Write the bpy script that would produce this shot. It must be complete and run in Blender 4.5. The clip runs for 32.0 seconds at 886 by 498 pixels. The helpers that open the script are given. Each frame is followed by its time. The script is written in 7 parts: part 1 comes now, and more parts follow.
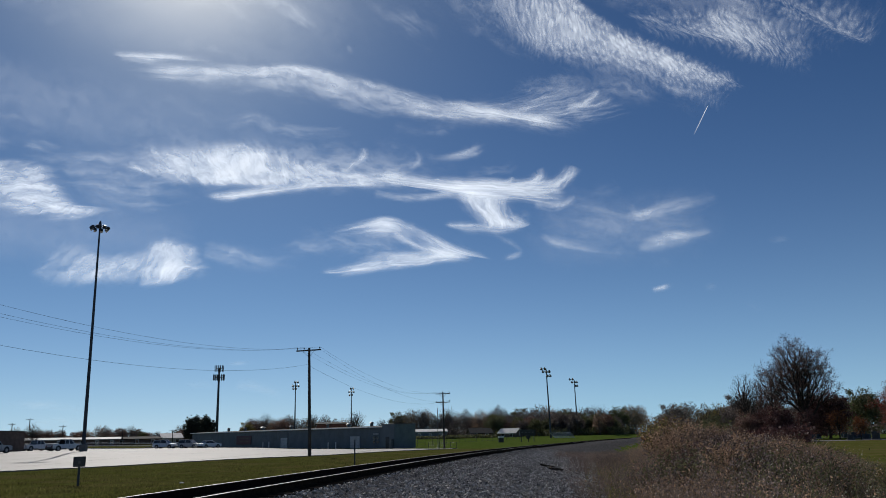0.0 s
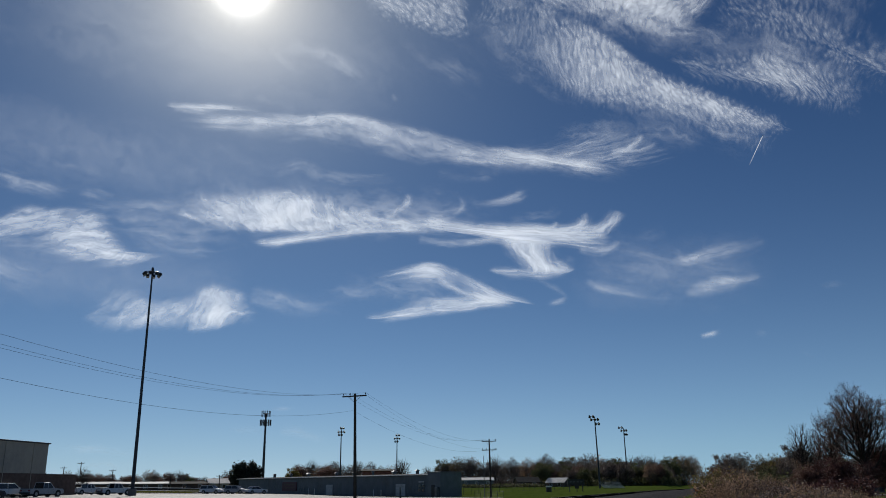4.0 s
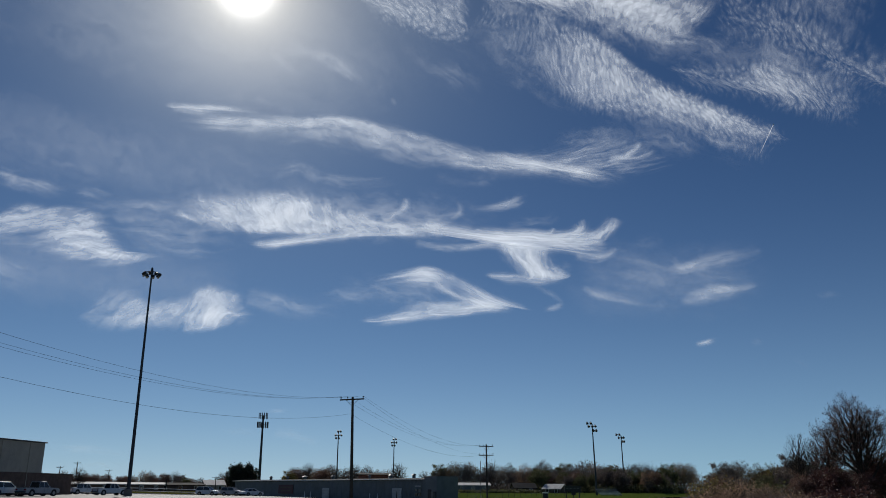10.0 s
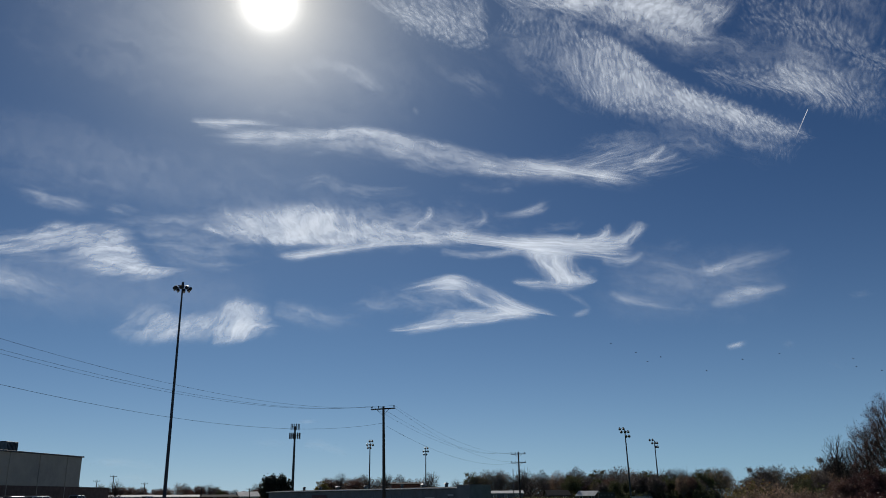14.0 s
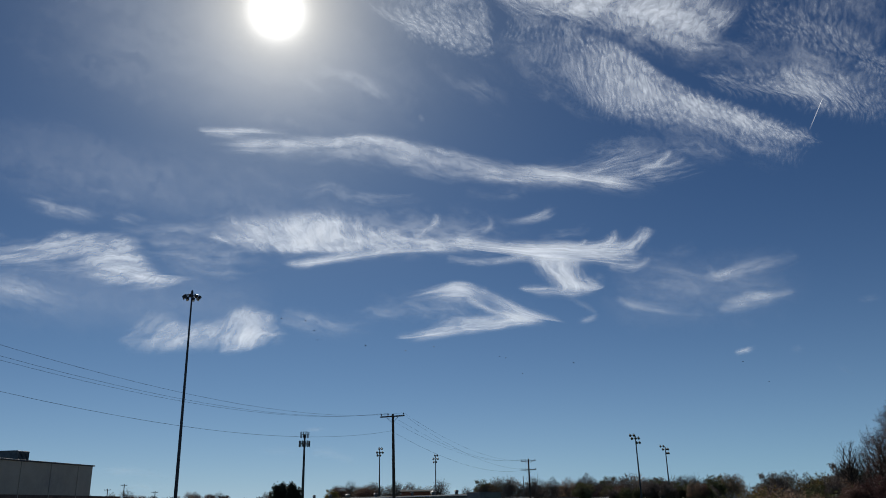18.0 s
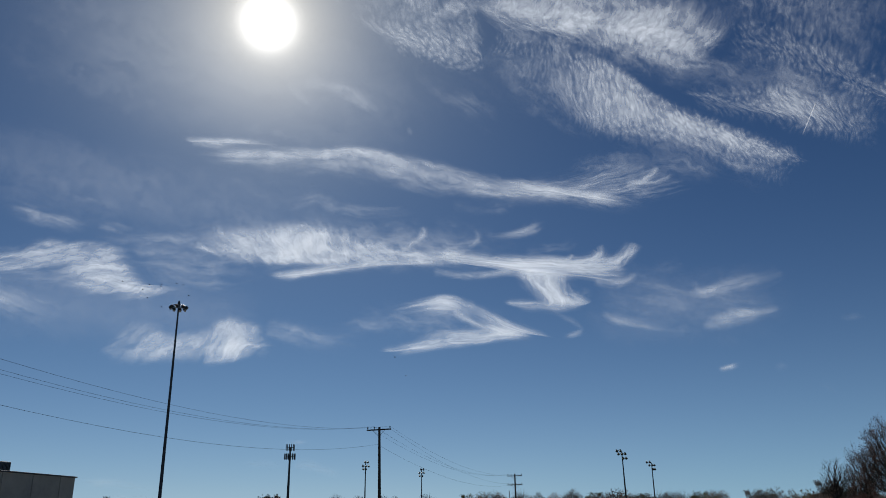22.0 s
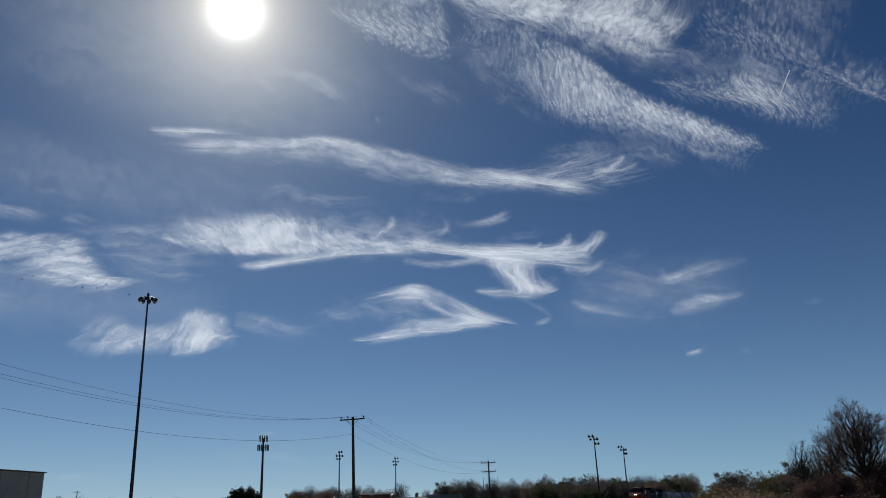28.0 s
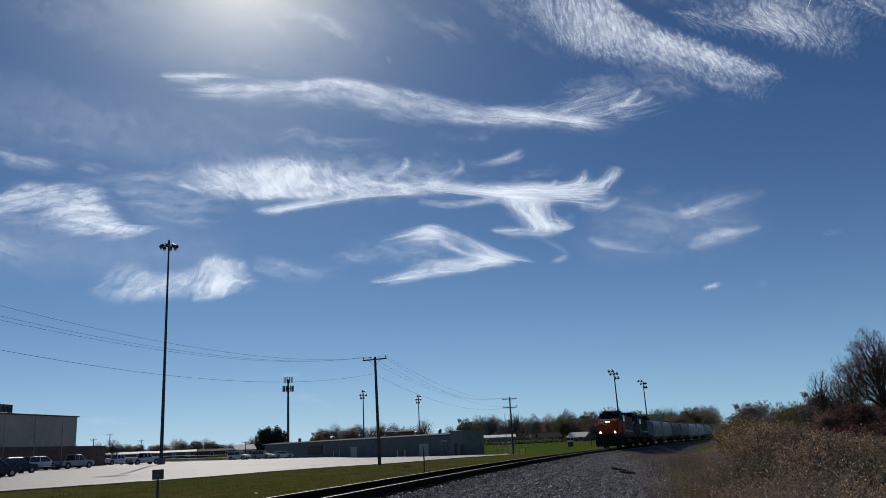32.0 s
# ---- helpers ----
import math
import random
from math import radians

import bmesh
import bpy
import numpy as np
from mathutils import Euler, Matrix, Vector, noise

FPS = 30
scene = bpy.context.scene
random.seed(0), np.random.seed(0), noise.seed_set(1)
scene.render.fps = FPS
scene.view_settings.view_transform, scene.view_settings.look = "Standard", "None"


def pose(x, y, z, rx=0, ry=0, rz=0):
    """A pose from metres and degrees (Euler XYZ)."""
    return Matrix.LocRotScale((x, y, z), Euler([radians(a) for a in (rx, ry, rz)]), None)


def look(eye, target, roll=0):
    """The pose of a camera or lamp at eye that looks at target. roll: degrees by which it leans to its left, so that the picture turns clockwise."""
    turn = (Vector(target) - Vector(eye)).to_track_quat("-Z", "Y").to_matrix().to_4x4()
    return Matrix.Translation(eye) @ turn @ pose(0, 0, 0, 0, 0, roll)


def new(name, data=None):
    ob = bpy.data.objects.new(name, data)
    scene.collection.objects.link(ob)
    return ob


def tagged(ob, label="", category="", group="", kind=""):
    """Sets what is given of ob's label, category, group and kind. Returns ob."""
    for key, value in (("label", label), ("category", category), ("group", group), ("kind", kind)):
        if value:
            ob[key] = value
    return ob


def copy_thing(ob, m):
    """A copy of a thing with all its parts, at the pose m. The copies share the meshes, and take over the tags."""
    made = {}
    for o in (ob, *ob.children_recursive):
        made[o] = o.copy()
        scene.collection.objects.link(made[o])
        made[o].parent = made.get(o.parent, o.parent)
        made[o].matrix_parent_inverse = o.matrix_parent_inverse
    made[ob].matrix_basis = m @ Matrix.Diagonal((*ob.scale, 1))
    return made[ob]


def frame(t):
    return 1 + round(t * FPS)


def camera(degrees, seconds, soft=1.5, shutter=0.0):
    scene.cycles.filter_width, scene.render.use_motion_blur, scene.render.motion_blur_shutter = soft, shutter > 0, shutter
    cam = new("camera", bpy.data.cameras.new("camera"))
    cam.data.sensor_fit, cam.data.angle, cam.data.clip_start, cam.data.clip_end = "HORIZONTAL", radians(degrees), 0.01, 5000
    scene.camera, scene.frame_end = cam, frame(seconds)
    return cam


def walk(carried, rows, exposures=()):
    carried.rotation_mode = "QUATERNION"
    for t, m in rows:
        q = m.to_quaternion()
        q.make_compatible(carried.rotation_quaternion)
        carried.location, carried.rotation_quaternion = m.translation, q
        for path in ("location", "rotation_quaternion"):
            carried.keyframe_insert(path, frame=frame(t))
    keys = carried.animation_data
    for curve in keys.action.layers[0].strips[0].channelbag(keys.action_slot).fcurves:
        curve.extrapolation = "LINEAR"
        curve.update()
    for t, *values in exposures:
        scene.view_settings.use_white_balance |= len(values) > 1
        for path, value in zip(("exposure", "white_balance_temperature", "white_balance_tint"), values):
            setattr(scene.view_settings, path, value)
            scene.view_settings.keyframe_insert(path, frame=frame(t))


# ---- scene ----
cam = camera(56.88, 32.0, soft=0.9)
EYE = 1.6
# seconds, yaw, pitch, roll of a camera that a standing person turns by a few degrees
TURNS = [
    (0.0, 0.00, 12.86, 1.16), (0.5, -0.44, 13.59, 1.16), (1.0, -0.61, 14.10, 0.96), (1.5, -0.45, 14.54, 0.73),
    (2.0, 0.16, 14.93, 0.60), (2.5, 1.07, 15.31, 0.54), (3.0, 2.14, 15.69, 0.59), (3.5, 3.02, 16.09, 0.65),
    (5.5, 2.48, 15.99, -0.19), (6.0, 1.77, 15.91, -0.60), (6.5, 0.97, 15.87, -1.03), (7.0, 0.31, 15.79, -1.42),
    (7.5, -0.05, 15.67, -1.49), (8.0, 0.03, 15.57, -1.40), (8.5, 0.60, 15.60, -1.04), (9.0, 1.52, 15.82, -0.74),
    (9.5, 2.31, 16.11, -0.49), (10.0, 2.89, 16.39, -0.28), (10.5, 3.24, 16.57, -0.20), (11.0, 3.59, 16.65, -0.26),
    (11.5, 3.96, 16.67, -0.33), (12.0, 4.34, 16.66, -0.35), (12.5, 4.57, 16.66, -0.27), (13.0, 4.65, 16.73, -0.09),
    (13.5, 4.79, 16.86, 0.23), (14.0, 5.09, 16.95, 0.46), (14.5, 5.48, 16.97, 0.60), (16.5, 5.44, 17.18, 0.91),
    (17.0, 5.32, 17.34, 0.92), (17.5, 5.46, 17.44, 0.81), (18.0, 5.77, 17.44, 0.68), (18.5, 6.13, 17.47, 0.58),
    (19.0, 6.24, 17.51, 0.50), (19.5, 6.03, 17.68, 0.48), (20.0, 5.64, 17.89, 0.47), (20.5, 5.22, 18.06, 0.38),
    (21.0, 4.95, 18.18, 0.27), (21.5, 4.86, 18.26, 0.26), (22.0, 4.81, 18.36, 0.27), (22.5, 4.79, 18.42, 0.29),
    (23.0, 4.79, 18.46, 0.48), (23.5, 4.82, 18.39, 0.60), (24.0, 4.92, 18.34, 0.61), (24.5, 4.91, 18.27, 0.61),
    (25.0, 4.76, 18.11, 0.67), (25.5, 4.19, 17.92, 0.87), (26.0, 3.50, 17.62, 1.13), (26.5, 2.85, 17.32, 1.34),
    (28.5, 3.23, 17.60, 1.48), (29.0, 3.25, 17.46, 1.67), (29.5, 3.11, 16.87, 1.93), (30.0, 2.90, 15.73, 2.27),
    (30.5, 2.98, 14.59, 2.43), (31.0, 3.33, 13.74, 2.42), (31.5, 3.93, 13.36, 2.35), (32.0, 4.67, 13.42, 2.43),
]
EXPOSURES = [(0.0, -0.08), (2.0, -0.24), (3.0, -0.29), (6.0, -0.35), (12.0, -0.43), (19.0, -0.47), (26.0, -0.48), (29.0, -0.48), (30.5, -0.25), (32.0, -0.12)]
walk(cam, [(t, pose(0, 0, EYE, 90 + p, r, y)) for t, y, p, r in TURNS], EXPOSURES)

# ---- light ----
SUN_AZ, SUN_EL = 18.55, 33.1          # degrees to the left of +y, degrees above the horizon


def way(az, el):
    """Unit direction for an azimuth (degrees left of +y) and an elevation."""
    a, e = radians(az), radians(el)
    return Vector((-math.sin(a) * math.cos(e), math.cos(a) * math.cos(e), math.sin(e)))


def at(az, d):
    """Plan position at an azimuth and a distance from the viewer."""
    return -d * math.sin(radians(az)), d * math.cos(radians(az))


SUN_DIR = way(SUN_AZ, SUN_EL)
sun = new("sun", bpy.data.lights.new("sun", "SUN"))
sun.data.energy, sun.data.angle, sun.data.color = 4.4, radians(0.53), (1.0, 0.955, 0.89)
sun.matrix_world = look((0, 0, 60), Vector((0, 0, 60)) - SUN_DIR)


class Nodes:
    """A small helper to write node trees."""

    def __init__(self, tree):
        self.t = tree
        tree.nodes.clear()

    def n(self, kind, _set=None, **inputs):
        node = self.t.nodes.new(kind)
        for k, v in (_set or {}).items():
            if k == "operation":
                node.operation = v
            elif k == "blend_type":
                node.blend_type = v
            elif k == "data_type":
                node.data_type = v
            elif k == "noise_dimensions":
                node.noise_dimensions = v
            elif k == "uv_map":
                node.uv_map = v
            elif k == "interpolation_type":
                node.interpolation_type = v
            elif k == "vector_type":
                node.vector_type = v
            elif k == "sky_type":
                node.sky_type = v
        for k, v in inputs.items():
            key = int(k[1:]) if k[0] == "i" and k[1:].isdigit() else k.replace("_", " ")
            self.put(node.inputs[key], v)
        return node

    def put(self, socket, v):
        if isinstance(v, bpy.types.NodeSocket):
            self.t.links.new(v, socket)
        elif isinstance(v, bpy.types.Node):
            self.t.links.new(v.outputs[0], socket)
        else:
            socket.default_value = v

    def m(self, op, a, b=0.0, c=0.0, clamp=False):
        node = self.n("ShaderNodeMath", {"operation": op}, i0=a, i1=b, i2=c)
        node.use_clamp = clamp
        return node.outputs[0]

    def mix(self, f, a, b):
        node = self.n("ShaderNodeMix", {"data_type": "RGBA"})
        self.put(node.inputs[0], f)
        self.put(node.inputs[6], a)
        self.put(node.inputs[7], b)
        return node.outputs[2]

    def step(self, v, lo, hi, a=0.0, b=1.0):
        node = self.n("ShaderNodeMapRange", {"interpolation_type": "SMOOTHSTEP"}, i0=v, i1=lo, i2=hi, i3=a, i4=b)
        return node.outputs[0]

    def noise(self, vec, scale, detail=4.0, rough=0.55, lac=2.0, out=0, dist=0.0):
        node = self.n("ShaderNodeTexNoise", None, Scale=scale, Detail=detail, Roughness=rough, Lacunarity=lac, Distortion=dist)
        if vec is not None:
            self.put(node.inputs["Vector"], vec)
        return node.outputs[out]


def rgb(r, g, b):
    return (r, g, b, 1.0)


world = bpy.data.worlds.new("sky")
scene.world = world
world.use_nodes = True
w = Nodes(world.node_tree)
sky = w.n("ShaderNodeTexSky", {"sky_type": "NISHITA"})
sky.sun_disc = False
sky.sun_elevation, sky.sun_rotation = radians(SUN_EL), radians(-SUN_AZ)
sky.altitude, sky.air_density, sky.dust_density, sky.ozone_density = 200.0, 1.0, 0.05, 5.0
aim = w.n("ShaderNodeTexCoord").outputs["Generated"]
near_sun = w.n("ShaderNodeVectorMath", {"operation": "DOT_PRODUCT"}, i0=aim, i1=tuple(SUN_DIR)).outputs["Value"]
angle = w.m("MULTIPLY", w.m("ARCCOSINE", w.m("MINIMUM", near_sun, 1.0)), 180 / math.pi)
# the sun's face and the bright haze round it
face = w.m("MULTIPLY", w.m("EXPONENT", w.m("MULTIPLY", w.m("MULTIPLY", angle, angle), -0.62)), 3.0)
ring = w.m("MULTIPLY", w.m("EXPONENT", w.m("MULTIPLY", angle, -0.3)), 1.4)
veil = w.m("MULTIPLY", w.m("EXPONENT", w.m("MULTIPLY", angle, -0.09)), 0.265)
glow = w.n("ShaderNodeCombineXYZ", None,
           X=w.m("ADD", face, w.m("ADD", w.m("MULTIPLY", ring, 1.0), w.m("MULTIPLY", veil, 0.78))),
           Y=w.m("ADD", face, w.m("ADD", w.m("MULTIPLY", ring, 0.87), w.m("MULTIPLY", veil, 0.97))),
           Z=w.m("ADD", face, w.m("ADD", w.m("MULTIPLY", ring, 0.64), w.m("MULTIPLY", veil, 1.0)))).outputs[0]
tint = w.n("ShaderNodeMix", {"data_type": "RGBA", "blend_type": "MULTIPLY"}, i0=1.0, i6=sky.outputs[0], i7=rgb(0.365, 0.77, 1.2))
# pale haze low over the horizon
height = w.n("ShaderNodeSeparateXYZ", None, Vector=aim).outputs[2]
haze = w.m("EXPONENT", w.m("MULTIPLY", w.m("ABSOLUTE", height), -7.0))
hazy = w.n("ShaderNodeMix", {"data_type": "RGBA"}, i0=0.0, i6=rgb(0, 0, 0), i7=rgb(0.29, 0.41, 0.525))
w.put(hazy.inputs[0], haze)
# the same haze scatters more, and warmer, below the sun
toward = w.m("MULTIPLY", w.m("POWER", haze, 3.0), w.step(angle, 46.0, 28.0))
warm = w.n("ShaderNodeCombineXYZ", None, X=w.m("MULTIPLY", toward, 0.12), Y=w.m("MULTIPLY", toward, 0.06), Z=w.m("MULTIPLY", toward, 0.03)).outputs[0]
low_air = w.n("ShaderNodeBackground", None, Color=hazy.outputs[2], Strength=1.0)
base = w.n("ShaderNodeBackground", None, Color=tint.outputs[2], Strength=0.031)
extra = w.n("ShaderNodeBackground", None, Color=glow, Strength=1.0)
both = w.n("ShaderNodeAddShader", None, i0=base.outputs[0], i1=extra.outputs[0])
both = w.n("ShaderNodeAddShader", None, i0=both.outputs[0], i1=low_air.outputs[0])
below_sun = w.n("ShaderNodeBackground", None, Color=warm, Strength=1.0)
both = w.n("ShaderNodeAddShader", None, i0=both.outputs[0], i1=below_sun.outputs[0])
w.n("ShaderNodeOutputWorld", None, Surface=both.outputs[0])


# ---- materials ----
def material(name):
    mat = bpy.data.materials.new(name)
    mat.use_nodes = True
    return mat, Nodes(mat.node_tree)


def surface(name, a, b, scale=3.0, rough=0.7, metal=0.0, bump=0.0, fine=40.0, spec=0.5, vary=0.0, island=0.0, stain=None, c=None, matte=False):
    """A painted, mineral or plant surface: two colours mixed by noise at two scales, optional relief, change from piece to piece."""
    mat, k = material(name)
    co = k.n("ShaderNodeTexCoord").outputs["Object"]
    big = k.noise(co, scale, 4.0, 0.6)
    small = k.noise(co, fine, 3.0, 0.6)
    f = k.m("ADD", k.m("MULTIPLY", big, 0.65), k.m("MULTIPLY", small, 0.35))
    col = k.mix(k.step(f, 0.34, 0.66), rgb(*a), rgb(*b))
    if c is not None:
        col = k.mix(k.step(k.noise(co, scale * 0.23, 2.0, 0.5), 0.5, 0.68), col, rgb(*c))
    if stain is not None:
        dirt = k.noise(co, scale * 0.35, 6.0, 0.7)
        col = k.mix(k.m("MULTIPLY", k.step(dirt, 0.52, 0.75), 0.7), col, rgb(*stain))
    if vary or island:
        rnd = k.n("ShaderNodeNewGeometry").outputs["Random Per Island"] if island else k.n("ShaderNodeObjectInfo").outputs["Random"]
        amount = island or vary
        hsv = k.n("ShaderNodeHueSaturation", None, Color=col, Value=k.m("ADD", k.m("MULTIPLY", rnd, 2 * amount), 1 - amount),
                  Hue=k.m("ADD", k.m("MULTIPLY", k.m("FRACT", k.m("MULTIPLY", rnd, 7.3)), 0.06), 0.47))
        col = hsv.outputs[0]
    bsdf = k.n("ShaderNodeBsdfPrincipled", None, Base_Color=col, Metallic=metal)
    k.put(bsdf.inputs["Roughness"], k.m("ADD", k.m("MULTIPLY", small, 0.2), rough - 0.1))
    k.put(bsdf.inputs["Specular IOR Level"], spec)
    if bump:
        bn = k.n("ShaderNodeBump", None, Strength=1.0, Distance=bump, Height=f)
        k.put(bsdf.inputs["Normal"], bn.outputs[0])
    if matte:
        dull = k.n("ShaderNodeBsdfDiffuse", None, Color=col, Roughness=0.6)
        if bump:
            k.put(dull.inputs["Normal"], bn.outputs[0])
        bsdf = dull
    k.n("ShaderNodeOutputMaterial", None, Surface=bsdf.outputs[0])
    return mat


def leafy(name, a, b, through_light=0.3):
    """Leaves and dry stalks: colour changes from piece to piece, some light passes through."""
    mat, k = material(name)
    rnd = k.n("ShaderNodeNewGeometry").outputs["Random Per Island"]
    other = k.m("FRACT", k.m("MULTIPLY", rnd, 13.7))
    col = k.mix(rnd, rgb(*a), rgb(*b))
    col = k.n("ShaderNodeHueSaturation", None, Color=col, Value=k.m("ADD", k.m("MULTIPLY", other, 1.2), 0.95)).outputs[0]
    clump = k.noise(k.n("ShaderNodeTexCoord").outputs["Object"], 0.55, 4.0, 0.65)
    col = k.n("ShaderNodeHueSaturation", None, Color=col, Value=k.step(clump, 0.3, 0.72, 0.6, 1.65)).outputs[0]
    d = k.n("ShaderNodeBsdfPrincipled", None, Base_Color=col, Roughness=0.62)
    k.put(d.inputs["Specular IOR Level"], 0.25)
    t = k.n("ShaderNodeBsdfTranslucent", None, Color=col)
    mixed = k.n("ShaderNodeMixShader", None, i0=through_light, i1=d.outputs[0], i2=t.outputs[0])
    k.n("ShaderNodeOutputMaterial", None, Surface=mixed.outputs[0])
    return mat


def glowing(name, color, strength):
    mat, k = material(name)
    e = k.n("ShaderNodeEmission", None, Color=rgb(*color), Strength=strength)
    k.n("ShaderNodeOutputMaterial", None, Surface=e.outputs[0])
    return mat


def ice(name, size, stretch, tilt=0.0, opacity=0.9, amount=2.4, curl=0.8, cells=0.0, full=1.5, broad_part=0.3):
    """Ice cloud seen against the light: a thin sheet that scatters sunlight, torn into fibres along the sheet's flow.
    size: fibres to a degree of sky; stretch: their length over their width; tilt: their slope to the flow in degrees;
    amount: how strongly the fibres tear the sheet; cells: share of small rounded cloudlets."""
    mat, k = material(name)
    sky_uv = k.n("ShaderNodeUVMap", {"uv_map": "sky"}).outputs[0]
    flow_uv = k.n("ShaderNodeUVMap", {"uv_map": "flow"}).outputs[0]
    mass = k.n("ShaderNodeSeparateXYZ", None, Vector=k.n("ShaderNodeUVMap", {"uv_map": "mass"}).outputs[0]).outputs[0]

    def warp(vec, by, scale):
        d = k.n("ShaderNodeVectorMath", {"operation": "SUBTRACT"}, i0=k.noise(sky_uv, scale, 3.0, 0.55, out=1), i1=(0.5, 0.5, 0.5)).outputs[0]
        d = k.n("ShaderNodeVectorMath", {"operation": "SCALE"}, i0=d, Scale=by).outputs[0]
        return k.n("ShaderNodeVectorMath", {"operation": "ADD"}, i0=vec, i1=d).outputs[0]

    bent = warp(warp(flow_uv, curl, 0.45), curl * 0.3, 1.7)
    bent = warp(bent, 0.05, 5.0)
    turned = k.n("ShaderNodeVectorRotate", None, Vector=bent, Angle=radians(-tilt), Axis=(0, 0, 1)).outputs[0]
    along = k.n("ShaderNodeVectorMath", {"operation": "MULTIPLY"}, i0=turned, i1=(size / stretch, size, 1.0)).outputs[0]
    wide = k.n("ShaderNodeVectorMath", {"operation": "MULTIPLY"}, i0=bent, i1=(0.55, 1.0, 1.0)).outputs[0]
    fibre = k.noise(along, 1.0, 4.0, 0.55, 2.1, dist=0.25)
    fine = k.noise(along, 2.7, 4.0, 0.6, 2.2, dist=0.4)
    broad = k.noise(wide, 1.0, 3.0, 0.5, dist=0.5)
    rest = 1.0 - broad_part
    tex = k.m("ADD", k.m("MULTIPLY", broad, broad_part), k.m("ADD", k.m("MULTIPLY", fibre, 0.72 * rest), k.m("MULTIPLY", fine, 0.28 * rest)))
    if cells:
        grain = k.n("ShaderNodeVectorMath", {"operation": "MULTIPLY"}, i0=warp(turned, 0.35, 1.3), i1=(2.8, 5.2, 1.0)).outputs[0]
        puffs = k.n("ShaderNodeTexVoronoi", None, Vector=grain, Scale=1.0, Randomness=1.0)
        puffs.feature = "SMOOTH_F1"
        tex = k.m("ADD", k.m("MULTIPLY", tex, 1 - cells), k.m("MULTIPLY", k.m("SUBTRACT", 0.95, puffs.outputs[0]), cells))
    torn = k.m("ADD", mass, k.m("MULTIPLY", k.m("SUBTRACT", tex, 0.5), amount))
    shape = k.m("MULTIPLY", k.m("POWER", k.step(torn, 0.0, full), 1.4), k.step(mass, 0.0, 0.6))
    alpha = k.m("MULTIPLY", shape, opacity, clamp=True)
    lit = k.n("ShaderNodeBsdfTranslucent", None, Color=rgb(0.78, 0.83, 0.89))
    mixed = k.n("ShaderNodeMixShader", None, i0=alpha, i1=k.n("ShaderNodeBsdfTransparent").outputs[0], i2=lit.outputs[0])
    k.n("ShaderNodeOutputMaterial", None, Surface=mixed.outputs[0])
    return mat


# ---- building blocks ----
def part(name, bm, mat, parent=None, label=""):
    """Links a bmesh as one mesh object, under a thing or a part where one is given."""
    me = bpy.data.meshes.new(name)
    bm.to_mesh(me)
    bm.free()
    return hang(name, me, mat, parent, label)


def hang(name, me, mat, parent=None, label=""):
    if mat is not None and not me.materials:
        me.materials.append(mat)
    ob = new(name, me)
    if parent is not None:
        ob.parent = parent
    if label:
        tagged(ob, label)
    return ob


def thing(name, label, category, m=None, group="", kind=""):
    ob = new(name)
    ob.empty_display_size = 0.3
    if m is not None:
        ob.matrix_basis = m
    return tagged(ob, label, category, group, kind)


def raw(name, verts, faces, smooth=False):
    me = bpy.data.meshes.new(name)
    me.from_pydata([tuple(v) for v in verts], [], [tuple(f) for f in faces])
    if smooth:
        me.shade_smooth()
    me.update()
    return me


def box(bm, c, s, bevel=0.0, rot=None):
    """A box with its centre c and its sizes s, with bevelled edges."""
    m = Matrix.Translation(c) @ (rot if rot is not None else Matrix()) @ Matrix.Diagonal((*s, 1))
    made = bmesh.ops.create_cube(bm, size=1.0, matrix=m)["verts"]
    if bevel:
        edges = list({e for v in made for e in v.link_edges})
        bmesh.ops.bevel(bm, geom=edges, offset=bevel, segments=1, affect="EDGES")
    return bm


def tube(bm, a, b, r0, r1=None, sides=8):
    """A tapered round bar from a to b."""
    a, b = Vector(a), Vector(b)
    r1 = r0 if r1 is None else r1
    m = Matrix.Translation((a + b) / 2) @ (b - a).to_track_quat("Z", "Y").to_matrix().to_4x4()
    bmesh.ops.create_cone(bm, cap_ends=True, segments=sides, radius1=r0, radius2=r1, depth=(b - a).length, matrix=m)
    return bm


def prism(bm, outline, x0, x1):
    """An outline of (y, z) pairs pushed from x0 to x1."""
    n = len(outline)
    lo = [bm.verts.new((x0, y, z)) for y, z in outline]
    hi = [bm.verts.new((x1, y, z)) for y, z in outline]
    for i in range(n):
        bm.faces.new((lo[i], lo[(i + 1) % n], hi[(i + 1) % n], hi[i]))
    bm.faces.new(lo[::-1])
    bm.faces.new(hi)
    bmesh.ops.recalc_face_normals(bm, faces=bm.faces[:])
    return bm


def smooth_to(v, lo, hi):
    u = np.clip((v - lo) / (hi - lo), 0, 1)
    return u * u * (3 - 2 * u)


# ---- the railway's line ----
def line_x(y):
    u = y - 15.0
    return -4.85 + 0.155 * u + np.where(u > 0, u * u / 2400.0, 0.0)


def line_z(y):
    """Height of the rails' tops: the line falls gently away from the viewer."""
    drop = 0.93 + 0.67 * smooth_to(np.asarray(y, float), 5.0, 175.0) + 0.25 * smooth_to(np.asarray(y, float), 150.0, 300.0)
    return EYE - drop


LINE_Y = np.arange(-90.0, 900.0, 0.5)
LINE_X = line_x(LINE_Y)
LINE_S = np.concatenate([[0.0], np.cumsum(np.hypot(np.diff(LINE_X), np.diff(LINE_Y)))])
LINE_S -= np.interp(0.0, LINE_Y, LINE_S)


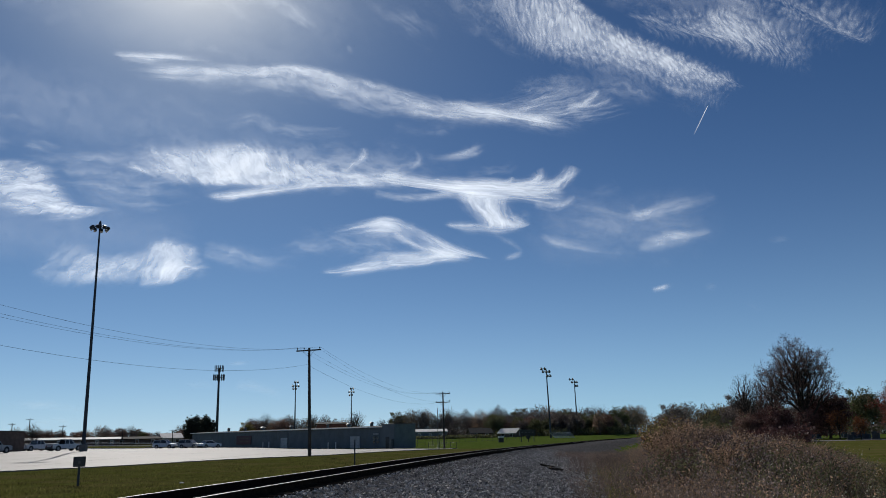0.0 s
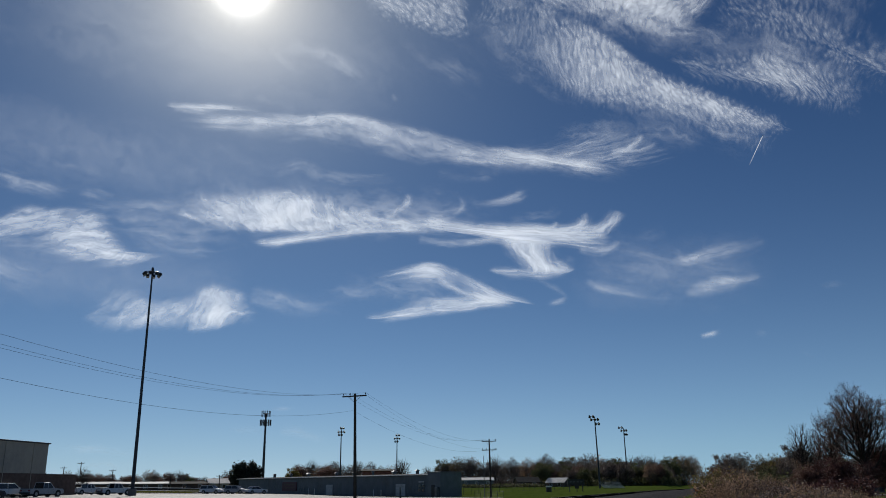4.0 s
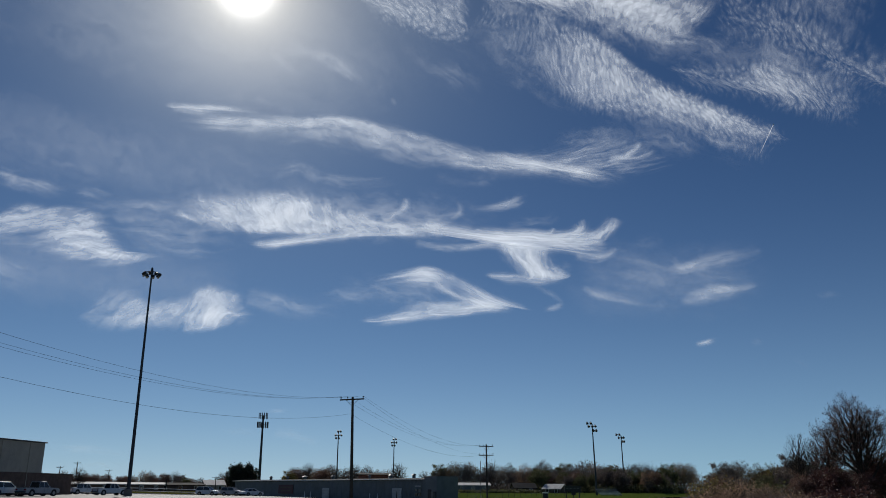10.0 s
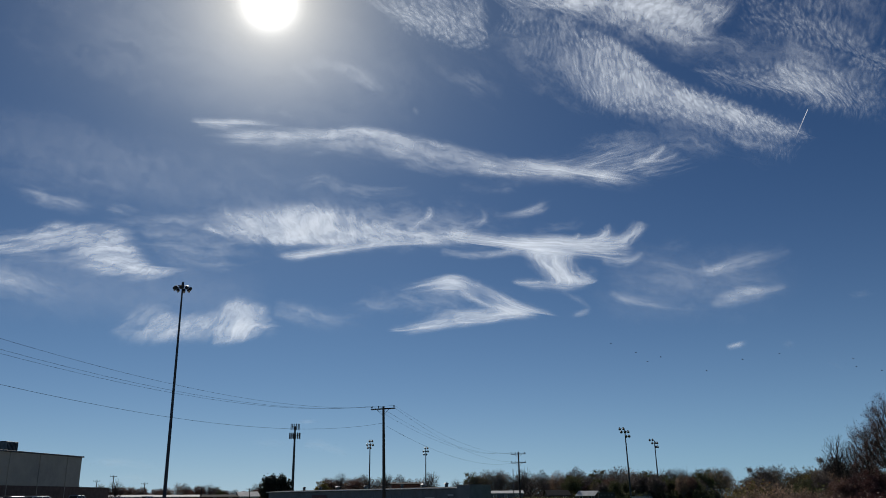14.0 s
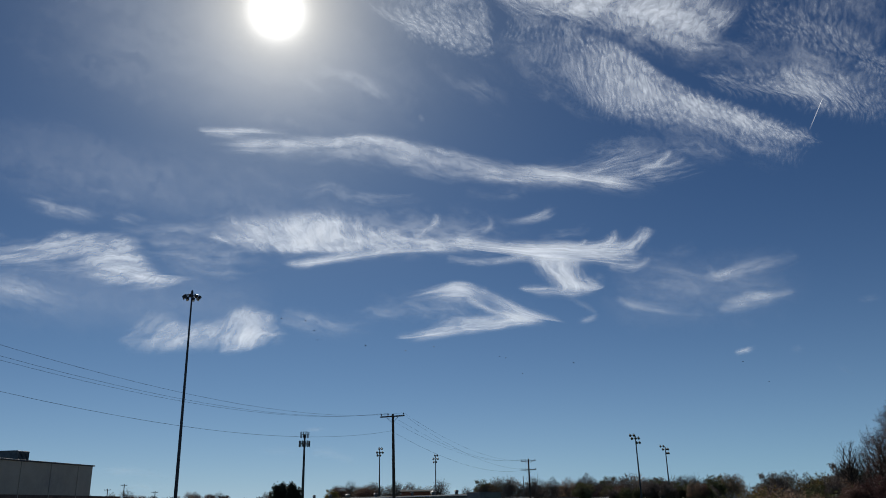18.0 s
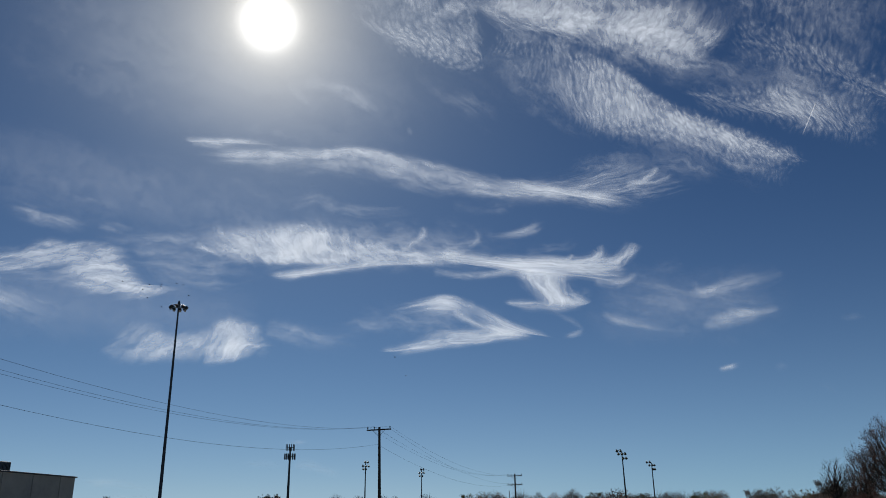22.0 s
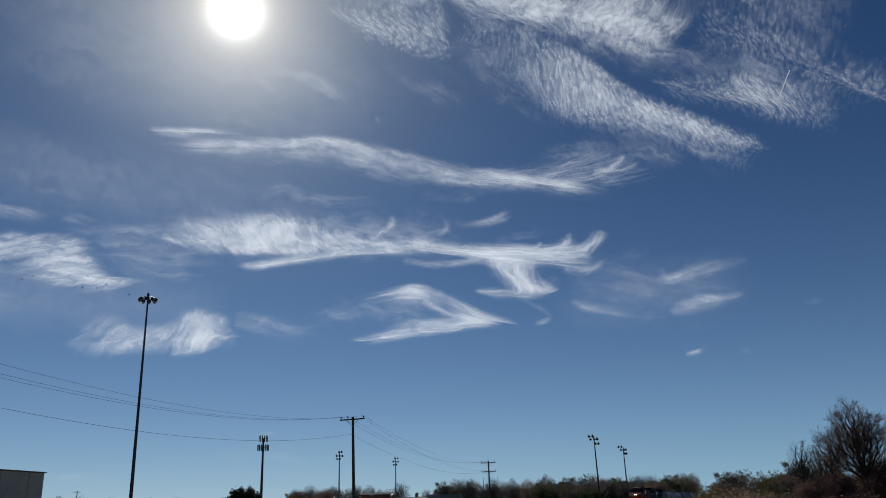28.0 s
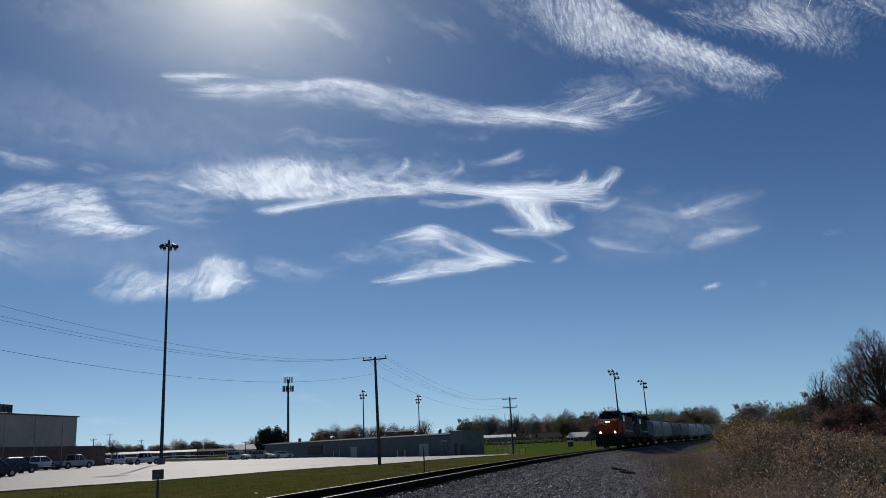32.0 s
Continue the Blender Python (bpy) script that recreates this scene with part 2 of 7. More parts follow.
def on_line(s):
    """Point and heading (radians from +y towards +x) at the length s along the railway."""
    y = np.interp(s, LINE_S, LINE_Y)
    slope = 0.155 + np.where(y > 15, (y - 15) / 1200.0, 0.0)
    return line_x(y), y, line_z(y), np.arctan(slope)


def side_of_line(x, y):
    """Distance to the right of the railway's middle."""
    y = np.asarray(y, float)
    slope = 0.155 + np.where(y > 15, (y - 15) / 1200.0, 0.0)
    return (x - line_x(y)) / np.sqrt(1 + slope ** 2)


# ---- the ground ----
HALL_A, HALL_B = (-10.0, 158.0), (-64.5, 216.0)        # front corners of the long low hall


def ground_z(x, y):
    x, y = np.asarray(x, float), np.asarray(y, float)
    z = 0.02 + 0.42 * smooth_to(-x, 22, 50) * smooth_to(y, 60, 112)
    ax, ay = 8.0, 143.0
    bx, by = -70.0, 222.0
    u = np.clip(((x - ax) * (bx - ax) + (y - ay) * (by - ay)) / ((bx - ax) ** 2 + (by - ay) ** 2), 0, 1)
    d2 = (x - ax - u * (bx - ax)) ** 2 + (y - ay - u * (by - ay)) ** 2
    z = z - 0.56 * np.exp(-d2 / 30.0 ** 2)
    far = smooth_to(np.hypot(x, y), 215, 330)
    z = z * (1 - far) + 0.85 * far
    o = side_of_line(x, y)
    fall = 1.75 * smooth_to(o, 2.0, 8.5) * smooth_to(-o, -32, -13) * smooth_to(y, 52, 92) * smooth_to(-y, -330, -190)
    z = z - fall
    bank = smooth_to(-np.abs(o), -9.5, -2.6) * np.where(o > 0, 1.0 - 0.9 * smooth_to(y, 52, 92) * smooth_to(o, 2.0, 4.0), 1.0) * smooth_to(-y, -330, -250)
    z = z + (line_z(y) - 0.42 - z) * bank
    return z + 0.05 * np.sin(x * 0.21 + 1.3) * np.sin(y * 0.17) * smooth_to(np.abs(o), 8, 20)


def zg(x, y):
    return float(ground_z(x, y))


def sheet(name, xs, ys, fx, fz):
    """A grid over two parameters, mapped to plan positions, at a height."""
    verts, faces = [], []
    for v in ys:
        for u in xs:
            x, y = fx(u, v)
            verts.append((x, y, fz(x, y, u, v)))
    n = len(xs)
    for j in range(len(ys) - 1):
        for i in range(n - 1):
            a = j * n + i
            faces.append((a, a + 1, a + n + 1, a + n))
    return raw(name, verts, faces, True)


def grass_material():
    mat, k = material("mown_grass")
    co = k.n("ShaderNodeTexCoord").outputs["Object"]
    patch = k.noise(co, 0.2, 5.0, 0.65)
    tuft = k.noise(co, 1.3, 4.0, 0.65)
    blade = k.noise(co, 26.0, 3.0, 0.7)
    col = k.mix(k.step(tuft, 0.3, 0.7), rgb(0.075, 0.083, 0.018), rgb(0.14, 0.142, 0.036))
    col = k.mix(k.m("MULTIPLY", k.step(patch, 0.44, 0.64), 0.6), col, rgb(0.175, 0.13, 0.058))
    col = k.mix(k.m("MULTIPLY", k.step(blade, 0.45, 0.75), 0.5), col, rgb(0.14, 0.14, 0.045))
    # the watered sports field and lawn beyond the line are greener
    where = k.n("ShaderNodeSeparateXYZ", None, Vector=co)
    lush = k.m("MULTIPLY", k.step(where.outputs[1], 100.0, 145.0), k.step(where.outputs[0], -16.0, -6.0))
    green = k.mix(k.step(tuft, 0.3, 0.7), rgb(0.07, 0.115, 0.02), rgb(0.13, 0.18, 0.036))
    green = k.mix(k.m("MULTIPLY", k.step(patch, 0.5, 0.68), 0.4), green, rgb(0.16, 0.16, 0.05))
    col = k.mix(k.m("MULTIPLY", lush, 0.9), col, green)
    bsdf = k.n("ShaderNodeBsdfDiffuse", None, Color=col, Roughness=0.5)
    bn = k.n("ShaderNodeBump", None, Strength=0.9, Distance=0.05, Height=k.m("ADD", tuft, k.m("MULTIPLY", blade, 0.5)))
    k.put(bsdf.inputs["Normal"], bn.outputs[0])
    k.n("ShaderNodeOutputMaterial", None, Surface=bsdf.outputs[0])
    return mat


def concrete_material():
    mat, k = material("worn_concrete")
    co = k.n("ShaderNodeTexCoord").outputs["Object"]
    big = k.noise(co, 0.08, 5.0, 0.65)
    grain = k.noise(co, 9.0, 4.0, 0.7)
    stain = k.noise(co, 0.5, 6.0, 0.7)
    col = k.mix(big, rgb(0.128, 0.12, 0.112), rgb(0.215, 0.203, 0.19))
    col = k.mix(k.m("MULTIPLY", k.step(stain, 0.55, 0.72), 0.5), col, rgb(0.11, 0.105, 0.10))
    col = k.mix(k.m("MULTIPLY", k.step(grain, 0.5, 0.8), 0.25), col, rgb(0.31, 0.295, 0.28))
    bsdf = k.n("ShaderNodeBsdfPrincipled", None, Base_Color=col, Roughness=0.7)
    k.put(bsdf.inputs["Specular IOR Level"], 0.15)
    bn = k.n("ShaderNodeBump", None, Strength=0.5, Distance=0.01, Height=grain)
    k.put(bsdf.inputs["Normal"], bn.outputs[0])
    k.n("ShaderNodeOutputMaterial", None, Surface=bsdf.outputs[0])
    return mat


M_GRASS = grass_material()
M_CONCRETE = concrete_material()
M_GRAVEL = surface("grey_ballast", (0.048, 0.045, 0.043), (0.265, 0.247, 0.23), 5.0, 0.75, bump=0.06, fine=13.0, stain=(0.06, 0.052, 0.045), matte=True)
M_STONE = surface("broken_stone", (0.085, 0.08, 0.075), (0.5, 0.475, 0.45), 4.0, 0.7, fine=30.0, island=0.8, spec=0.4)
M_TIE = surface("creosoted_wood", (0.02, 0.017, 0.014), (0.06, 0.05, 0.04), 2.0, 0.8, bump=0.01, vary=0.3, matte=True)
M_RAIL = surface("rusty_steel", (0.014, 0.011, 0.01), (0.035, 0.025, 0.02), 6.0, 0.8, vary=0.1, matte=True)
M_RAILHEAD = surface("polished_steel", (0.09, 0.085, 0.08), (0.15, 0.14, 0.135), 8.0, 0.62, metal=0.3)
M_DARK_STEEL = surface("dark_weathered_steel", (0.035, 0.04, 0.05), (0.06, 0.067, 0.08), 3.0, 0.5, metal=0.6, stain=(0.04, 0.045, 0.055))
M_GALV = surface("galvanised_steel", (0.11, 0.115, 0.12), (0.18, 0.185, 0.19), 3.0, 0.5, metal=0.5, stain=(0.1, 0.09, 0.08))
M_POLEWOOD = surface("weathered_pole_wood", (0.035, 0.03, 0.027), (0.07, 0.06, 0.053), 1.5, 0.85, bump=0.01, fine=18.0)
M_WIRE = surface("black_wire", (0.015, 0.015, 0.016), (0.03, 0.03, 0.03), 3.0, 0.95, spec=0.0)

# one sheet of ground to the horizon
gx = np.concatenate([-np.geomspace(4600, 130, 22), np.arange(-120, -24, 4.0), np.arange(-24, 30, 1.0), np.arange(30, 120, 4.0), np.geomspace(124, 4600, 24)])
gy = np.concatenate([-np.geomspace(4600, 60, 16), np.arange(-50, 12, 5.0), np.arange(12, 130, 1.5), np.arange(130, 300, 5.0), np.geomspace(305, 4600, 30)])
ground = hang("ground", sheet("ground", gx, gy, lambda u, v: (u, v), lambda x, y, u, v: float(ground_z(x, y)) - (0.12 if -3.2 < side_of_line(x, y) < 7.0 and -40 < y < 300 else 0.0)), M_GRASS)
tagged(ground, "mown autumn grass, green with dry brown patches, reaching the horizon", "ground", kind="structure")


# gravel bed of the railway
def bed_z(x, y, o):
    top = float(line_z(y)) - 0.20
    out = max(0.0, abs(o) - 1.5)
    z = top - 0.42 * out if out < 1.1 else -9.0
    low = zg(x, y) + 0.04
    bump = 0.03 * noise.noise(Vector((x * 1.7, y * 1.7, 0))) + 0.02 * noise.noise(Vector((x * 5, y * 5, 3)))
    floor_z = top - 0.55 if o < 0 else min(top - 0.55, low)
    return max(z, low if o > 0 else z, floor_z) + bump


def beside(o, y):
    slope = 0.155 + (max(0.0, y - 15) / 1200.0)
    n = math.sqrt(1 + slope * slope)
    return float(line_x(y)) + o / n, y - o * slope / n


bed_o = np.concatenate([np.arange(-2.6, 2.8, 0.27), np.arange(2.8, 8.0, 0.4)])
bed_y = np.concatenate([np.arange(-40, 14, 2.0), np.arange(14, 70, 0.4), np.arange(70, 300, 2.0)])
bed = hang("ballast_bed", sheet("ballast_bed", bed_o, bed_y, beside, lambda x, y, u, v: bed_z(x, y, u) - (0.15 if u > 7.3 else 0.0)), M_GRAVEL)
tagged(bed, "grey crushed-stone ballast bed beside the rails", "ballast", kind="structure")

# loose stones on the bed
rng = np.random.default_rng(5)
OCTA = np.array([(1, 0, 0), (-1, 0, 0), (0, 1, 0), (0, -1, 0), (0, 0, 1), (0, 0, -1)], float)
OCTF = np.array([(0, 2, 4), (2, 1, 4), (1, 3, 4), (3, 0, 4), (2, 0, 5), (1, 2, 5), (3, 1, 5), (0, 3, 5)])
sv, sf = [], []
for i in range(27000):
    y = 15.0 + 70.0 * rng.random() ** 1.9
    o = rng.uniform(1.2, 7.8) if rng.random() > 0.06 else rng.uniform(-2.3, -1.2)
    x, yy = beside(o, y)
    size = rng.uniform(0.016, 0.042)
    q = Euler(rng.uniform(0, 6.3, 3)).to_matrix()
    pts = OCTA * size * rng.uniform(0.6, 1.25, (6, 1))
    pts = pts @ np.array(q).T + np.array((x, yy, bed_z(x, yy, o) + 0.4 * size))
    sf.append(OCTF + 6 * i)
    sv.append(pts)
stones = hang("ballast_stones", raw("ballast_stones", np.concatenate(sv).tolist(), np.concatenate(sf).tolist()), M_STONE)
tagged(stones, "loose angular grey ballast stones catching the sun", "stones", kind="stuff")

# rails
RAIL = [(-0.075, -0.17), (0.075, -0.17), (0.075, -0.155), (0.012, -0.13), (0.012, -0.045), (0.036, -0.035), (0.036, -0.004), (0.026, 0.0), (-0.026, 0.0), (-0.036, -0.004), (-0.036, -0.035), (-0.012, -0.045), (-0.012, -0.13), (-0.075, -0.155)]
track = thing("railway_track", "single railway track of steel rails on dark wooden sleepers", "railway track")
for o in (-0.75, 0.75):
    verts, faces, heads = [], [], []
    ys = np.concatenate([np.arange(-60, 10, 5.0), np.arange(10, 320, 2.0), np.arange(320, 860, 10.0)])
    for y in ys:
        for dx, dz in RAIL:
            px, py = beside(o + dx, float(y))
            verts.append((px, py, float(line_z(y)) + dz))
    n = len(RAIL)
    for j in range(len(ys) - 1):
        for i in range(n):
            a, b = j * n + i, j * n + (i + 1) % n
            faces.append((a, b, b + n, a + n))
            heads.append(1 if i in (6, 7, 8) else 0)
    me = raw("rail", verts, faces)
    me.materials.append(M_RAIL)
    me.materials.append(M_RAILHEAD)
    for poly, h in zip(me.polygons, heads):
        poly.material_index = h
    hang("rail", me, None, track, "steel rail with a sun-bright worn head")
bm = bmesh.new()
box(bm, (0, 0, -0.25), (2.6, 0.23, 0.15), 0.012)
tie_me = bpy.data.meshes.new("sleeper")
bm.to_mesh(tie_me)
bm.free()
tie_me.materials.append(M_TIE)
s = 14.0
while s < 160.0:
    x, y, z, a = on_line(s)
    ob = new("sleeper", tie_me)
    ob.parent = track
    ob.matrix_basis = pose(float(x), float(y), float(z), 0, 0, -math.degrees(float(a)) + random.uniform(-1, 1))
    s += 0.52 if s < 110 else 1.04

# ---- clouds ----
DRIFT = [(t, pose(0, 0, EYE, 0, 0, 0.0345 * t)) for t in (0, 4, 8, 12, 16, 20, 24, 28, 32)]
CLOUDS = []


def spline(points, n):
    p = np.array(points, float)
    out = []
    for u in np.linspace(0, len(p) - 1, n):
        i = min(int(u), len(p) - 2)
        f = u - i
        p0, p1, p2, p3 = p[max(i - 1, 0)], p[i], p[i + 1], p[min(i + 2, len(p) - 1)]
        out.append(0.5 * (2 * p1 + (p2 - p0) * f + (2 * p0 - 5 * p1 + 4 * p2 - p3) * f * f + (3 * p1 - p0 - 3 * p2 + p3) * f ** 3))
    return np.array(out)


SHEETS = []


def ice_sheet(mat, guides, edges, fade, parent):
    """A thin sheet of cloud that flows along its guide lines of (azimuth, elevation, thickness) in degrees of sky.
    edges: how far it thins out beyond its outer guides; fade: the shares of its length in which it begins and ends."""
    n = 44
    lines = [spline(g, n) for g in guides]

    def beside_line(line, by):
        xy = np.stack([-line[:, 0] * np.cos(np.radians(line[:, 1])), line[:, 1]], 1)
        d = np.gradient(xy, axis=0)
        d /= np.linalg.norm(d, axis=1)[:, None] + 1e-9
        e = line[:, 1] + d[:, 0] * by
        return np.stack([line[:, 0] + d[:, 1] * by / np.cos(np.radians(line[:, 1])), e, np.zeros(n)], 1)

    side = 1.0
    if len(lines) > 1:
        probe = beside_line(lines[0], 0.1)
        gap = lines[0][:, :2] - lines[1][:, :2]
        side = 1.0 if ((probe - lines[0])[:, :2] * gap).sum() > 0 else -1.0
    lines = [beside_line(lines[0], side * edges[0])] + lines + [beside_line(lines[-1], -side * edges[1])]
    cols = 5 * (len(lines) - 1) + 1
    grid = np.stack([spline([ln[i] for ln in lines], cols) for i in range(n)])
    u = np.linspace(0, 1, n)
    mass = np.clip(grid[:, :, 2], 0, 1.2) * (smooth_to(u, 0, fade[0]) * smooth_to(-u, -1, -1 + fade[1]))[:, None]
    xy = np.stack([-grid[:, :, 0] * np.cos(np.radians(grid[:, :, 1])), grid[:, :, 1]], 2)
    length = np.linalg.norm(np.diff(xy, axis=0), axis=2).sum(0).mean()
    width = np.linalg.norm(np.diff(xy, axis=1), axis=2).sum(1).mean()
    SHEETS.append(1)
    k_ = len(SHEETS)
    reach = 4200.0 + 2.0 * (k_ % 150)
    verts, faces, sky_uv, flow, thick = [], [], [], [], []
    for i in range(n):
        for j in range(cols):
            az, el = grid[i, j, 0], grid[i, j, 1]
            verts.append(tuple(way(az, el) * reach))
            sky_uv.append((-az, el))
            flow.append((u[i] * length + 17.3 * k_, (j / (cols - 1)) * width + 3.7 * k_))
            thick.append((mass[i, j], 0.0))
    for i in range(n - 1):
        for j in range(cols - 1):
            a = i * cols + j
            faces.append((a, a + 1, a + cols + 1, a + cols))
    me = raw("streak", verts, faces, True)
    index = [loop.vertex_index for loop in me.loops]
    for uv_name, data in (("sky", sky_uv), ("flow", flow), ("mass", thick)):
        me.uv_layers.new(name=uv_name).data.foreach_set("uv", np.array(data, np.float32)[index].ravel())
    return hang("streak", me, mat, parent)


def cloud(label, layers):
    ob = thing("cirrus_cloud", label, "cloud", pose(0, 0, EYE), "clouds in the sky")
    CLOUDS.append(ob)
    for layer in layers:
        ice_sheet(*layer, ob)
    return ob


I_LONG = ice("cirrus_long", 2.8, 12, 2, amount=2.1, curl=0.7, broad_part=0.36)
I_COMB = ice("cirrus_comb", 3.0, 8, 0, amount=2.4, curl=0.9, opacity=0.8)
I_FEATHER = ice("cirrus_feather", 2.2, 3.5, 46, amount=2.1, curl=1.9, broad_part=0.42)
I_FEATHER2 = ice("cirrus_tail", 2.0, 4, -8, amount=2.2, curl=1.5)
I_SWEPT = ice("cirrus_swept", 1.9, 8, -12, amount=2.3, curl=1.2)
I_PUFF = ice("cirrus_puff", 1.6, 4, -38, amount=2.0, curl=1.5)
I_SOFT = ice("cirrus_soft", 1.6, 7, 6, amount=1.9, curl=1.1, opacity=0.8)
I_RIPPLE = ice("cirrus_ripple", 5.0, 1.6, 70, amount=1.8, curl=0.8, cells=0.36, broad_part=0.5, opacity=0.78)
I_VEIL = ice("cirrus_veil", 3.0, 2.2, 60, amount=2.1, curl=1.2, cells=0.12, broad_part=0.5, opacity=0.85)
I_HAZE = ice("cirrus_haze", 1.6, 6, 8, amount=2.4, curl=1.6, opacity=0.5)
I_MILK = ice("cirrus_milk", 0.7, 6, 10, amount=1.6, curl=3.0, opacity=0.15)

cloud("long thin band of white cirrus with fine streaks", (
    (I_LONG, ([(24.09, 23.71, 0.3), (18.70, 24.35, 0.7), (13.27, 24.77, 0.62), (9.42, 24.97, 0.66), (4.67, 24.16, 0.5), (0.42, 22.99, 0.6), (-4.18, 22.24, 0.92), (-8.62, 21.30, 0.78), (-12.78, 20.17, 0.3)], [(23.46, 23.26, 0.3), (18.66, 23.75, 0.45), (13.24, 23.88, 0.35), (9.40, 23.45, 0.38), (4.69, 22.63, 0.5), (0.44, 22.33, 0.58), (-4.15, 21.85, 0.65), (-8.59, 20.95, 0.5), (-12.76, 20.06, 0.1)],), (0.73, 0.91), (0.12, 0.15)),
    (I_LONG, ([(23.40, 24.73, 0.5), (20.80, 24.97, 0.85), (18.34, 25.11, 0.6), (15.83, 25.21, 0.25)], [(22.99, 24.59, 0.4), (20.79, 24.82, 0.7), (18.33, 24.96, 0.4), (15.82, 25.02, 0.2)],), (0.46, 0.73), (0.12, 0.15)),
    (I_COMB, ([(-0.85, 22.78, 0.3), (-4.21, 22.70, 0.35), (-7.15, 23.16, 0.42), (-9.26, 23.88, 0.3)], [(-3.76, 22.26, 0.4), (-7.08, 22.28, 0.55), (-9.56, 22.70, 0.55), (-12.03, 23.41, 0.4)], [(-6.21, 21.70, 0.4), (-9.43, 21.41, 0.5), (-11.83, 21.54, 0.4), (-14.59, 21.83, 0.25)],), (0.91, 0.91), (0.12, 0.15)),
    (I_COMB, ([(-9.51, 22.25, 0.5), (-10.52, 22.25, 0.75), (-11.36, 22.66, 0.7), (-12.22, 23.31, 0.4)],), (0.55, 0.55), (0.12, 0.15)),
))
cloud("bright feathery cirrus bank combed upwards", (
    (I_FEATHER, ([(23.74, 17.85, 0.4), (19.92, 18.61, 0.65), (16.75, 19.00, 0.7), (13.91, 19.48, 0.75), (11.84, 19.19, 0.6), (9.34, 18.65, 0.55), (6.42, 18.47, 0.5), (1.84, 18.28, 0.4)], [(23.32, 17.44, 0.4), (19.87, 17.92, 0.68), (16.71, 18.18, 0.92), (13.88, 18.54, 1), (11.81, 18.29, 0.85), (9.33, 18.02, 0.8), (6.42, 17.95, 0.85), (1.85, 17.72, 0.75)], [(20.98, 17.08, 0.12), (19.44, 17.26, 0.42), (16.66, 17.33, 0.92), (13.84, 17.44, 1), (11.79, 17.46, 0.85), (9.32, 17.51, 0.72), (6.42, 17.52, 0.75), (1.86, 17.41, 0.6)],), (1.27, 0.55), (0.12, 0.04)),
    (I_LONG, ([(16.99, 16.11, 0.6), (14.61, 16.44, 0.95), (12.19, 16.82, 0.95), (9.73, 17.15, 0.85), (7.25, 17.36, 0.75), (3.52, 17.40, 0.4)], [(16.79, 16.00, 0.45), (14.60, 16.24, 0.75), (12.18, 16.63, 0.6), (9.73, 16.95, 0.45), (7.25, 17.16, 0.35), (3.52, 17.25, 0.2)],), (0.55, 0.46), (0.12, 0.15)),
    (I_COMB, ([(16.31, 18.44, 0.6), (15.53, 18.94, 0.65), (15.18, 19.43, 0.55), (15.69, 19.83, 0.3)],), (0.55, 0.55), (0.12, 0.15)),
    (I_COMB, ([(13.67, 18.55, 0.6), (12.87, 19.05, 0.65), (12.39, 19.61, 0.55), (12.82, 20.19, 0.3)],), (0.64, 0.64), (0.12, 0.15)),
    (I_COMB, ([(7.17, 18.15, 0.5), (6.08, 18.82, 0.6), (5.45, 19.41, 0.65), (5.44, 20.08, 0.3)],), (0.55, 0.55), (0.12, 0.15)),
    (I_COMB, ([(4.13, 18.01, 0.5), (2.46, 18.49, 0.45), (1.40, 19.13, 0.45), (2.29, 20.10, 0.2)],), (0.64, 0.64), (0.12, 0.15)),
    (I_COMB, ([(18.33, 18.60, 0.5), (17.16, 19.06, 0.5), (16.57, 19.48, 0.4), (16.71, 19.82, 0.2)],), (0.55, 0.55), (0.12, 0.15)),
    (I_COMB, ([(9.74, 18.13, 0.55), (8.30, 18.66, 0.5), (7.04, 19.06, 0.4), (6.75, 19.73, 0.2)],), (0.55, 0.55), (0.12, 0.15)),
))
cloud("faint curved cirrus thread above a feathery bank", (
    (I_LONG, ([(16.03, 20.87, 0.25), (13.37, 21.61, 0.4), (11.68, 21.05, 0.5), (8.94, 20.79, 0.4), (5.35, 21.03, 0.35)],), (0.82, 0.82), (0.12, 0.15)),
    (I_SOFT, ([(3.44, 21.28, 0.2), (1.75, 21.19, 0.3), (-0.57, 21.19, 0.45), (-1.83, 21.28, 0.15)],), (0.73, 0.73), (0.12, 0.15)),
))
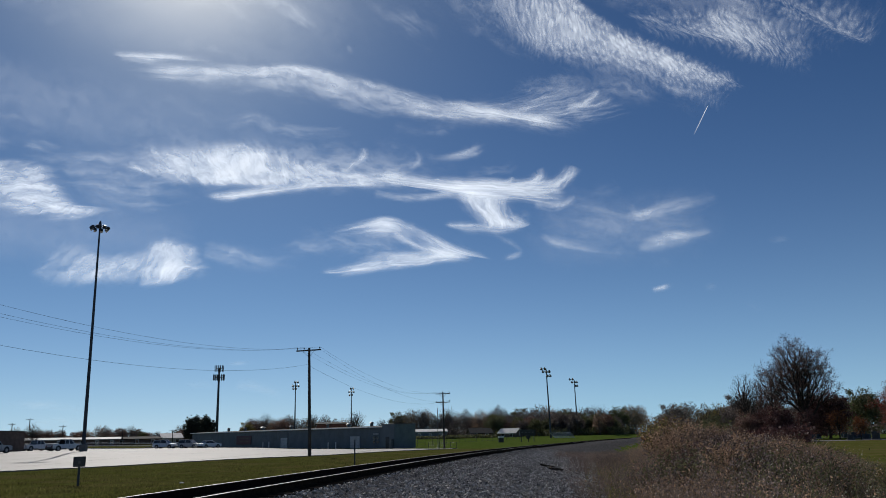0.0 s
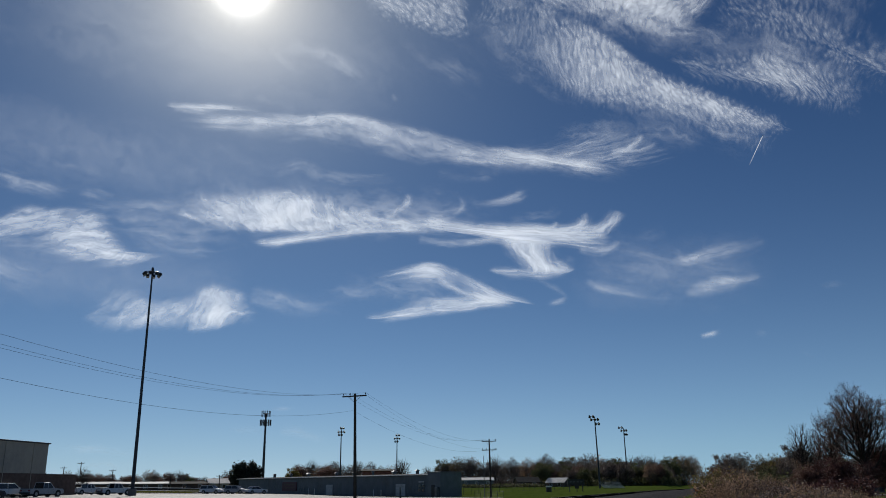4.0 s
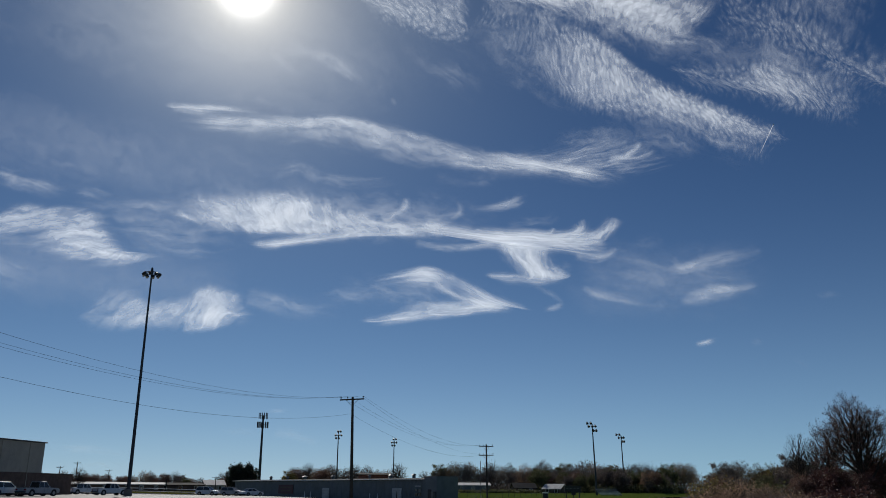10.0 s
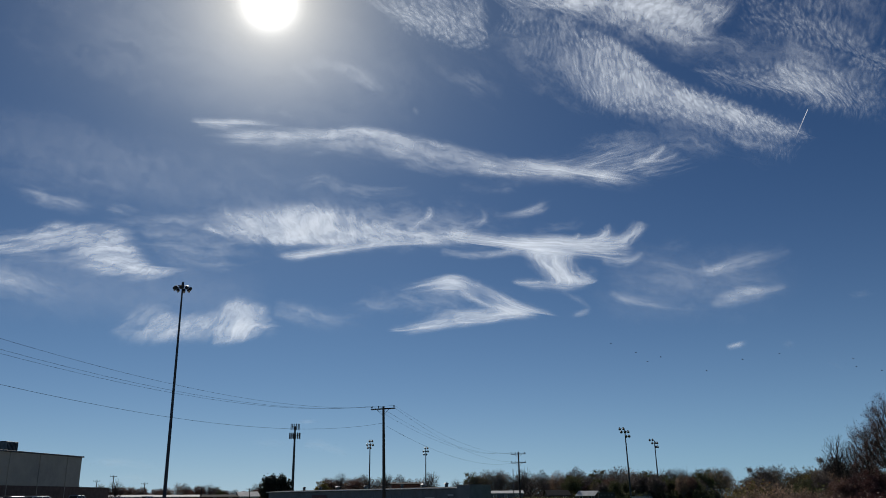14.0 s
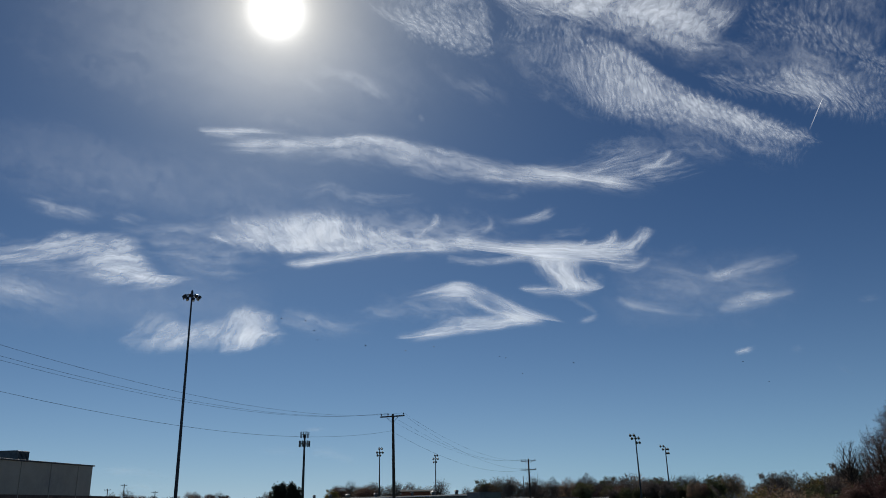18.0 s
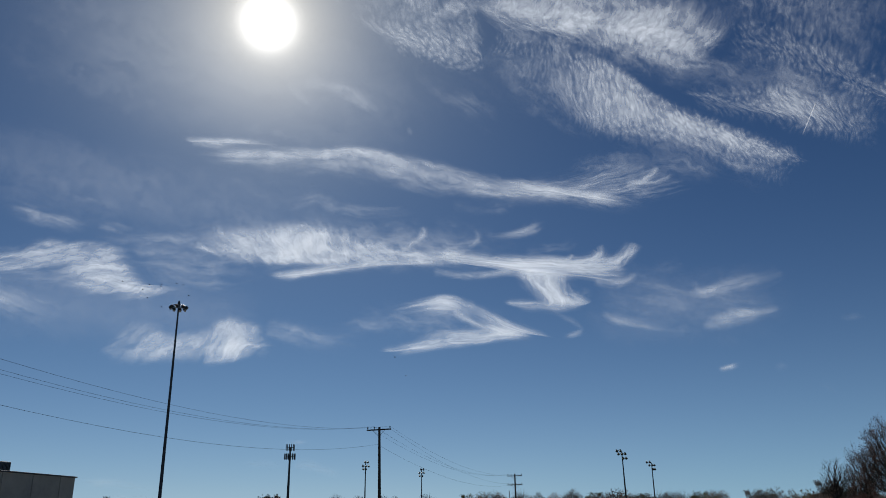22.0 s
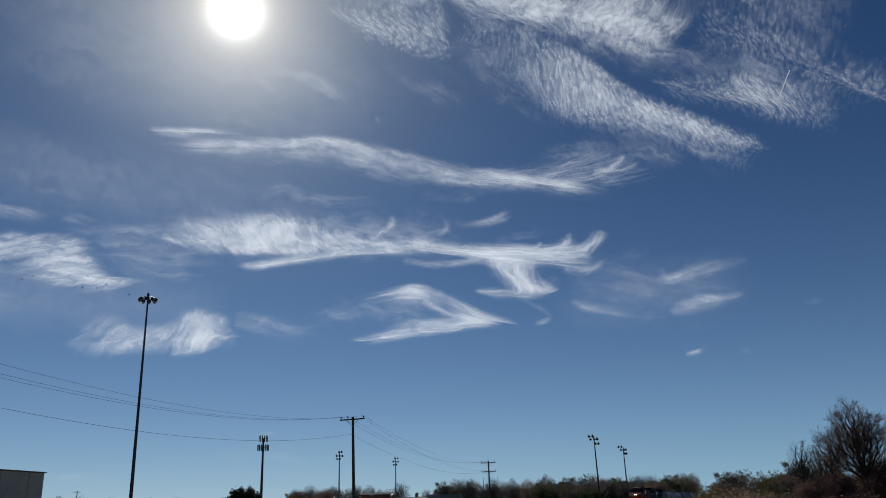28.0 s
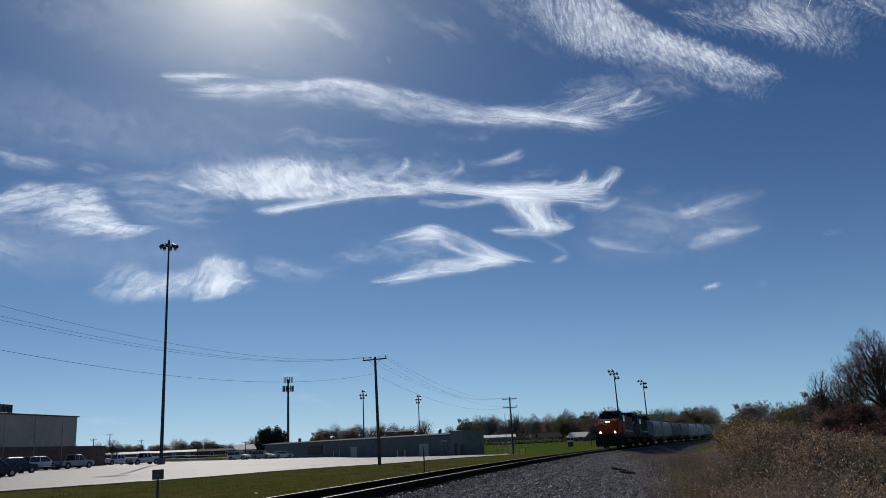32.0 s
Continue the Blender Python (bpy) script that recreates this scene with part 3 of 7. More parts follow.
cloud("bright cirrus streak ending in upturned hooks", (
    (I_LONG, ([(4.75, 18.10, 0.5), (1.44, 17.63, 0.85), (-1.02, 17.39, 1), (-3.46, 17.27, 1), (-5.87, 17.09, 0.85), (-8.26, 17.12, 0.5), (-10.08, 17.77, 0.1)], [(4.35, 17.62, 0.5), (1.45, 17.36, 0.8), (-1.00, 17.00, 1), (-3.44, 16.80, 1), (-5.84, 16.63, 0.95), (-8.21, 16.50, 0.7), (-9.98, 16.63, 0.1)], [(-0.17, 16.79, 0.4), (-1.80, 16.57, 0.75), (-3.41, 16.34, 0.8), (-5.81, 16.16, 0.55), (-8.14, 15.69, 0.45), (-9.32, 15.80, 0.3), (-9.93, 16.13, 0.1)],), (0.73, 0.73), (0.05, 0.15)),
    (I_COMB, ([(-4.87, 17.12, 0.6), (-6.48, 17.17, 0.8), (-7.51, 17.64, 0.8), (-7.45, 18.38, 0.3)],), (0.73, 0.73), (0.12, 0.15)),
    (I_COMB, ([(-6.85, 16.83, 0.6), (-8.44, 16.95, 0.75), (-9.48, 17.63, 0.8), (-10.02, 18.36, 0.4)],), (0.82, 0.82), (0.12, 0.15)),
    (I_COMB, ([(-6.78, 15.90, 0.45), (-8.33, 15.60, 0.55), (-9.33, 15.87, 0.55), (-9.83, 16.33, 0.3)],), (0.55, 0.55), (0.12, 0.15)),
    (I_COMB, ([(-3.67, 17.26, 0.5), (-5.00, 17.30, 0.7), (-5.52, 17.82, 0.4)],), (0.46, 0.46), (0.12, 0.15)),
    (I_COMB, ([(-1.87, 17.94, 0.3), (-3.10, 18.00, 0.4), (-4.74, 18.14, 0.35), (-6.06, 18.60, 0.2)],), (0.82, 0.82), (0.12, 0.15)),
    (I_LONG, ([(4.98, 16.87, 0.5), (2.71, 16.56, 0.7), (0.65, 16.58, 0.6), (-1.81, 16.84, 0.4)],), (0.46, 0.55), (0.12, 0.15)),
))
cloud("bright cirrus tail hanging from a hooked streak", (
    (I_FEATHER2, ([(-1.61, 16.77, 0.6), (-2.10, 16.08, 0.75), (-2.95, 15.26, 0.75), (-3.30, 14.46, 0.6), (-2.48, 14.03, 0.15)], [(-3.43, 16.69, 0.95), (-3.70, 15.77, 1), (-4.29, 15.00, 1), (-4.69, 14.39, 0.95), (-4.86, 13.84, 0.3)], [(-5.22, 16.39, 0.45), (-4.97, 15.63, 0.5), (-5.40, 14.90, 0.55), (-6.16, 14.47, 0.6), (-7.05, 14.26, 0.2)],), (0.91, 1.09), (0.05, 0.3)),
    (I_LONG, ([(-0.16, 14.51, 0.4), (-2.10, 14.44, 0.65), (-4.08, 14.19, 0.75), (-6.07, 14.28, 0.55), (-6.79, 14.51, 0.2)], [(-0.68, 14.25, 0.2), (-2.08, 14.12, 0.45), (-4.07, 13.92, 0.55), (-5.66, 14.03, 0.3), (-6.54, 14.21, 0.1)],), (0.55, 0.46), (0.12, 0.15)),
    (I_COMB, ([(-3.87, 13.97, 0.4), (-4.83, 13.37, 0.4), (-5.57, 12.79, 0.35), (-6.02, 12.46, 0.2)],), (0.55, 0.55), (0.12, 0.15)),
    (I_LONG, ([(-3.96, 12.06, 0.25), (-5.34, 12.23, 0.6), (-6.42, 12.63, 0.3)],), (0.36, 0.36), (0.4, 0.4)),
))
cloud("pointed white cirrus wedge of two arms", (
    (I_LONG, ([(8.27, 13.92, 0.2), (6.03, 14.51, 0.55), (3.57, 14.91, 0.8), (1.55, 14.12, 0.6), (-0.82, 12.95, 0.85), (-4.34, 11.88, 0.35)], [(7.66, 13.69, 0.15), (6.03, 14.15, 0.5), (3.58, 14.40, 0.95), (1.57, 13.69, 0.45), (-0.81, 12.72, 0.9), (-4.34, 11.88, 0.35)], [(7.05, 13.21, 0.1), (5.22, 13.79, 0.35), (3.18, 13.96, 0.6), (1.58, 13.06, 0.5), (-0.41, 12.54, 0.85), (-3.17, 12.09, 0.15)],), (0.55, 0.73), (0.1, 0.1)),
    (I_LONG, ([(8.85, 11.37, 0.1), (6.45, 11.84, 0.45), (4.02, 12.32, 0.65), (1.61, 12.32, 0.75), (-0.40, 12.46, 0.95), (-3.17, 12.13, 0.2)], [(8.85, 11.17, 0.3), (6.45, 11.40, 0.75), (4.03, 11.81, 0.9), (1.61, 12.04, 0.85), (-0.40, 12.30, 0.95), (-3.17, 12.09, 0.2)], [(8.05, 11.02, 0.4), (5.64, 11.36, 0.65), (3.23, 11.72, 0.65), (1.22, 11.84, 0.65), (-0.79, 12.13, 0.6), (-2.77, 12.07, 0.1)],), (0.64, 0.46), (0.1, 0.1)),
    (I_LONG, ([(5.43, 12.77, 0.35), (2.81, 12.54, 0.5), (-0.40, 12.46, 0.4)],), (0.36, 0.36), (0.12, 0.15)),
    (I_LONG, ([(3.38, 13.96, 0.5), (1.98, 13.31, 0.55), (0.59, 12.64, 0.4)],), (0.36, 0.36), (0.12, 0.15)),
    (I_SOFT, ([(12.85, 12.07, 0.2), (9.67, 12.58, 0.28), (7.25, 12.98, 0.3), (4.82, 13.20, 0.3)],), (1.18, 0.91), (0.12, 0.15)),
))
cloud("broad white cirrus patch with swept fibres", (
    (I_SWEPT, ([(36.88, 15.16, 0.5), (33.15, 15.95, 0.5), (31.20, 16.55, 0.72), (29.14, 16.83, 0.8), (27.00, 16.95, 0.68), (25.14, 16.75, 0.25)], [(36.80, 14.62, 0.6), (33.07, 15.35, 0.6), (30.76, 15.80, 0.62), (28.35, 16.14, 0.85), (26.53, 15.95, 0.75), (24.09, 15.48, 0.3)], [(34.59, 14.56, 0.3), (31.99, 14.76, 0.4), (29.63, 15.05, 0.48), (27.72, 15.24, 0.85), (25.71, 15.05, 0.8), (22.93, 15.07, 0.4)], [(32.90, 14.12, 0.15), (30.24, 14.34, 0.25), (27.46, 14.56, 0.68), (25.30, 14.63, 0.9), (23.47, 14.85, 0.6), (20.65, 15.11, 0.2)],), (1.00, 1.00), (0.02, 0.2)),
    (I_LONG, ([(28.85, 17.41, 0.25), (25.26, 18.05, 0.38), (21.47, 18.38, 0.4), (18.55, 18.86, 0.3)],), (0.82, 1.00), (0.12, 0.15)),
    (I_LONG, ([(23.56, 15.82, 0.25), (20.86, 15.40, 0.35), (19.12, 15.50, 0.3), (17.00, 16.15, 0.2)],), (1.09, 0.82), (0.12, 0.15)),
    (I_SOFT, ([(25.14, 16.75, 0.3), (23.55, 15.75, 0.35), (21.64, 15.58, 0.3), (20.17, 16.56, 0.3), (19.46, 17.56, 0.25)],), (0.91, 0.91), (0.12, 0.15)),
    (I_SOFT, ([(36.60, 13.33, 0.6), (33.42, 13.18, 0.6), (31.07, 12.81, 0.48), (28.26, 12.18, 0.2)],), (2.00, 1.64), (0.02, 0.3)),
))
cloud("slanting white cirrus streak", (
    (I_LONG, ([(35.22, 18.84, 0.3), (32.52, 18.72, 0.55), (30.40, 18.47, 0.5), (27.67, 18.07, 0.2)],), (0.82, 1.09), (0.3, 0.3)),
    (I_LONG, ([(28.26, 18.52, 0.3), (27.17, 18.49, 0.45), (25.66, 18.28, 0.2)],), (0.73, 0.64), (0.12, 0.15)),
    (I_LONG, ([(35.87, 16.73, 0.3), (34.88, 16.56, 0.4), (33.87, 16.35, 0.2)],), (0.55, 0.55), (0.12, 0.15)),
    (I_SOFT, ([(30.65, 20.37, 0.15), (28.13, 20.53, 0.3), (25.49, 20.29, 0.25), (22.72, 19.43, 0.12)],), (1.64, 1.27), (0.12, 0.15)),
))
cloud("soft white cirrus puff with a bright core", (
    (I_PUFF, ([(27.08, 10.95, 0.2), (24.70, 12.21, 0.5), (22.83, 11.75, 0.48), (20.61, 11.98, 0.55), (19.21, 12.65, 0.8), (17.59, 12.56, 0.7), (16.00, 11.92, 0.3)], [(28.06, 10.41, 0.4), (25.31, 10.95, 0.55), (22.79, 11.19, 0.62), (20.56, 11.30, 0.7), (18.70, 11.83, 1), (17.15, 11.69, 0.75), (15.19, 11.36, 0.2)], [(27.32, 9.98, 0.3), (24.89, 10.34, 0.58), (22.73, 10.49, 0.62), (20.33, 10.63, 0.7), (18.45, 10.92, 0.95), (17.13, 11.23, 0.6), (15.18, 11.09, 0.1)],), (0.82, 0.91), (0.12, 0.15)),
    (I_LONG, ([(20.66, 10.08, 0.35), (19.36, 10.28, 0.65), (18.24, 10.59, 0.6), (16.92, 11.05, 0.3)],), (0.46, 0.46), (0.12, 0.15)),
    (I_SOFT, ([(16.80, 12.47, 0.4), (14.44, 12.27, 0.52), (12.25, 11.77, 0.42), (8.05, 11.72, 0.2)],), (1.46, 1.27), (0.1, 0.3)),
))
cloud("faint drawn-out cirrus streak", (
    (I_SOFT, ([(-12.80, 14.44, 0.3), (-14.47, 14.51, 0.7), (-16.31, 14.69, 0.58), (-18.47, 14.97, 0.5), (-20.08, 15.35, 0.15)], [(-13.50, 15.05, 0.2), (-14.90, 15.07, 0.3), (-16.73, 15.17, 0.42), (-18.52, 15.36, 0.3), (-19.47, 15.86, 0.15)],), (0.73, 0.73), (0.12, 0.15)),
    (I_COMB, ([(-13.64, 15.34, 0.3), (-13.78, 14.88, 0.4), (-14.27, 14.38, 0.55), (-15.40, 14.64, 0.3)],), (0.46, 0.46), (0.12, 0.15)),
    (I_LONG, ([(-9.31, 15.72, 0.3), (-10.81, 15.29, 0.4), (-12.63, 14.60, 0.32), (-14.80, 14.21, 0.3)],), (0.82, 0.82), (0.12, 0.15)),
    (I_LONG, ([(-8.83, 14.60, 0.2), (-12.92, 13.82, 0.22), (-16.55, 13.74, 0.25), (-19.41, 13.00, 0.35)],), (0.73, 0.73), (0.12, 0.15)),
    (I_SOFT, ([(-10.82, 16.14, 0.2), (-11.87, 16.38, 0.4), (-13.17, 16.83, 0.3)],), (1.09, 0.91), (0.12, 0.15)),
))
cloud("small slanting cirrus streak", (
    (I_SOFT, ([(-13.50, 12.42, 0.2), (-14.99, 12.74, 0.7), (-16.44, 12.90, 0.8), (-17.84, 12.87, 0.62), (-19.60, 13.16, 0.25)], [(-13.67, 12.22, 0.35), (-15.30, 12.27, 0.65), (-16.74, 12.47, 0.62), (-18.15, 12.62, 0.35), (-19.57, 12.94, 0.15)],), (0.64, 0.55), (0.12, 0.15)),
))
cloud("faint thin cirrus thread", (
    (I_LONG, ([(-6.82, 13.89, 0.3), (-8.31, 13.10, 0.65), (-9.25, 12.81, 0.55), (-11.10, 12.42, 0.35), (-13.83, 12.09, 0.25), (-15.79, 11.93, 0.3)],), (0.64, 0.64), (0.12, 0.15)),
    (I_SOFT, ([(-8.97, 11.83, 0.2), (-9.41, 11.62, 0.3), (-10.00, 11.54, 0.2)],), (0.64, 0.64), (0.12, 0.15)),
))
cloud("tiny white cirrus fleck", (
    (I_LONG, ([(-14.53, 9.37, 0.4), (-15.50, 9.49, 0.6), (-16.81, 9.72, 0.15)],), (0.36, 0.36), (0.25, 0.5)),
    (I_SOFT, ([(-18.13, 9.33, 0.2), (-18.63, 9.32, 0.4), (-19.09, 9.46, 0.2)],), (0.55, 0.55), (0.12, 0.15)),
))
cloud("short upturned cirrus streak", (
    (I_LONG, ([(2.23, 19.31, 0.45), (-1.52, 19.33, 0.66), (-2.99, 19.69, 0.6), (-4.22, 20.28, 0.3)], [(0.13, 19.52, 0.15), (-1.75, 19.76, 0.28), (-2.81, 20.13, 0.28), (-3.83, 20.62, 0.1)],), (0.64, 0.36), (0.35, 0.4)),
))
cloud("rippled band of high white cloudlets", (
    (I_RIPPLE, ([(-3.81, 32.77, 0.3), (-6.57, 31.38, 0.55), (-9.43, 29.88, 0.68), (-12.49, 27.47, 0.66), (-16.20, 25.43, 0.72), (-19.70, 23.58, 0.62), (-22.34, 22.22, 0.25)], [(-3.72, 31.49, 0.3), (-6.47, 30.32, 0.5), (-9.30, 28.52, 0.85), (-12.38, 26.52, 0.82), (-16.13, 24.89, 0.9), (-19.64, 23.15, 0.72), (-22.64, 21.87, 0.25)], [(-3.84, 29.99, 0.28), (-6.32, 28.46, 0.52), (-9.13, 26.85, 0.7), (-12.27, 25.53, 0.62), (-16.03, 24.13, 0.52), (-19.55, 22.55, 0.45), (-22.26, 21.69, 0.15)], [(-4.57, 28.05, 0.2), (-6.62, 26.92, 0.42), (-8.64, 26.04, 0.46), (-12.18, 24.79, 0.33), (-15.91, 23.25, 0.33), (-19.41, 21.66, 0.33), (-21.12, 21.11, 0.1)],), (0.73, 1.09), (0.08, 0.1)),
))
cloud("bright veil of high rippled cloud", (
    (I_VEIL, ([(0.74, 36.83, 0.5), (-4.68, 35.39, 0.72), (-9.02, 34.21, 0.75), (-13.18, 33.07, 0.8), (-16.69, 31.64, 0.6), (-18.69, 30.47, 0.3)], [(2.19, 35.11, 0.6), (-2.76, 33.83, 0.78), (-7.59, 33.02, 0.85), (-10.94, 32.05, 0.9), (-14.53, 30.71, 0.85), (-17.17, 29.52, 0.4)], [(-0.01, 33.20, 0.35), (-3.59, 32.79, 0.42), (-7.48, 31.87, 0.45), (-9.94, 30.66, 0.4), (-13.54, 29.41, 0.4), (-17.79, 28.43, 0.25)],), (2.73, 1.27), (0.1, 0.15)),
    (I_RIPPLE, ([(0.00, 32.84, 0.3), (-2.23, 32.52, 0.42), (-4.80, 31.21, 0.4), (-7.22, 28.94, 0.25)], [(1.41, 31.42, 0.1), (-1.24, 30.73, 0.22), (-3.76, 28.87, 0.25), (-5.78, 27.00, 0.15)],), (1.82, 1.27), (0.12, 0.15)),
    (I_SOFT, ([(-10.24, 29.52, 0.25), (-13.48, 28.95, 0.38), (-17.02, 28.47, 0.35), (-21.40, 27.34, 0.2)],), (0.82, 1.09), (0.12, 0.15)),
))
cloud("torn veil of high white cloudlets", (
    (I_RIPPLE, ([(11.83, 34.33, 0.3), (8.17, 33.64, 0.5), (4.52, 33.90, 0.45), (0.39, 34.31, 0.5)], [(9.07, 32.78, 0.3), (7.03, 32.33, 0.5), (3.65, 31.67, 0.6), (-0.36, 31.04, 0.38)],), (2.73, 1.27), (0.12, 0.15)),
    (I_VEIL, ([(13.71, 36.02, 0.3), (8.19, 35.52, 0.5), (4.50, 34.98, 0.55), (-0.11, 35.19, 0.5)],), (2.73, 2.18), (0.12, 0.15)),
))
cloud("rippled patch of high white cloudlets", (
    (I_RIPPLE, ([(-13.21, 28.37, 0.2), (-16.12, 27.71, 0.35), (-19.13, 27.16, 0.42), (-21.30, 26.73, 0.7), (-23.66, 25.85, 0.52), (-25.79, 24.65, 0.42), (-27.86, 23.11, 0.2)], [(-14.14, 27.75, 0.5), (-16.42, 27.01, 0.45), (-19.00, 26.29, 0.5), (-21.84, 25.61, 0.82), (-23.82, 24.76, 0.6), (-25.63, 23.82, 0.4), (-27.70, 22.29, 0.1)], [(-14.48, 27.25, 0.3), (-17.09, 26.27, 0.32), (-19.99, 25.48, 0.42), (-22.38, 24.54, 0.58), (-24.30, 23.59, 0.42), (-25.48, 22.98, 0.3), (-27.59, 21.73, 0.1)],), (1.09, 1.09), (0.12, 0.15)),
))
cloud("broken veil of high cloud flecks", (
    (I_RIPPLE, ([(-17.17, 32.18, 0.3), (-20.88, 30.88, 0.38), (-23.58, 29.37, 0.48), (-26.19, 26.81, 0.42), (-29.32, 24.10, 0.5), (-30.65, 23.06, 0.2)], [(-17.27, 30.21, 0.3), (-20.57, 29.08, 0.38), (-23.28, 27.70, 0.42), (-25.74, 25.88, 0.42), (-27.49, 24.58, 0.3), (-29.72, 22.98, 0.2)],), (3.10, 2.37), (0.12, 0.15)),
    (I_VEIL, ([(-15.64, 35.61, 0.3), (-20.57, 33.54, 0.45), (-24.71, 31.48, 0.45), (-28.83, 27.95, 0.3)],), (3.64, 3.64), (0.12, 0.15)),
))
cloud("thin cirrus strand beside the sun", (
    (I_SOFT, ([(15.82, 29.12, 0.2), (13.00, 29.40, 0.5), (10.34, 28.52, 0.5), (7.91, 27.04, 0.15)],), (1.27, 0.82), (0.12, 0.15)),
    (I_SOFT, ([(16.28, 29.65, 0.2), (15.15, 28.68, 0.45), (13.83, 28.15, 0.2)],), (0.73, 0.73), (0.12, 0.15)),
))
cloud("faint broad cirrus smear", (
    (I_SOFT, ([(6.36, 30.96, 0.12), (3.71, 29.23, 0.32), (1.52, 28.41, 0.35), (-1.05, 27.15, 0.15)],), (2.73, 2.18), (0.12, 0.15)),
    (I_SOFT, ([(6.73, 26.77, 0.3), (6.51, 26.50, 0.4), (6.38, 26.19, 0.2)],), (0.36, 0.36), (0.12, 0.15)),
))
cloud("low faint streak of far cirrus", (
    (I_SOFT, ([(27.85, 2.41, 0.25), (25.52, 2.35, 0.4), (21.69, 2.09, 0.2)],), (0.64, 0.64), (0.12, 0.15)),
    (I_SOFT, ([(27.06, 1.18, 0.2), (24.75, 1.39, 0.35), (22.32, 1.17, 0.15)],), (0.55, 0.55), (0.12, 0.15)),
))
cloud("low faint streak of far cirrus", (
    (I_SOFT, ([(14.11, 3.62, 0.3), (12.40, 3.32, 0.45), (10.68, 2.95, 0.2)],), (0.64, 0.64), (0.12, 0.15)),
    (I_SOFT, ([(18.93, 3.53, 0.2), (16.36, 3.61, 0.32), (14.11, 3.62, 0.15)],), (0.55, 0.55), (0.12, 0.15)),
    (I_SOFT, ([(14.73, 5.02, 0.2), (13.79, 5.03, 0.4), (12.84, 5.10, 0.15)],), (0.27, 0.27), (0.12, 0.15)),
))
cloud("faint haze of ice threads round brighter clouds", (
    (I_HAZE, ([(31.89, 16.57, 0.2), (24.80, 17.16, 0.5), (17.14, 18.86, 0.5), (8.92, 19.13, 0.6), (1.40, 18.86, 0.5), (-3.53, 18.45, 0.3)], [(28.26, 15.34, 0.2), (22.80, 15.80, 0.5), (17.03, 16.73, 0.4), (8.91, 17.55, 0.5), (1.45, 17.28, 0.4), (-7.40, 16.25, 0.2)],), (2.00, 1.46), (0.25, 0.25)),
    (I_HAZE, ([(-5.90, 17.52, 0.3), (-11.22, 15.57, 0.34), (-15.55, 14.40, 0.34), (-20.38, 13.86, 0.15)], [(-5.71, 14.80, 0.2), (-11.00, 13.30, 0.32), (-15.37, 12.93, 0.34), (-20.17, 12.44, 0.2)],), (1.64, 1.27), (0.25, 0.25)),
))
cloud("faint haze of ice threads round a pointed wedge", (
    (I_HAZE, ([(14.44, 12.15, 0.2), (9.67, 13.01, 0.4), (4.82, 13.39, 0.5), (-0.01, 12.71, 0.4), (-3.57, 12.19, 0.2)],), (2.00, 1.64), (0.3, 0.2)),
))
cloud("faint haze of ice threads below a long band", (
    (I_HAZE, ([(24.28, 23.62, 0.3), (17.44, 24.07, 0.45), (8.97, 23.84, 0.5), (0.43, 22.56, 0.5), (-7.87, 22.02, 0.55), (-14.14, 21.33, 0.25)],), (1.46, 1.46), (0.25, 0.25)),
    (I_HAZE, ([(-2.12, 22.83, 0.2), (-8.02, 23.74, 0.45), (-13.94, 22.86, 0.4), (-18.60, 21.06, 0.15)],), (1.46, 1.46), (0.3, 0.3)),
))
cloud("faint haze under high rippled cloud", (
    (I_HAZE, ([(3.62, 32.97, 0.3), (-3.45, 30.77, 0.5), (-10.40, 27.08, 0.5), (-17.82, 23.39, 0.5), (-22.90, 21.39, 0.2)], [(2.35, 29.95, 0.1), (-3.26, 27.77, 0.35), (-10.21, 25.22, 0.35), (-17.60, 21.77, 0.3), (-21.05, 20.65, 0.1)],), (1.82, 1.46), (0.25, 0.25)),
    (I_HAZE, ([(-10.83, 31.09, 0.4), (-16.71, 29.06, 0.5), (-22.06, 26.92, 0.55), (-27.86, 23.11, 0.3)],), (2.37, 2.18), (0.25, 0.25)),
))
cloud("faint small streak in clear sky", (
    (I_SOFT, ([(-22.43, 12.11, 0.2), (-23.23, 12.12, 0.35), (-24.03, 12.13, 0.15)],), (0.46, 0.46), (0.12, 0.15)),
    (I_SOFT, ([(-20.52, 7.97, 0.15), (-21.13, 7.75, 0.25), (-21.72, 7.43, 0.12)],), (0.82, 0.82), (0.12, 0.15)),
))
cloud("thin milky veil round the sun", ((I_MILK, ([(42, 28.5, 0.5), (30, 30, 0.8), (20, 29.5, 0.9), (9, 28.5, 0.7), (-1, 27.5, 0.3)],), (7, 7), (0.3, 0.3)),))
cloud("thin milky cirrus veil", ((I_MILK, ([(44, 22, 0.6), (34, 21.5, 0.8), (25, 21, 0.8), (14, 20.5, 0.6), (6, 20, 0.3)],), (4, 4), (0.3, 0.3)),))
cloud("thin milky cirrus veil", ((I_MILK, ([(40, 13, 0.5), (31, 13.4, 0.8), (22, 13.2, 0.8), (12, 12.6, 0.4)],), (4, 4), (0.3, 0.3)),))
cloud("thin milky cirrus veil", ((I_MILK, ([(-4, 14.5, 0.5), (-10, 13.6, 0.8), (-16, 13.6, 0.8), (-22, 14, 0.4)],), (3.5, 3.5), (0.3, 0.3)),))


# ---- yard: concrete, mast, poles ----
lot_u = np.concatenate([np.arange(-150, -42, 4.0), np.arange(-42, 3.0, 0.9)])
lot_v = np.linspace(0, 1, 26)


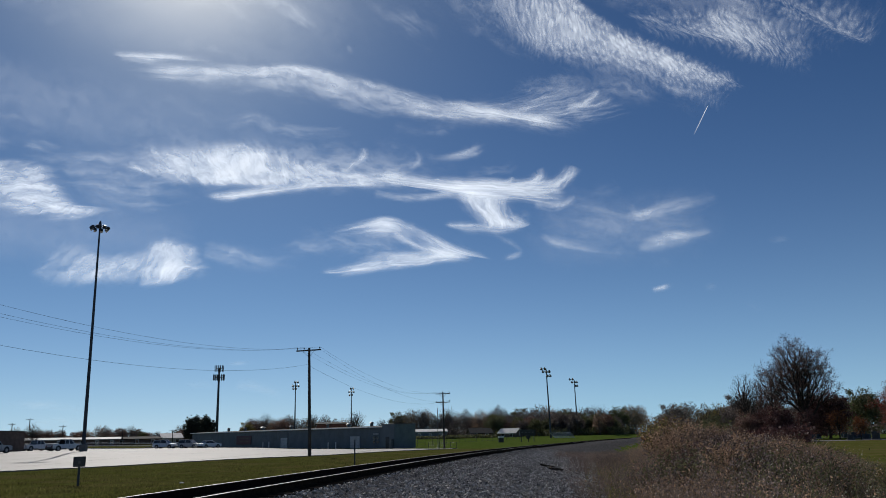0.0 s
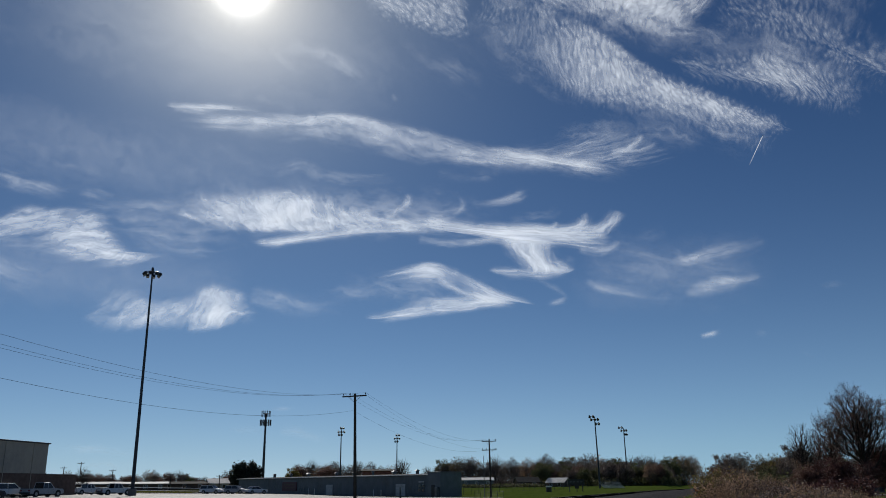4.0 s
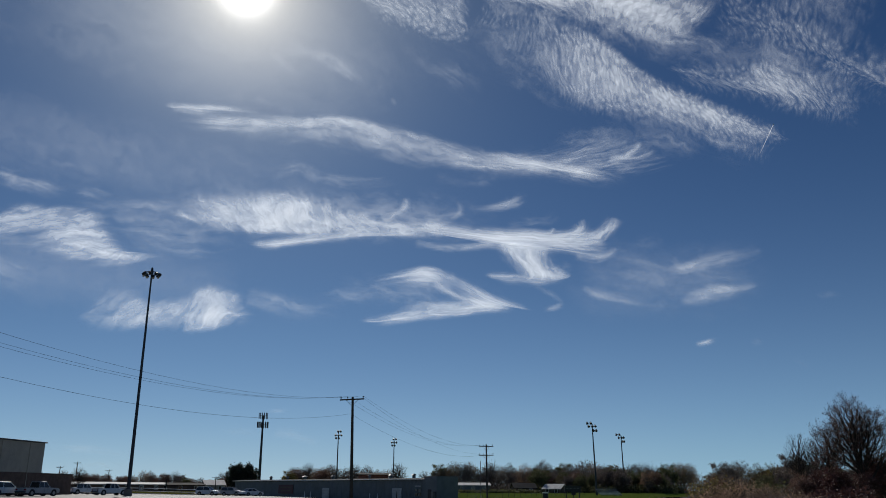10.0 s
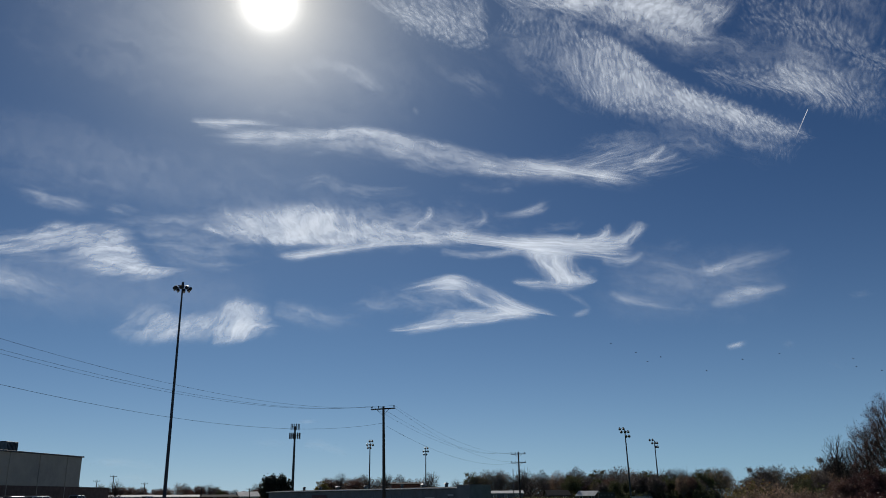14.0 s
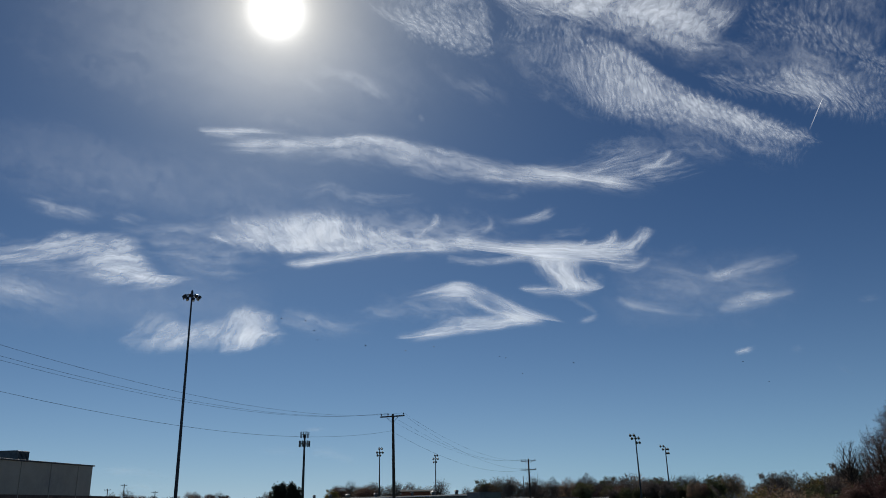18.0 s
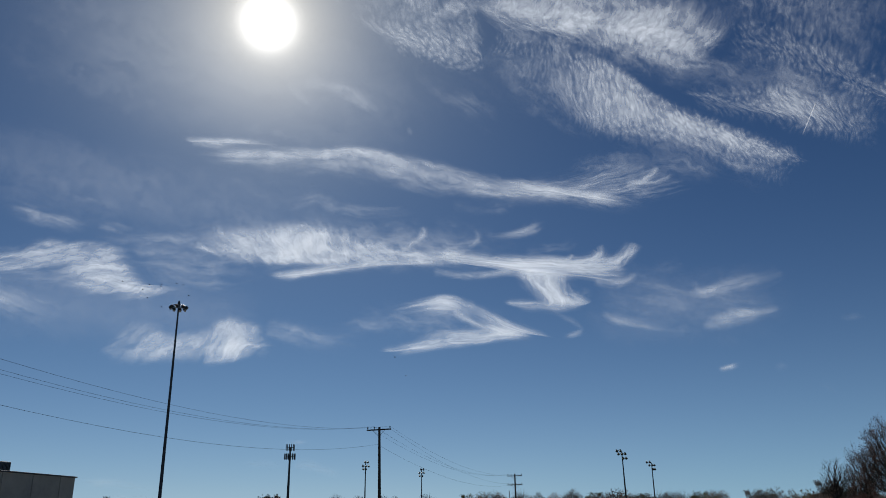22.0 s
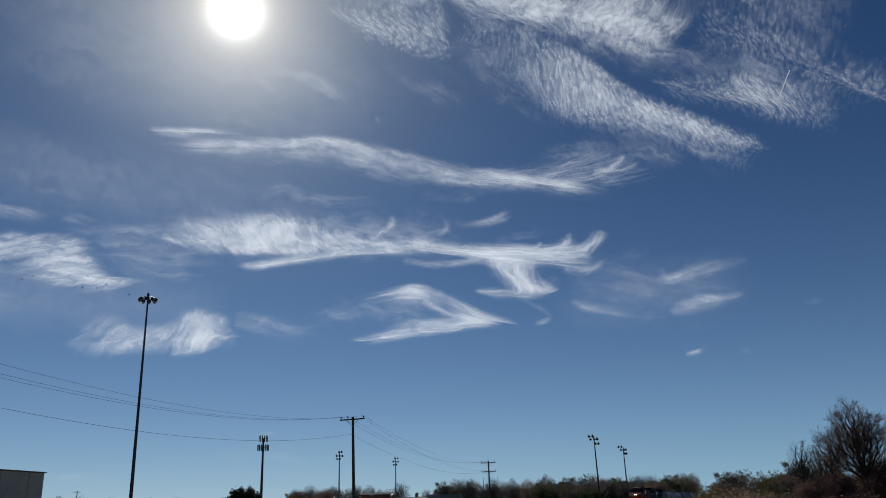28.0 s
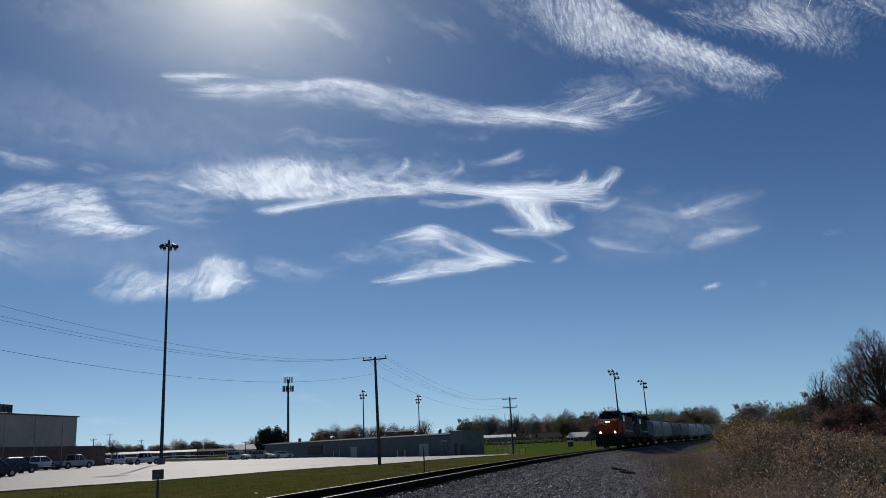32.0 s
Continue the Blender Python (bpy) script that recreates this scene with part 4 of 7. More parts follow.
def lot_xy(u, v):
    y0 = 83.0 + 2.15 * (u + 10.2) if u < -10.2 else 83.0 + 2.8 * (u + 10.2)
    y0 = max(y0, 20.0) + 0.5 * math.sin(u * 0.3)
    y1 = 208.0 if u < -62 else 150.0 - 1.064 * (u + 10.0)
    y1 = max(y1, y0 + 1.0)
    return u, y0 + (y1 - y0) * v ** 1.3


lot = hang("concrete_yard", sheet("concrete_yard", lot_u, lot_v, lot_xy, lambda x, y, u, v: zg(x, y) + 0.05), M_CONCRETE)
tagged(lot, "pale sunlit concrete parking yard with stains", "parking lot", kind="structure")
# seams across the slabs
bm = bmesh.new()
for i in range(12):
    x = -130 + i * 11.0
    pts = [lot_xy(x, v) for v in np.linspace(0.01, 0.97, 16)]
    for (xa, ya), (xb, yb) in zip(pts, pts[1:]):
        q = [bm.verts.new((px + w_, py, zg(px, py) + 0.056)) for px, py, w_ in ((xa, ya, -0.03), (xb, yb, -0.03), (xb, yb, 0.03), (xa, ya, 0.03))]
        bm.faces.new(q)
part("slab_joints", bm, M_TIE, lot, "dark tar joints between slabs")
# a raised kerb along the yard's edge by the hall
bm = bmesh.new()
pts = [lot_xy(x, 0.0) for x in np.arange(-60, 3.0, 1.5)]
for (xa, ya), (xb, yb) in zip(pts, pts[1:]):
    a = math.atan2(yb - ya, xb - xa)
    box(bm, ((xa + xb) / 2, (ya + yb) / 2, zg((xa + xb) / 2, (ya + yb) / 2) + 0.02), (math.hypot(xb - xa, yb - ya) + 0.01, 0.25, 0.1), 0, Matrix.Rotation(a, 4, "Z"))
kerb = part("kerb", bm, M_CONCRETE)
tagged(kerb, "low pale concrete edge along the yard", "kerb", kind="structure")


def stand(az, d, turn=0.0):
    x, y = at(az, d)
    return pose(x, y, zg(x, y), 0, 0, turn)


# high mast with a crown of floodlights
M_LENS = surface("lamp_lens", (0.55, 0.56, 0.58), (0.7, 0.71, 0.72), 5.0, 0.15)
mast = thing("high_mast_light", "tall dark steel mast with a ring of floodlights", "light mast", stand(23.15, 130.0) @ Matrix.Scale(1.035, 4))
bm = bmesh.new()
tube(bm, (0, 0, 0.0), (0, 0, 0.9), 0.55, 0.55, 16)
part("foundation", bm, M_CONCRETE, mast, "round concrete footing")
bm = bmesh.new()
tube(bm, (0, 0, 0.9), (0, 0, 12), 0.26, 0.21, 14)
tube(bm, (0, 0, 12), (0, 0, 23), 0.204, 0.165, 14)
tube(bm, (0, 0, 23), (0, 0, 32.0), 0.158, 0.115, 14)
part("shaft", bm, M_DARK_STEEL, mast)
bm = bmesh.new()
tube(bm, (0, 0, 0.88), (0, 0, 0.98), 0.5, 0.5, 16)
part("base_plate", bm, M_GALV, mast)
bm = bmesh.new()
bmesh.ops.create_circle(bm, segments=24, radius=0.85, matrix=Matrix.Translation((0, 0, 31.9)))
ring = [v.co.copy() for v in bm.verts]
bm.clear()
for i in range(24):
    tube(bm, ring[i], ring[(i + 1) % 24], 0.05, 0.05, 6)
for i in range(6):
    a = i * math.pi / 3
    tube(bm, (0, 0, 31.9), (0.85 * math.cos(a), 0.85 * math.sin(a), 31.9), 0.04, 0.04, 6)
part("ring", bm, M_DARK_STEEL, mast)
bm = bmesh.new()
tube(bm, (0, 0, 31.7), (0, 0, 32.5), 0.2, 0.18, 12)
tube(bm, (0, 0, 32.5), (0, 0, 32.7), 0.18, 0.05, 12)
part("head", bm, M_DARK_STEEL, mast)
for i in range(8):
    a = i * math.pi / 4 + 0.2
    c = Vector((1.15 * math.cos(a), 1.15 * math.sin(a), 31.6))
    r = Matrix.Rotation(a, 4, "Z") @ Matrix.Rotation(0.55, 4, "Y")
    bm = bmesh.new()
    box(bm, c, (0.42, 0.44, 0.5), 0.08, r)
    tube(bm, (0.85 * math.cos(a), 0.85 * math.sin(a), 31.9), c, 0.035, 0.035, 6)
    lamp = part("floodlight", bm, M_DARK_STEEL, mast)
    bm = bmesh.new()
    box(bm, c + r.to_3x3() @ Vector((0.1, 0, -0.26)), (0.36, 0.38, 0.03), 0.01, r)
    part("lens", bm, M_LENS, lamp)


def insulator(bm, x, y, z):
    tube(bm, (x, y, z), (x, y, z + 0.12), 0.02, 0.02, 6)
    tube(bm, (x, y, z + 0.08), (x, y, z + 0.22), 0.07, 0.05, 8)


POLE_LINE = [(-25.0, 17.5), (-12.4, 78.2), (0.2, 139.0)]
POLE_TURN = -11.7


def utility_pole(x, y, arms, tall, lean=0.0):
    p = thing("utility_pole", "weathered wooden utility pole with a timber crossarm", "utility pole", pose(x, y, zg(x, y), 0, lean, POLE_TURN), "poles of the power line")
    bm = bmesh.new()
    tube(bm, (0, 0, -0.1), (0, 0, tall), 0.17, 0.11, 12)
    part("pole", bm, M_POLEWOOD, p)
    for z in arms:
        bm = bmesh.new()
        box(bm, (0, -0.15, z), (2.45, 0.09, 0.12), 0.012)
        arm = part("crossarm", bm, M_POLEWOOD, p)
        bm = bmesh.new()
        for sx in (-1, 1):
            tube(bm, (sx * 0.62, -0.16, z - 0.04), (0, -0.13, z - 0.62), 0.018, 0.018, 6)
        part("brace", bm, M_GALV, arm)
        for dx in (-1.12, -0.45, 1.12):
            bm = bmesh.new()
            insulator(bm, dx, -0.15, z + 0.06)
            part("insulator", bm, M_DARK_STEEL, arm)
    return p


utility_pole(*POLE_LINE[0], (8.95,), 9.3)
utility_pole(*POLE_LINE[1], (9.8,), 10.05, -1.2)
utility_pole(*POLE_LINE[2], (9.0, 7.6), 9.35, -0.6)
# a thin companion pole beside the last one
x, y = at(0.35, 138.0)
p = thing("steel_post", "thin grey steel post beside a utility pole", "post", pose(x, y, zg(x, y)))
bm = bmesh.new()
tube(bm, (0, 0, 0), (0, 0, 6.6), 0.06, 0.05, 8)
part("shaft", bm, M_GALV, p)


def wire(a, b, sag, r=0.0065, label="thin black overhead power wire"):
    pts = []
    for i in range(25):
        f = i / 24
        q = Vector(a).lerp(Vector(b), f)
        q.z -= sag * 4 * f * (1 - f)
        pts.append(q)
    verts, faces = [], []
    for q in pts:
        for i in range(5):
            c_ = i * 1.2566
            verts.append((q.x + r * math.cos(c_), q.y, q.z + r * math.sin(c_)))
    for j in range(len(pts) - 1):
        for i in range(5):
            n0, n1 = j * 5 + i, j * 5 + (i + 1) % 5
            faces.append((n0, n1, n1 + 5, n0 + 5))
    ob = hang("power_wire", raw("power_wire", verts, faces, True), M_WIRE)
    return tagged(ob, label, "wire", "wires of the power line")


def arm_point(i, dx, dz):
    x, y = POLE_LINE[i]
    c, s_ = math.cos(radians(POLE_TURN)), math.sin(radians(POLE_TURN))
    top = (9.15, 10.0, 9.2)[i]
    lean = (0, -1.2, -0.6)[i]
    px = dx + (top + dz) * math.sin(radians(lean))
    return (x + px * c + 0.15 * s_, y + px * s_ - 0.15 * c, zg(x, y) + top + dz)


for dx in (-1.12, -0.45, 1.12):
    wire(arm_point(0, dx, 0.1), arm_point(1, dx, 0.1), 2.0)
    wire(arm_point(1, dx, 0.1), arm_point(2, dx, 0.1), 1.7)
wire(arm_point(0, -0.15, -1.4), arm_point(1, -0.15, -1.55), 2.0, 0.008, "black overhead telephone cable")
wire(arm_point(1, -0.15, -1.55), arm_point(2, -0.15, -1.5), 1.6, 0.008, "black overhead telephone cable")
wire(arm_point(1, 1.12, -0.1), arm_point(2, 1.12, -1.35), 1.7)


# poles beyond the yard
for az, tall in ((27.23, 7.2), (26.28, 8.6), (24.4, 6.4), (20.9, 5.2), (17.86, 4.6)):
    x, y = at(az, 285.0)
    utility_pole(x, y, (tall - 0.4,), tall)


# track-side sign seen from behind, and a plain post
M_SIGNBACK = surface("bare_sign_metal", (0.06, 0.063, 0.07), (0.09, 0.093, 0.1), 4.0, 0.6, spec=0.2)
x, y = at(23.3, 35.0)
sg = thing("trackside_sign", "small square sign on a steel post, seen from behind", "sign", pose(x, y, zg(x, y) - 0.03, 0, 0, 14))
bm = bmesh.new()
box(bm, (0, 0, 0.55), (0.085, 0.07, 1.1), 0.008)
part("post", bm, M_DARK_STEEL, sg)
bm = bmesh.new()
box(bm, (0, -0.035, 0.92), (0.44, 0.012, 0.38), 0.003)
part("plate", bm, M_SIGNBACK, sg)
bm = bmesh.new()
box(bm, (0.0, -0.045, 0.9), (0.07, 0.02, 0.1), 0.004)
part("bracket", bm, M_GALV, sg)
x, y = at(6.0, 47.5)
ps = thing("marker_post", "slim dark steel marker post by the track", "post", pose(x, y, zg(x, y) - 0.03))
bm = bmesh.new()
box(bm, (0, 0, 0.7), (0.075, 0.06, 1.42), 0.008)
part("shaft", bm, M_DARK_STEEL, ps)
bm = bmesh.new()
box(bm, (0, -0.036, 1.33), (0.07, 0.01, 0.12), 0.003)
part("band", bm, M_GALV, ps)


# phone mast
cell = thing("cell_tower", "slim grey phone mast with two tiers of antennas", "cell tower", stand(15.1, 262.0))
bm = bmesh.new()
tube(bm, (0, 0, 0), (0, 0, 22.4), 0.48, 0.26, 12)
part("shaft", bm, M_DARK_STEEL, cell)
for z, r, k_ in ((22.6, 1.3, 12), (19.9, 1.65, 15)):
    bm = bmesh.new()
    tube(bm, (0, 0, z - 0.15), (0, 0, z + 0.15), 0.45, 0.45, 10)
    for i in range(3):
        a0, a1 = i * 2.094, (i + 1) * 2.094
        tube(bm, (0, 0, z), (r * math.cos(a0), r * math.sin(a0), z), 0.06, 0.06, 6)
        tube(bm, (r * math.cos(a0), r * math.sin(a0), z), (r * math.cos(a1), r * math.sin(a1), z), 0.06, 0.06, 6)
    tier = part("platform", bm, M_DARK_STEEL, cell)
    for i in range(k_):
        a = i * 6.283 / k_
        bm = bmesh.new()
        box(bm, (r * math.cos(a), r * math.sin(a), z), (0.15, 0.28, 1.8), 0.03, Matrix.Rotation(a, 4, "Z"))
        part("antenna", bm, M_DARK_STEEL, tier)


# sports-field lights
def field_light(az, d, tall, lean, rows):
    f = thing("field_light", "tall steel sports-field light with paired floodlights", "field light", stand(az, d, az + 8) @ pose(0, 0, 0, 0, lean, 0), "sports-field lights")
    bm = bmesh.new()
    tube(bm, (0, 0, 0), (0, 0, tall), 0.3, 0.14, 10)
    part("shaft", bm, M_DARK_STEEL, f)
    for j, (z, xs) in enumerate(rows):
        bm = bmesh.new()
        box(bm, (sum(xs) / len(xs), 0, tall + z), (max(xs) - min(xs) + 0.5, 0.12, 0.14), 0.01)
        arm = part("crossarm", bm, M_DARK_STEEL, f)
        for x in xs:
            bm = bmesh.new()
            r = Matrix.Rotation(-0.6, 4, "X")
            tube(bm, (x, -0.1, tall + z + 0.1), (x, -0.5, tall + z - 0.2), 0.18, 0.4, 10)
            box(bm, (x, 0.1, tall + z + 0.15), (0.4, 0.45, 0.4), 0.05, r)
            part("floodlight", bm, M_DARK_STEEL, arm)
    return f


field_light(-7.33, 256, 20.6, -1.4, ((0.3, (-1.5, -0.4)), (-0.6, (-1.1, 0.0, 0.9)), (-1.9, (0.2, 1.1))))
field_light(-9.15, 317, 20.4, -1.0, ((0.3, (-1.7, -0.6)), (-0.8, (-0.9, 0.2, 0.9)), (-2.2, (0.4, 1.0))))
field_light(10.03, 295, 20.0, 0.0, ((0.3, (-0.2, 0.7)), (-1.0, (-1.0, 0.0, 1.0)), (-2.0, (-0.8, 0.1))))
field_light(6.24, 340, 20.0, 0.0, ((0.3, (-0.3, 0.7)), (-1.0, (-1.0, 0.0, 0.9)), (-2.2, (-0.8, 0.2))))


# ---- buildings ----
M_WALL_GREY = surface("grey_ribbed_metal", (0.105, 0.125, 0.138), (0.15, 0.172, 0.186), 0.6, 0.6, metal=0.0, bump=0.01, fine=6.0, stain=(0.10, 0.10, 0.095))
M_WALL_TAN = surface("tan_metal_panel", (0.35, 0.31, 0.245), (0.42, 0.375, 0.30), 0.4, 0.55, bump=0.006, fine=5.0, stain=(0.24, 0.22, 0.19))
M_BROWN = surface("brown_masonry", (0.10, 0.065, 0.05), (0.16, 0.105, 0.08), 1.4, 0.85, bump=0.01, fine=9.0)
M_ROOF_SUN = surface("sunlit_pale_roof", (0.42, 0.42, 0.42), (0.55, 0.55, 0.54), 0.8, 0.7, spec=0.1, stain=(0.3, 0.28, 0.26))
M_ROOF_DARK = surface("dark_shingles", (0.045, 0.042, 0.04), (0.085, 0.08, 0.075), 2.0, 0.9, bump=0.01, spec=0.05)
M_WHITE = surface("white_paint", (0.66, 0.66, 0.64), (0.78, 0.78, 0.76), 1.0, 0.5, stain=(0.5, 0.48, 0.44))
M_DOOR = surface("pale_door_paint", (0.42, 0.43, 0.43), (0.52, 0.53, 0.53), 0.9, 0.5, stain=(0.3, 0.3, 0.29))
M_RED = surface("dark_red_paint", (0.07, 0.014, 0.022), (0.11, 0.022, 0.03), 1.5, 0.5)
M_BRICK = surface("red_brick", (0.17, 0.06, 0.045), (0.26, 0.10, 0.07), 1.2, 0.85, bump=0.01, fine=7.0)
M_GLASS = surface("dark_window_glass", (0.012, 0.014, 0.017), (0.02, 0.022, 0.026), 2.0, 0.08, spec=0.8)
M_BLACK = surface("black_paint", (0.012, 0.012, 0.013), (0.025, 0.025, 0.026), 2.0, 0.5)

# long low hall: local x along the front, y to the back
ax, ay = HALL_A
bx, by = HALL_B
hall_len = math.hypot(bx - ax, by - ay)
hall_turn = math.degrees(math.atan2(by - ay, bx - ax))
HZ = -0.47
hall = thing("long_hall", "long low grey metal-clad hall with pale doors", "hall", pose(ax, ay, HZ, 0, 0, hall_turn))
# front faces local +y here (towards the viewer), so the body lies at -y
bm = bmesh.new()
box(bm, (hall_len / 2, -2.8, 1.9), (hall_len, 5.6, 3.8), 0.03)
part("wall", bm, M_WALL_GREY, hall)
bm = bmesh.new()
for i in range(int(hall_len / 0.9)):
    box(bm, (0.5 + i * 0.9, 0.008, 1.9), (0.05, 0.03, 3.7))
ribs = part("wall_ribs", bm, M_WALL_GREY, hall)
bm = bmesh.new()
prism(bm, [(0.45, 3.8), (0.45, 3.98), (-2.8, 4.22), (-5.9, 4.0), (-5.9, 3.8)], -0.3, hall_len + 0.3)
roof = part("roof", bm, M_ROOF_DARK, hall, "dark metal roof with a shallow ridge")
bm = bmesh.new()
box(bm, (hall_len / 2, 0.5, 3.92), (hall_len + 0.6, 0.12, 0.16), 0.02)
part("gutter", bm, M_WHITE, roof, "pale gutter along the eaves")
for x, wdt in ((16.5, 0.9), (31, 0.7), (38, 0.8), (50, 1.0), (58, 0.7), (24.0, 0.6), (9.0, 0.8), (66.0, 0.8)):
    bm = bmesh.new()
    tube(bm, (x, -2.8, 4.1), (x, -2.8, 4.75), wdt * 0.42, wdt * 0.42, 10)
    tube(bm, (x, -2.8, 4.75), (x, -2.8, 5.05), wdt * 0.75, wdt * 0.2, 10)
    part("roof_vent", bm, M_GALV, roof)
for x0, x1 in ((9.2, 12.2), (35.0, 37.6)):
    bm = bmesh.new()
    box(bm, ((x0 + x1) / 2, 0.08, 1.15), (x1 - x0, 0.1, 2.3), 0.015)
    door = part("door", bm, M_DOOR, hall, "pale grey steel door")
    bm = bmesh.new()
    for z in (0.6, 1.2, 1.8):
        box(bm, ((x0 + x1) / 2, 0.135, z), (x1 - x0 - 0.1, 0.012, 0.03))
    part("door_rails", bm, M_WALL_GREY, door)
bm = bmesh.new()
box(bm, (53.5, 0.12, 2.0), (6.6, 0.12, 2.0), 0.02)
board = part("sign_board", bm, M_RED, hall, "dark red sign board with dull lettering bars")
bm = bmesh.new()
box(bm, (53.5, 0.19, 2.4), (5.0, 0.02, 0.3))
box(bm, (53.3, 0.19, 1.7), (4.0, 0.02, 0.22))
part("lettering_bars", bm, M_BROWN, board)
for x in (3.6, 4.7):
    for z in (1.15, 1.95):
        bm = bmesh.new()
        box(bm, (x, 0.05, z), (0.75, 0.1, 0.6), 0.012)
        win = part("window", bm, M_WALL_GREY, hall)
        bm = bmesh.new()
        box(bm, (x, 0.105, z), (0.62, 0.02, 0.48))
        part("pane", bm, M_GLASS, win)
bm = bmesh.new()
box(bm, (4.15, 0.08, 2.65), (1.7, 0.05, 0.25), 0.01)
part("sign_plate", bm, M_DOOR, hall)
# taller end block
bm = bmesh.new()
box(bm, (-1.8, -0.7, 2.15), (3.6, 5.2, 4.3), 0.03)
block = part("end_block", bm, M_WALL_GREY, hall, "slightly taller grey end block")
bm = bmesh.new()
box(bm, (-1.8, -0.7, 4.36), (3.8, 5.4, 0.14), 0.02)
part("parapet_cap", bm, M_GALV, block)
bm = bmesh.new()
box(bm, (-1.6, 1.92, 1.05), (1.0, 0.1, 2.1), 0.012)
part("door", bm, M_BLACK, block)
bm = bmesh.new()
box(bm, (-3.0, 2.2, 0.9), (0.7, 0.55, 1.6), 0.03)
part("meter_cabinet", bm, M_GALV, block)
for x in (15.0, 17.6, 40.0, 42.5):
    px = Vector((ax, ay)) + Vector((math.cos(radians(hall_turn)), math.sin(radians(hall_turn)))) * x
    q = Vector((math.cos(radians(hall_turn + 90)), math.sin(radians(hall_turn + 90)))) * 1.6
    b_ = thing("bollard", "pale steel bollard before the hall", "bollard", pose(px.x + q.x, px.y + q.y, zg(px.x + q.x, px.y + q.y) + 0.02), "bollards at the hall")
    bm = bmesh.new()
    tube(bm, (0, 0, 0), (0, 0, 1.25), 0.1, 0.1, 8)
    tube(bm, (0, 0, 1.25), (0, 0, 1.32), 0.1, 0.03, 8)
    part("post", bm, M_WHITE, b_)

# big warehouse: dark masonry below, tan metal above
wh = thing("warehouse", "large tan metal warehouse over a dark brown masonry base", "warehouse", pose(-70.9, 132.2, 0.4, 0, 0, 176.4))
bm = bmesh.new()
box(bm, (15.0, 30.0, 1.72), (30.0, 60.0, 3.44), 0.02)
part("base_wall", bm, M_BROWN, wh, "dark brown masonry base")
bm = bmesh.new()
box(bm, (15.02, 30.0, 5.75), (29.9, 59.9, 4.62), 0.02)
upper = part("upper_wall", bm, M_WALL_TAN, wh, "tan ribbed metal cladding")
for i in range(7):
    bm = bmesh.new()
    box(bm, (0.04, 4.0 + i * 7.0, 4.0), (0.1, 0.14, 8.0), 0.01)
    part("downpipe", bm, M_WALL_TAN, wh)
bm = bmesh.new()
box(bm, (15.0, 30.0, 8.14), (30.4, 60.4, 0.2), 0.03)
part("roof_edge", bm, M_DARK_STEEL, wh)
bm = bmesh.new()
box(bm, (4.6, 13.7, 9.0), (3.0, 2.9, 1.6), 0.06)
unit = part("rooftop_unit", bm, M_GALV, wh)
bm = bmesh.new()
for i in range(8):
    box(bm, (3.07, 12.6 + i * 0.3, 9.0), (0.05, 0.08, 1.2))
part("louvre", bm, M_DARK_STEEL, unit)
bm = bmesh.new()
box(bm, (9.0, -4.5, 1.65), (18.0, 9.0, 3.3), 0.02)
wing = part("low_wing", bm, M_BROWN, wh, "low brown wing at the end of the warehouse")
bm = bmesh.new()
box(bm, (9.0, -4.5, 3.36), (18.3, 9.3, 0.14), 0.02)
part("roof_edge", bm, M_DARK_STEEL, wing)


def house(az, d, w_, dep, tall, ridge, wall, roof_mat, turn, label, windows=2):
    h = thing("house", label, "house", stand(az, d, turn), "far houses")
    bm = bmesh.new()
    box(bm, (0, 0, tall / 2 - 0.2), (w_, dep, tall + 0.4), 0.02)
    part("wall", bm, wall, h)
    bm = bmesh.new()
    prism(bm, [(-dep / 2 - 0.4, tall - 0.1), (0, tall + ridge), (dep / 2 + 0.4, tall - 0.1), (dep / 2 + 0.4, tall + 0.08), (0, tall + ridge + 0.2), (-dep / 2 - 0.4, tall + 0.08)], -w_ / 2 - 0.4, w_ / 2 + 0.4)
    part("roof", bm, roof_mat, h)
    for sx in (-1, 1):
        bm = bmesh.new()
        v = [bm.verts.new((sx * w_ * 0.5, -dep / 2, tall)), bm.verts.new((sx * w_ * 0.5, dep / 2, tall)), bm.verts.new((sx * w_ * 0.5, 0, tall + ridge))]
        f = bm.faces.new(v)
        ext = bmesh.ops.extrude_face_region(bm, geom=[f])["geom"]
        bmesh.ops.translate(bm, verts=[g for g in ext if isinstance(g, bmesh.types.BMVert)], vec=(-sx * 0.2, 0, 0))
        part("gable", bm, wall, h)
    for i in range(windows):
        x = (i + 0.5) / windows * w_ - w_ / 2
        bm = bmesh.new()
        box(bm, (x, -dep / 2 - 0.03, tall * 0.52), (1.2, 0.1, 1.3), 0.01)
        win = part("window", bm, M_WHITE, h)
        bm = bmesh.new()
        box(bm, (x, -dep / 2 - 0.09, tall * 0.52), (1.0, 0.02, 1.1))
        part("pane", bm, M_GLASS, win)
    return h


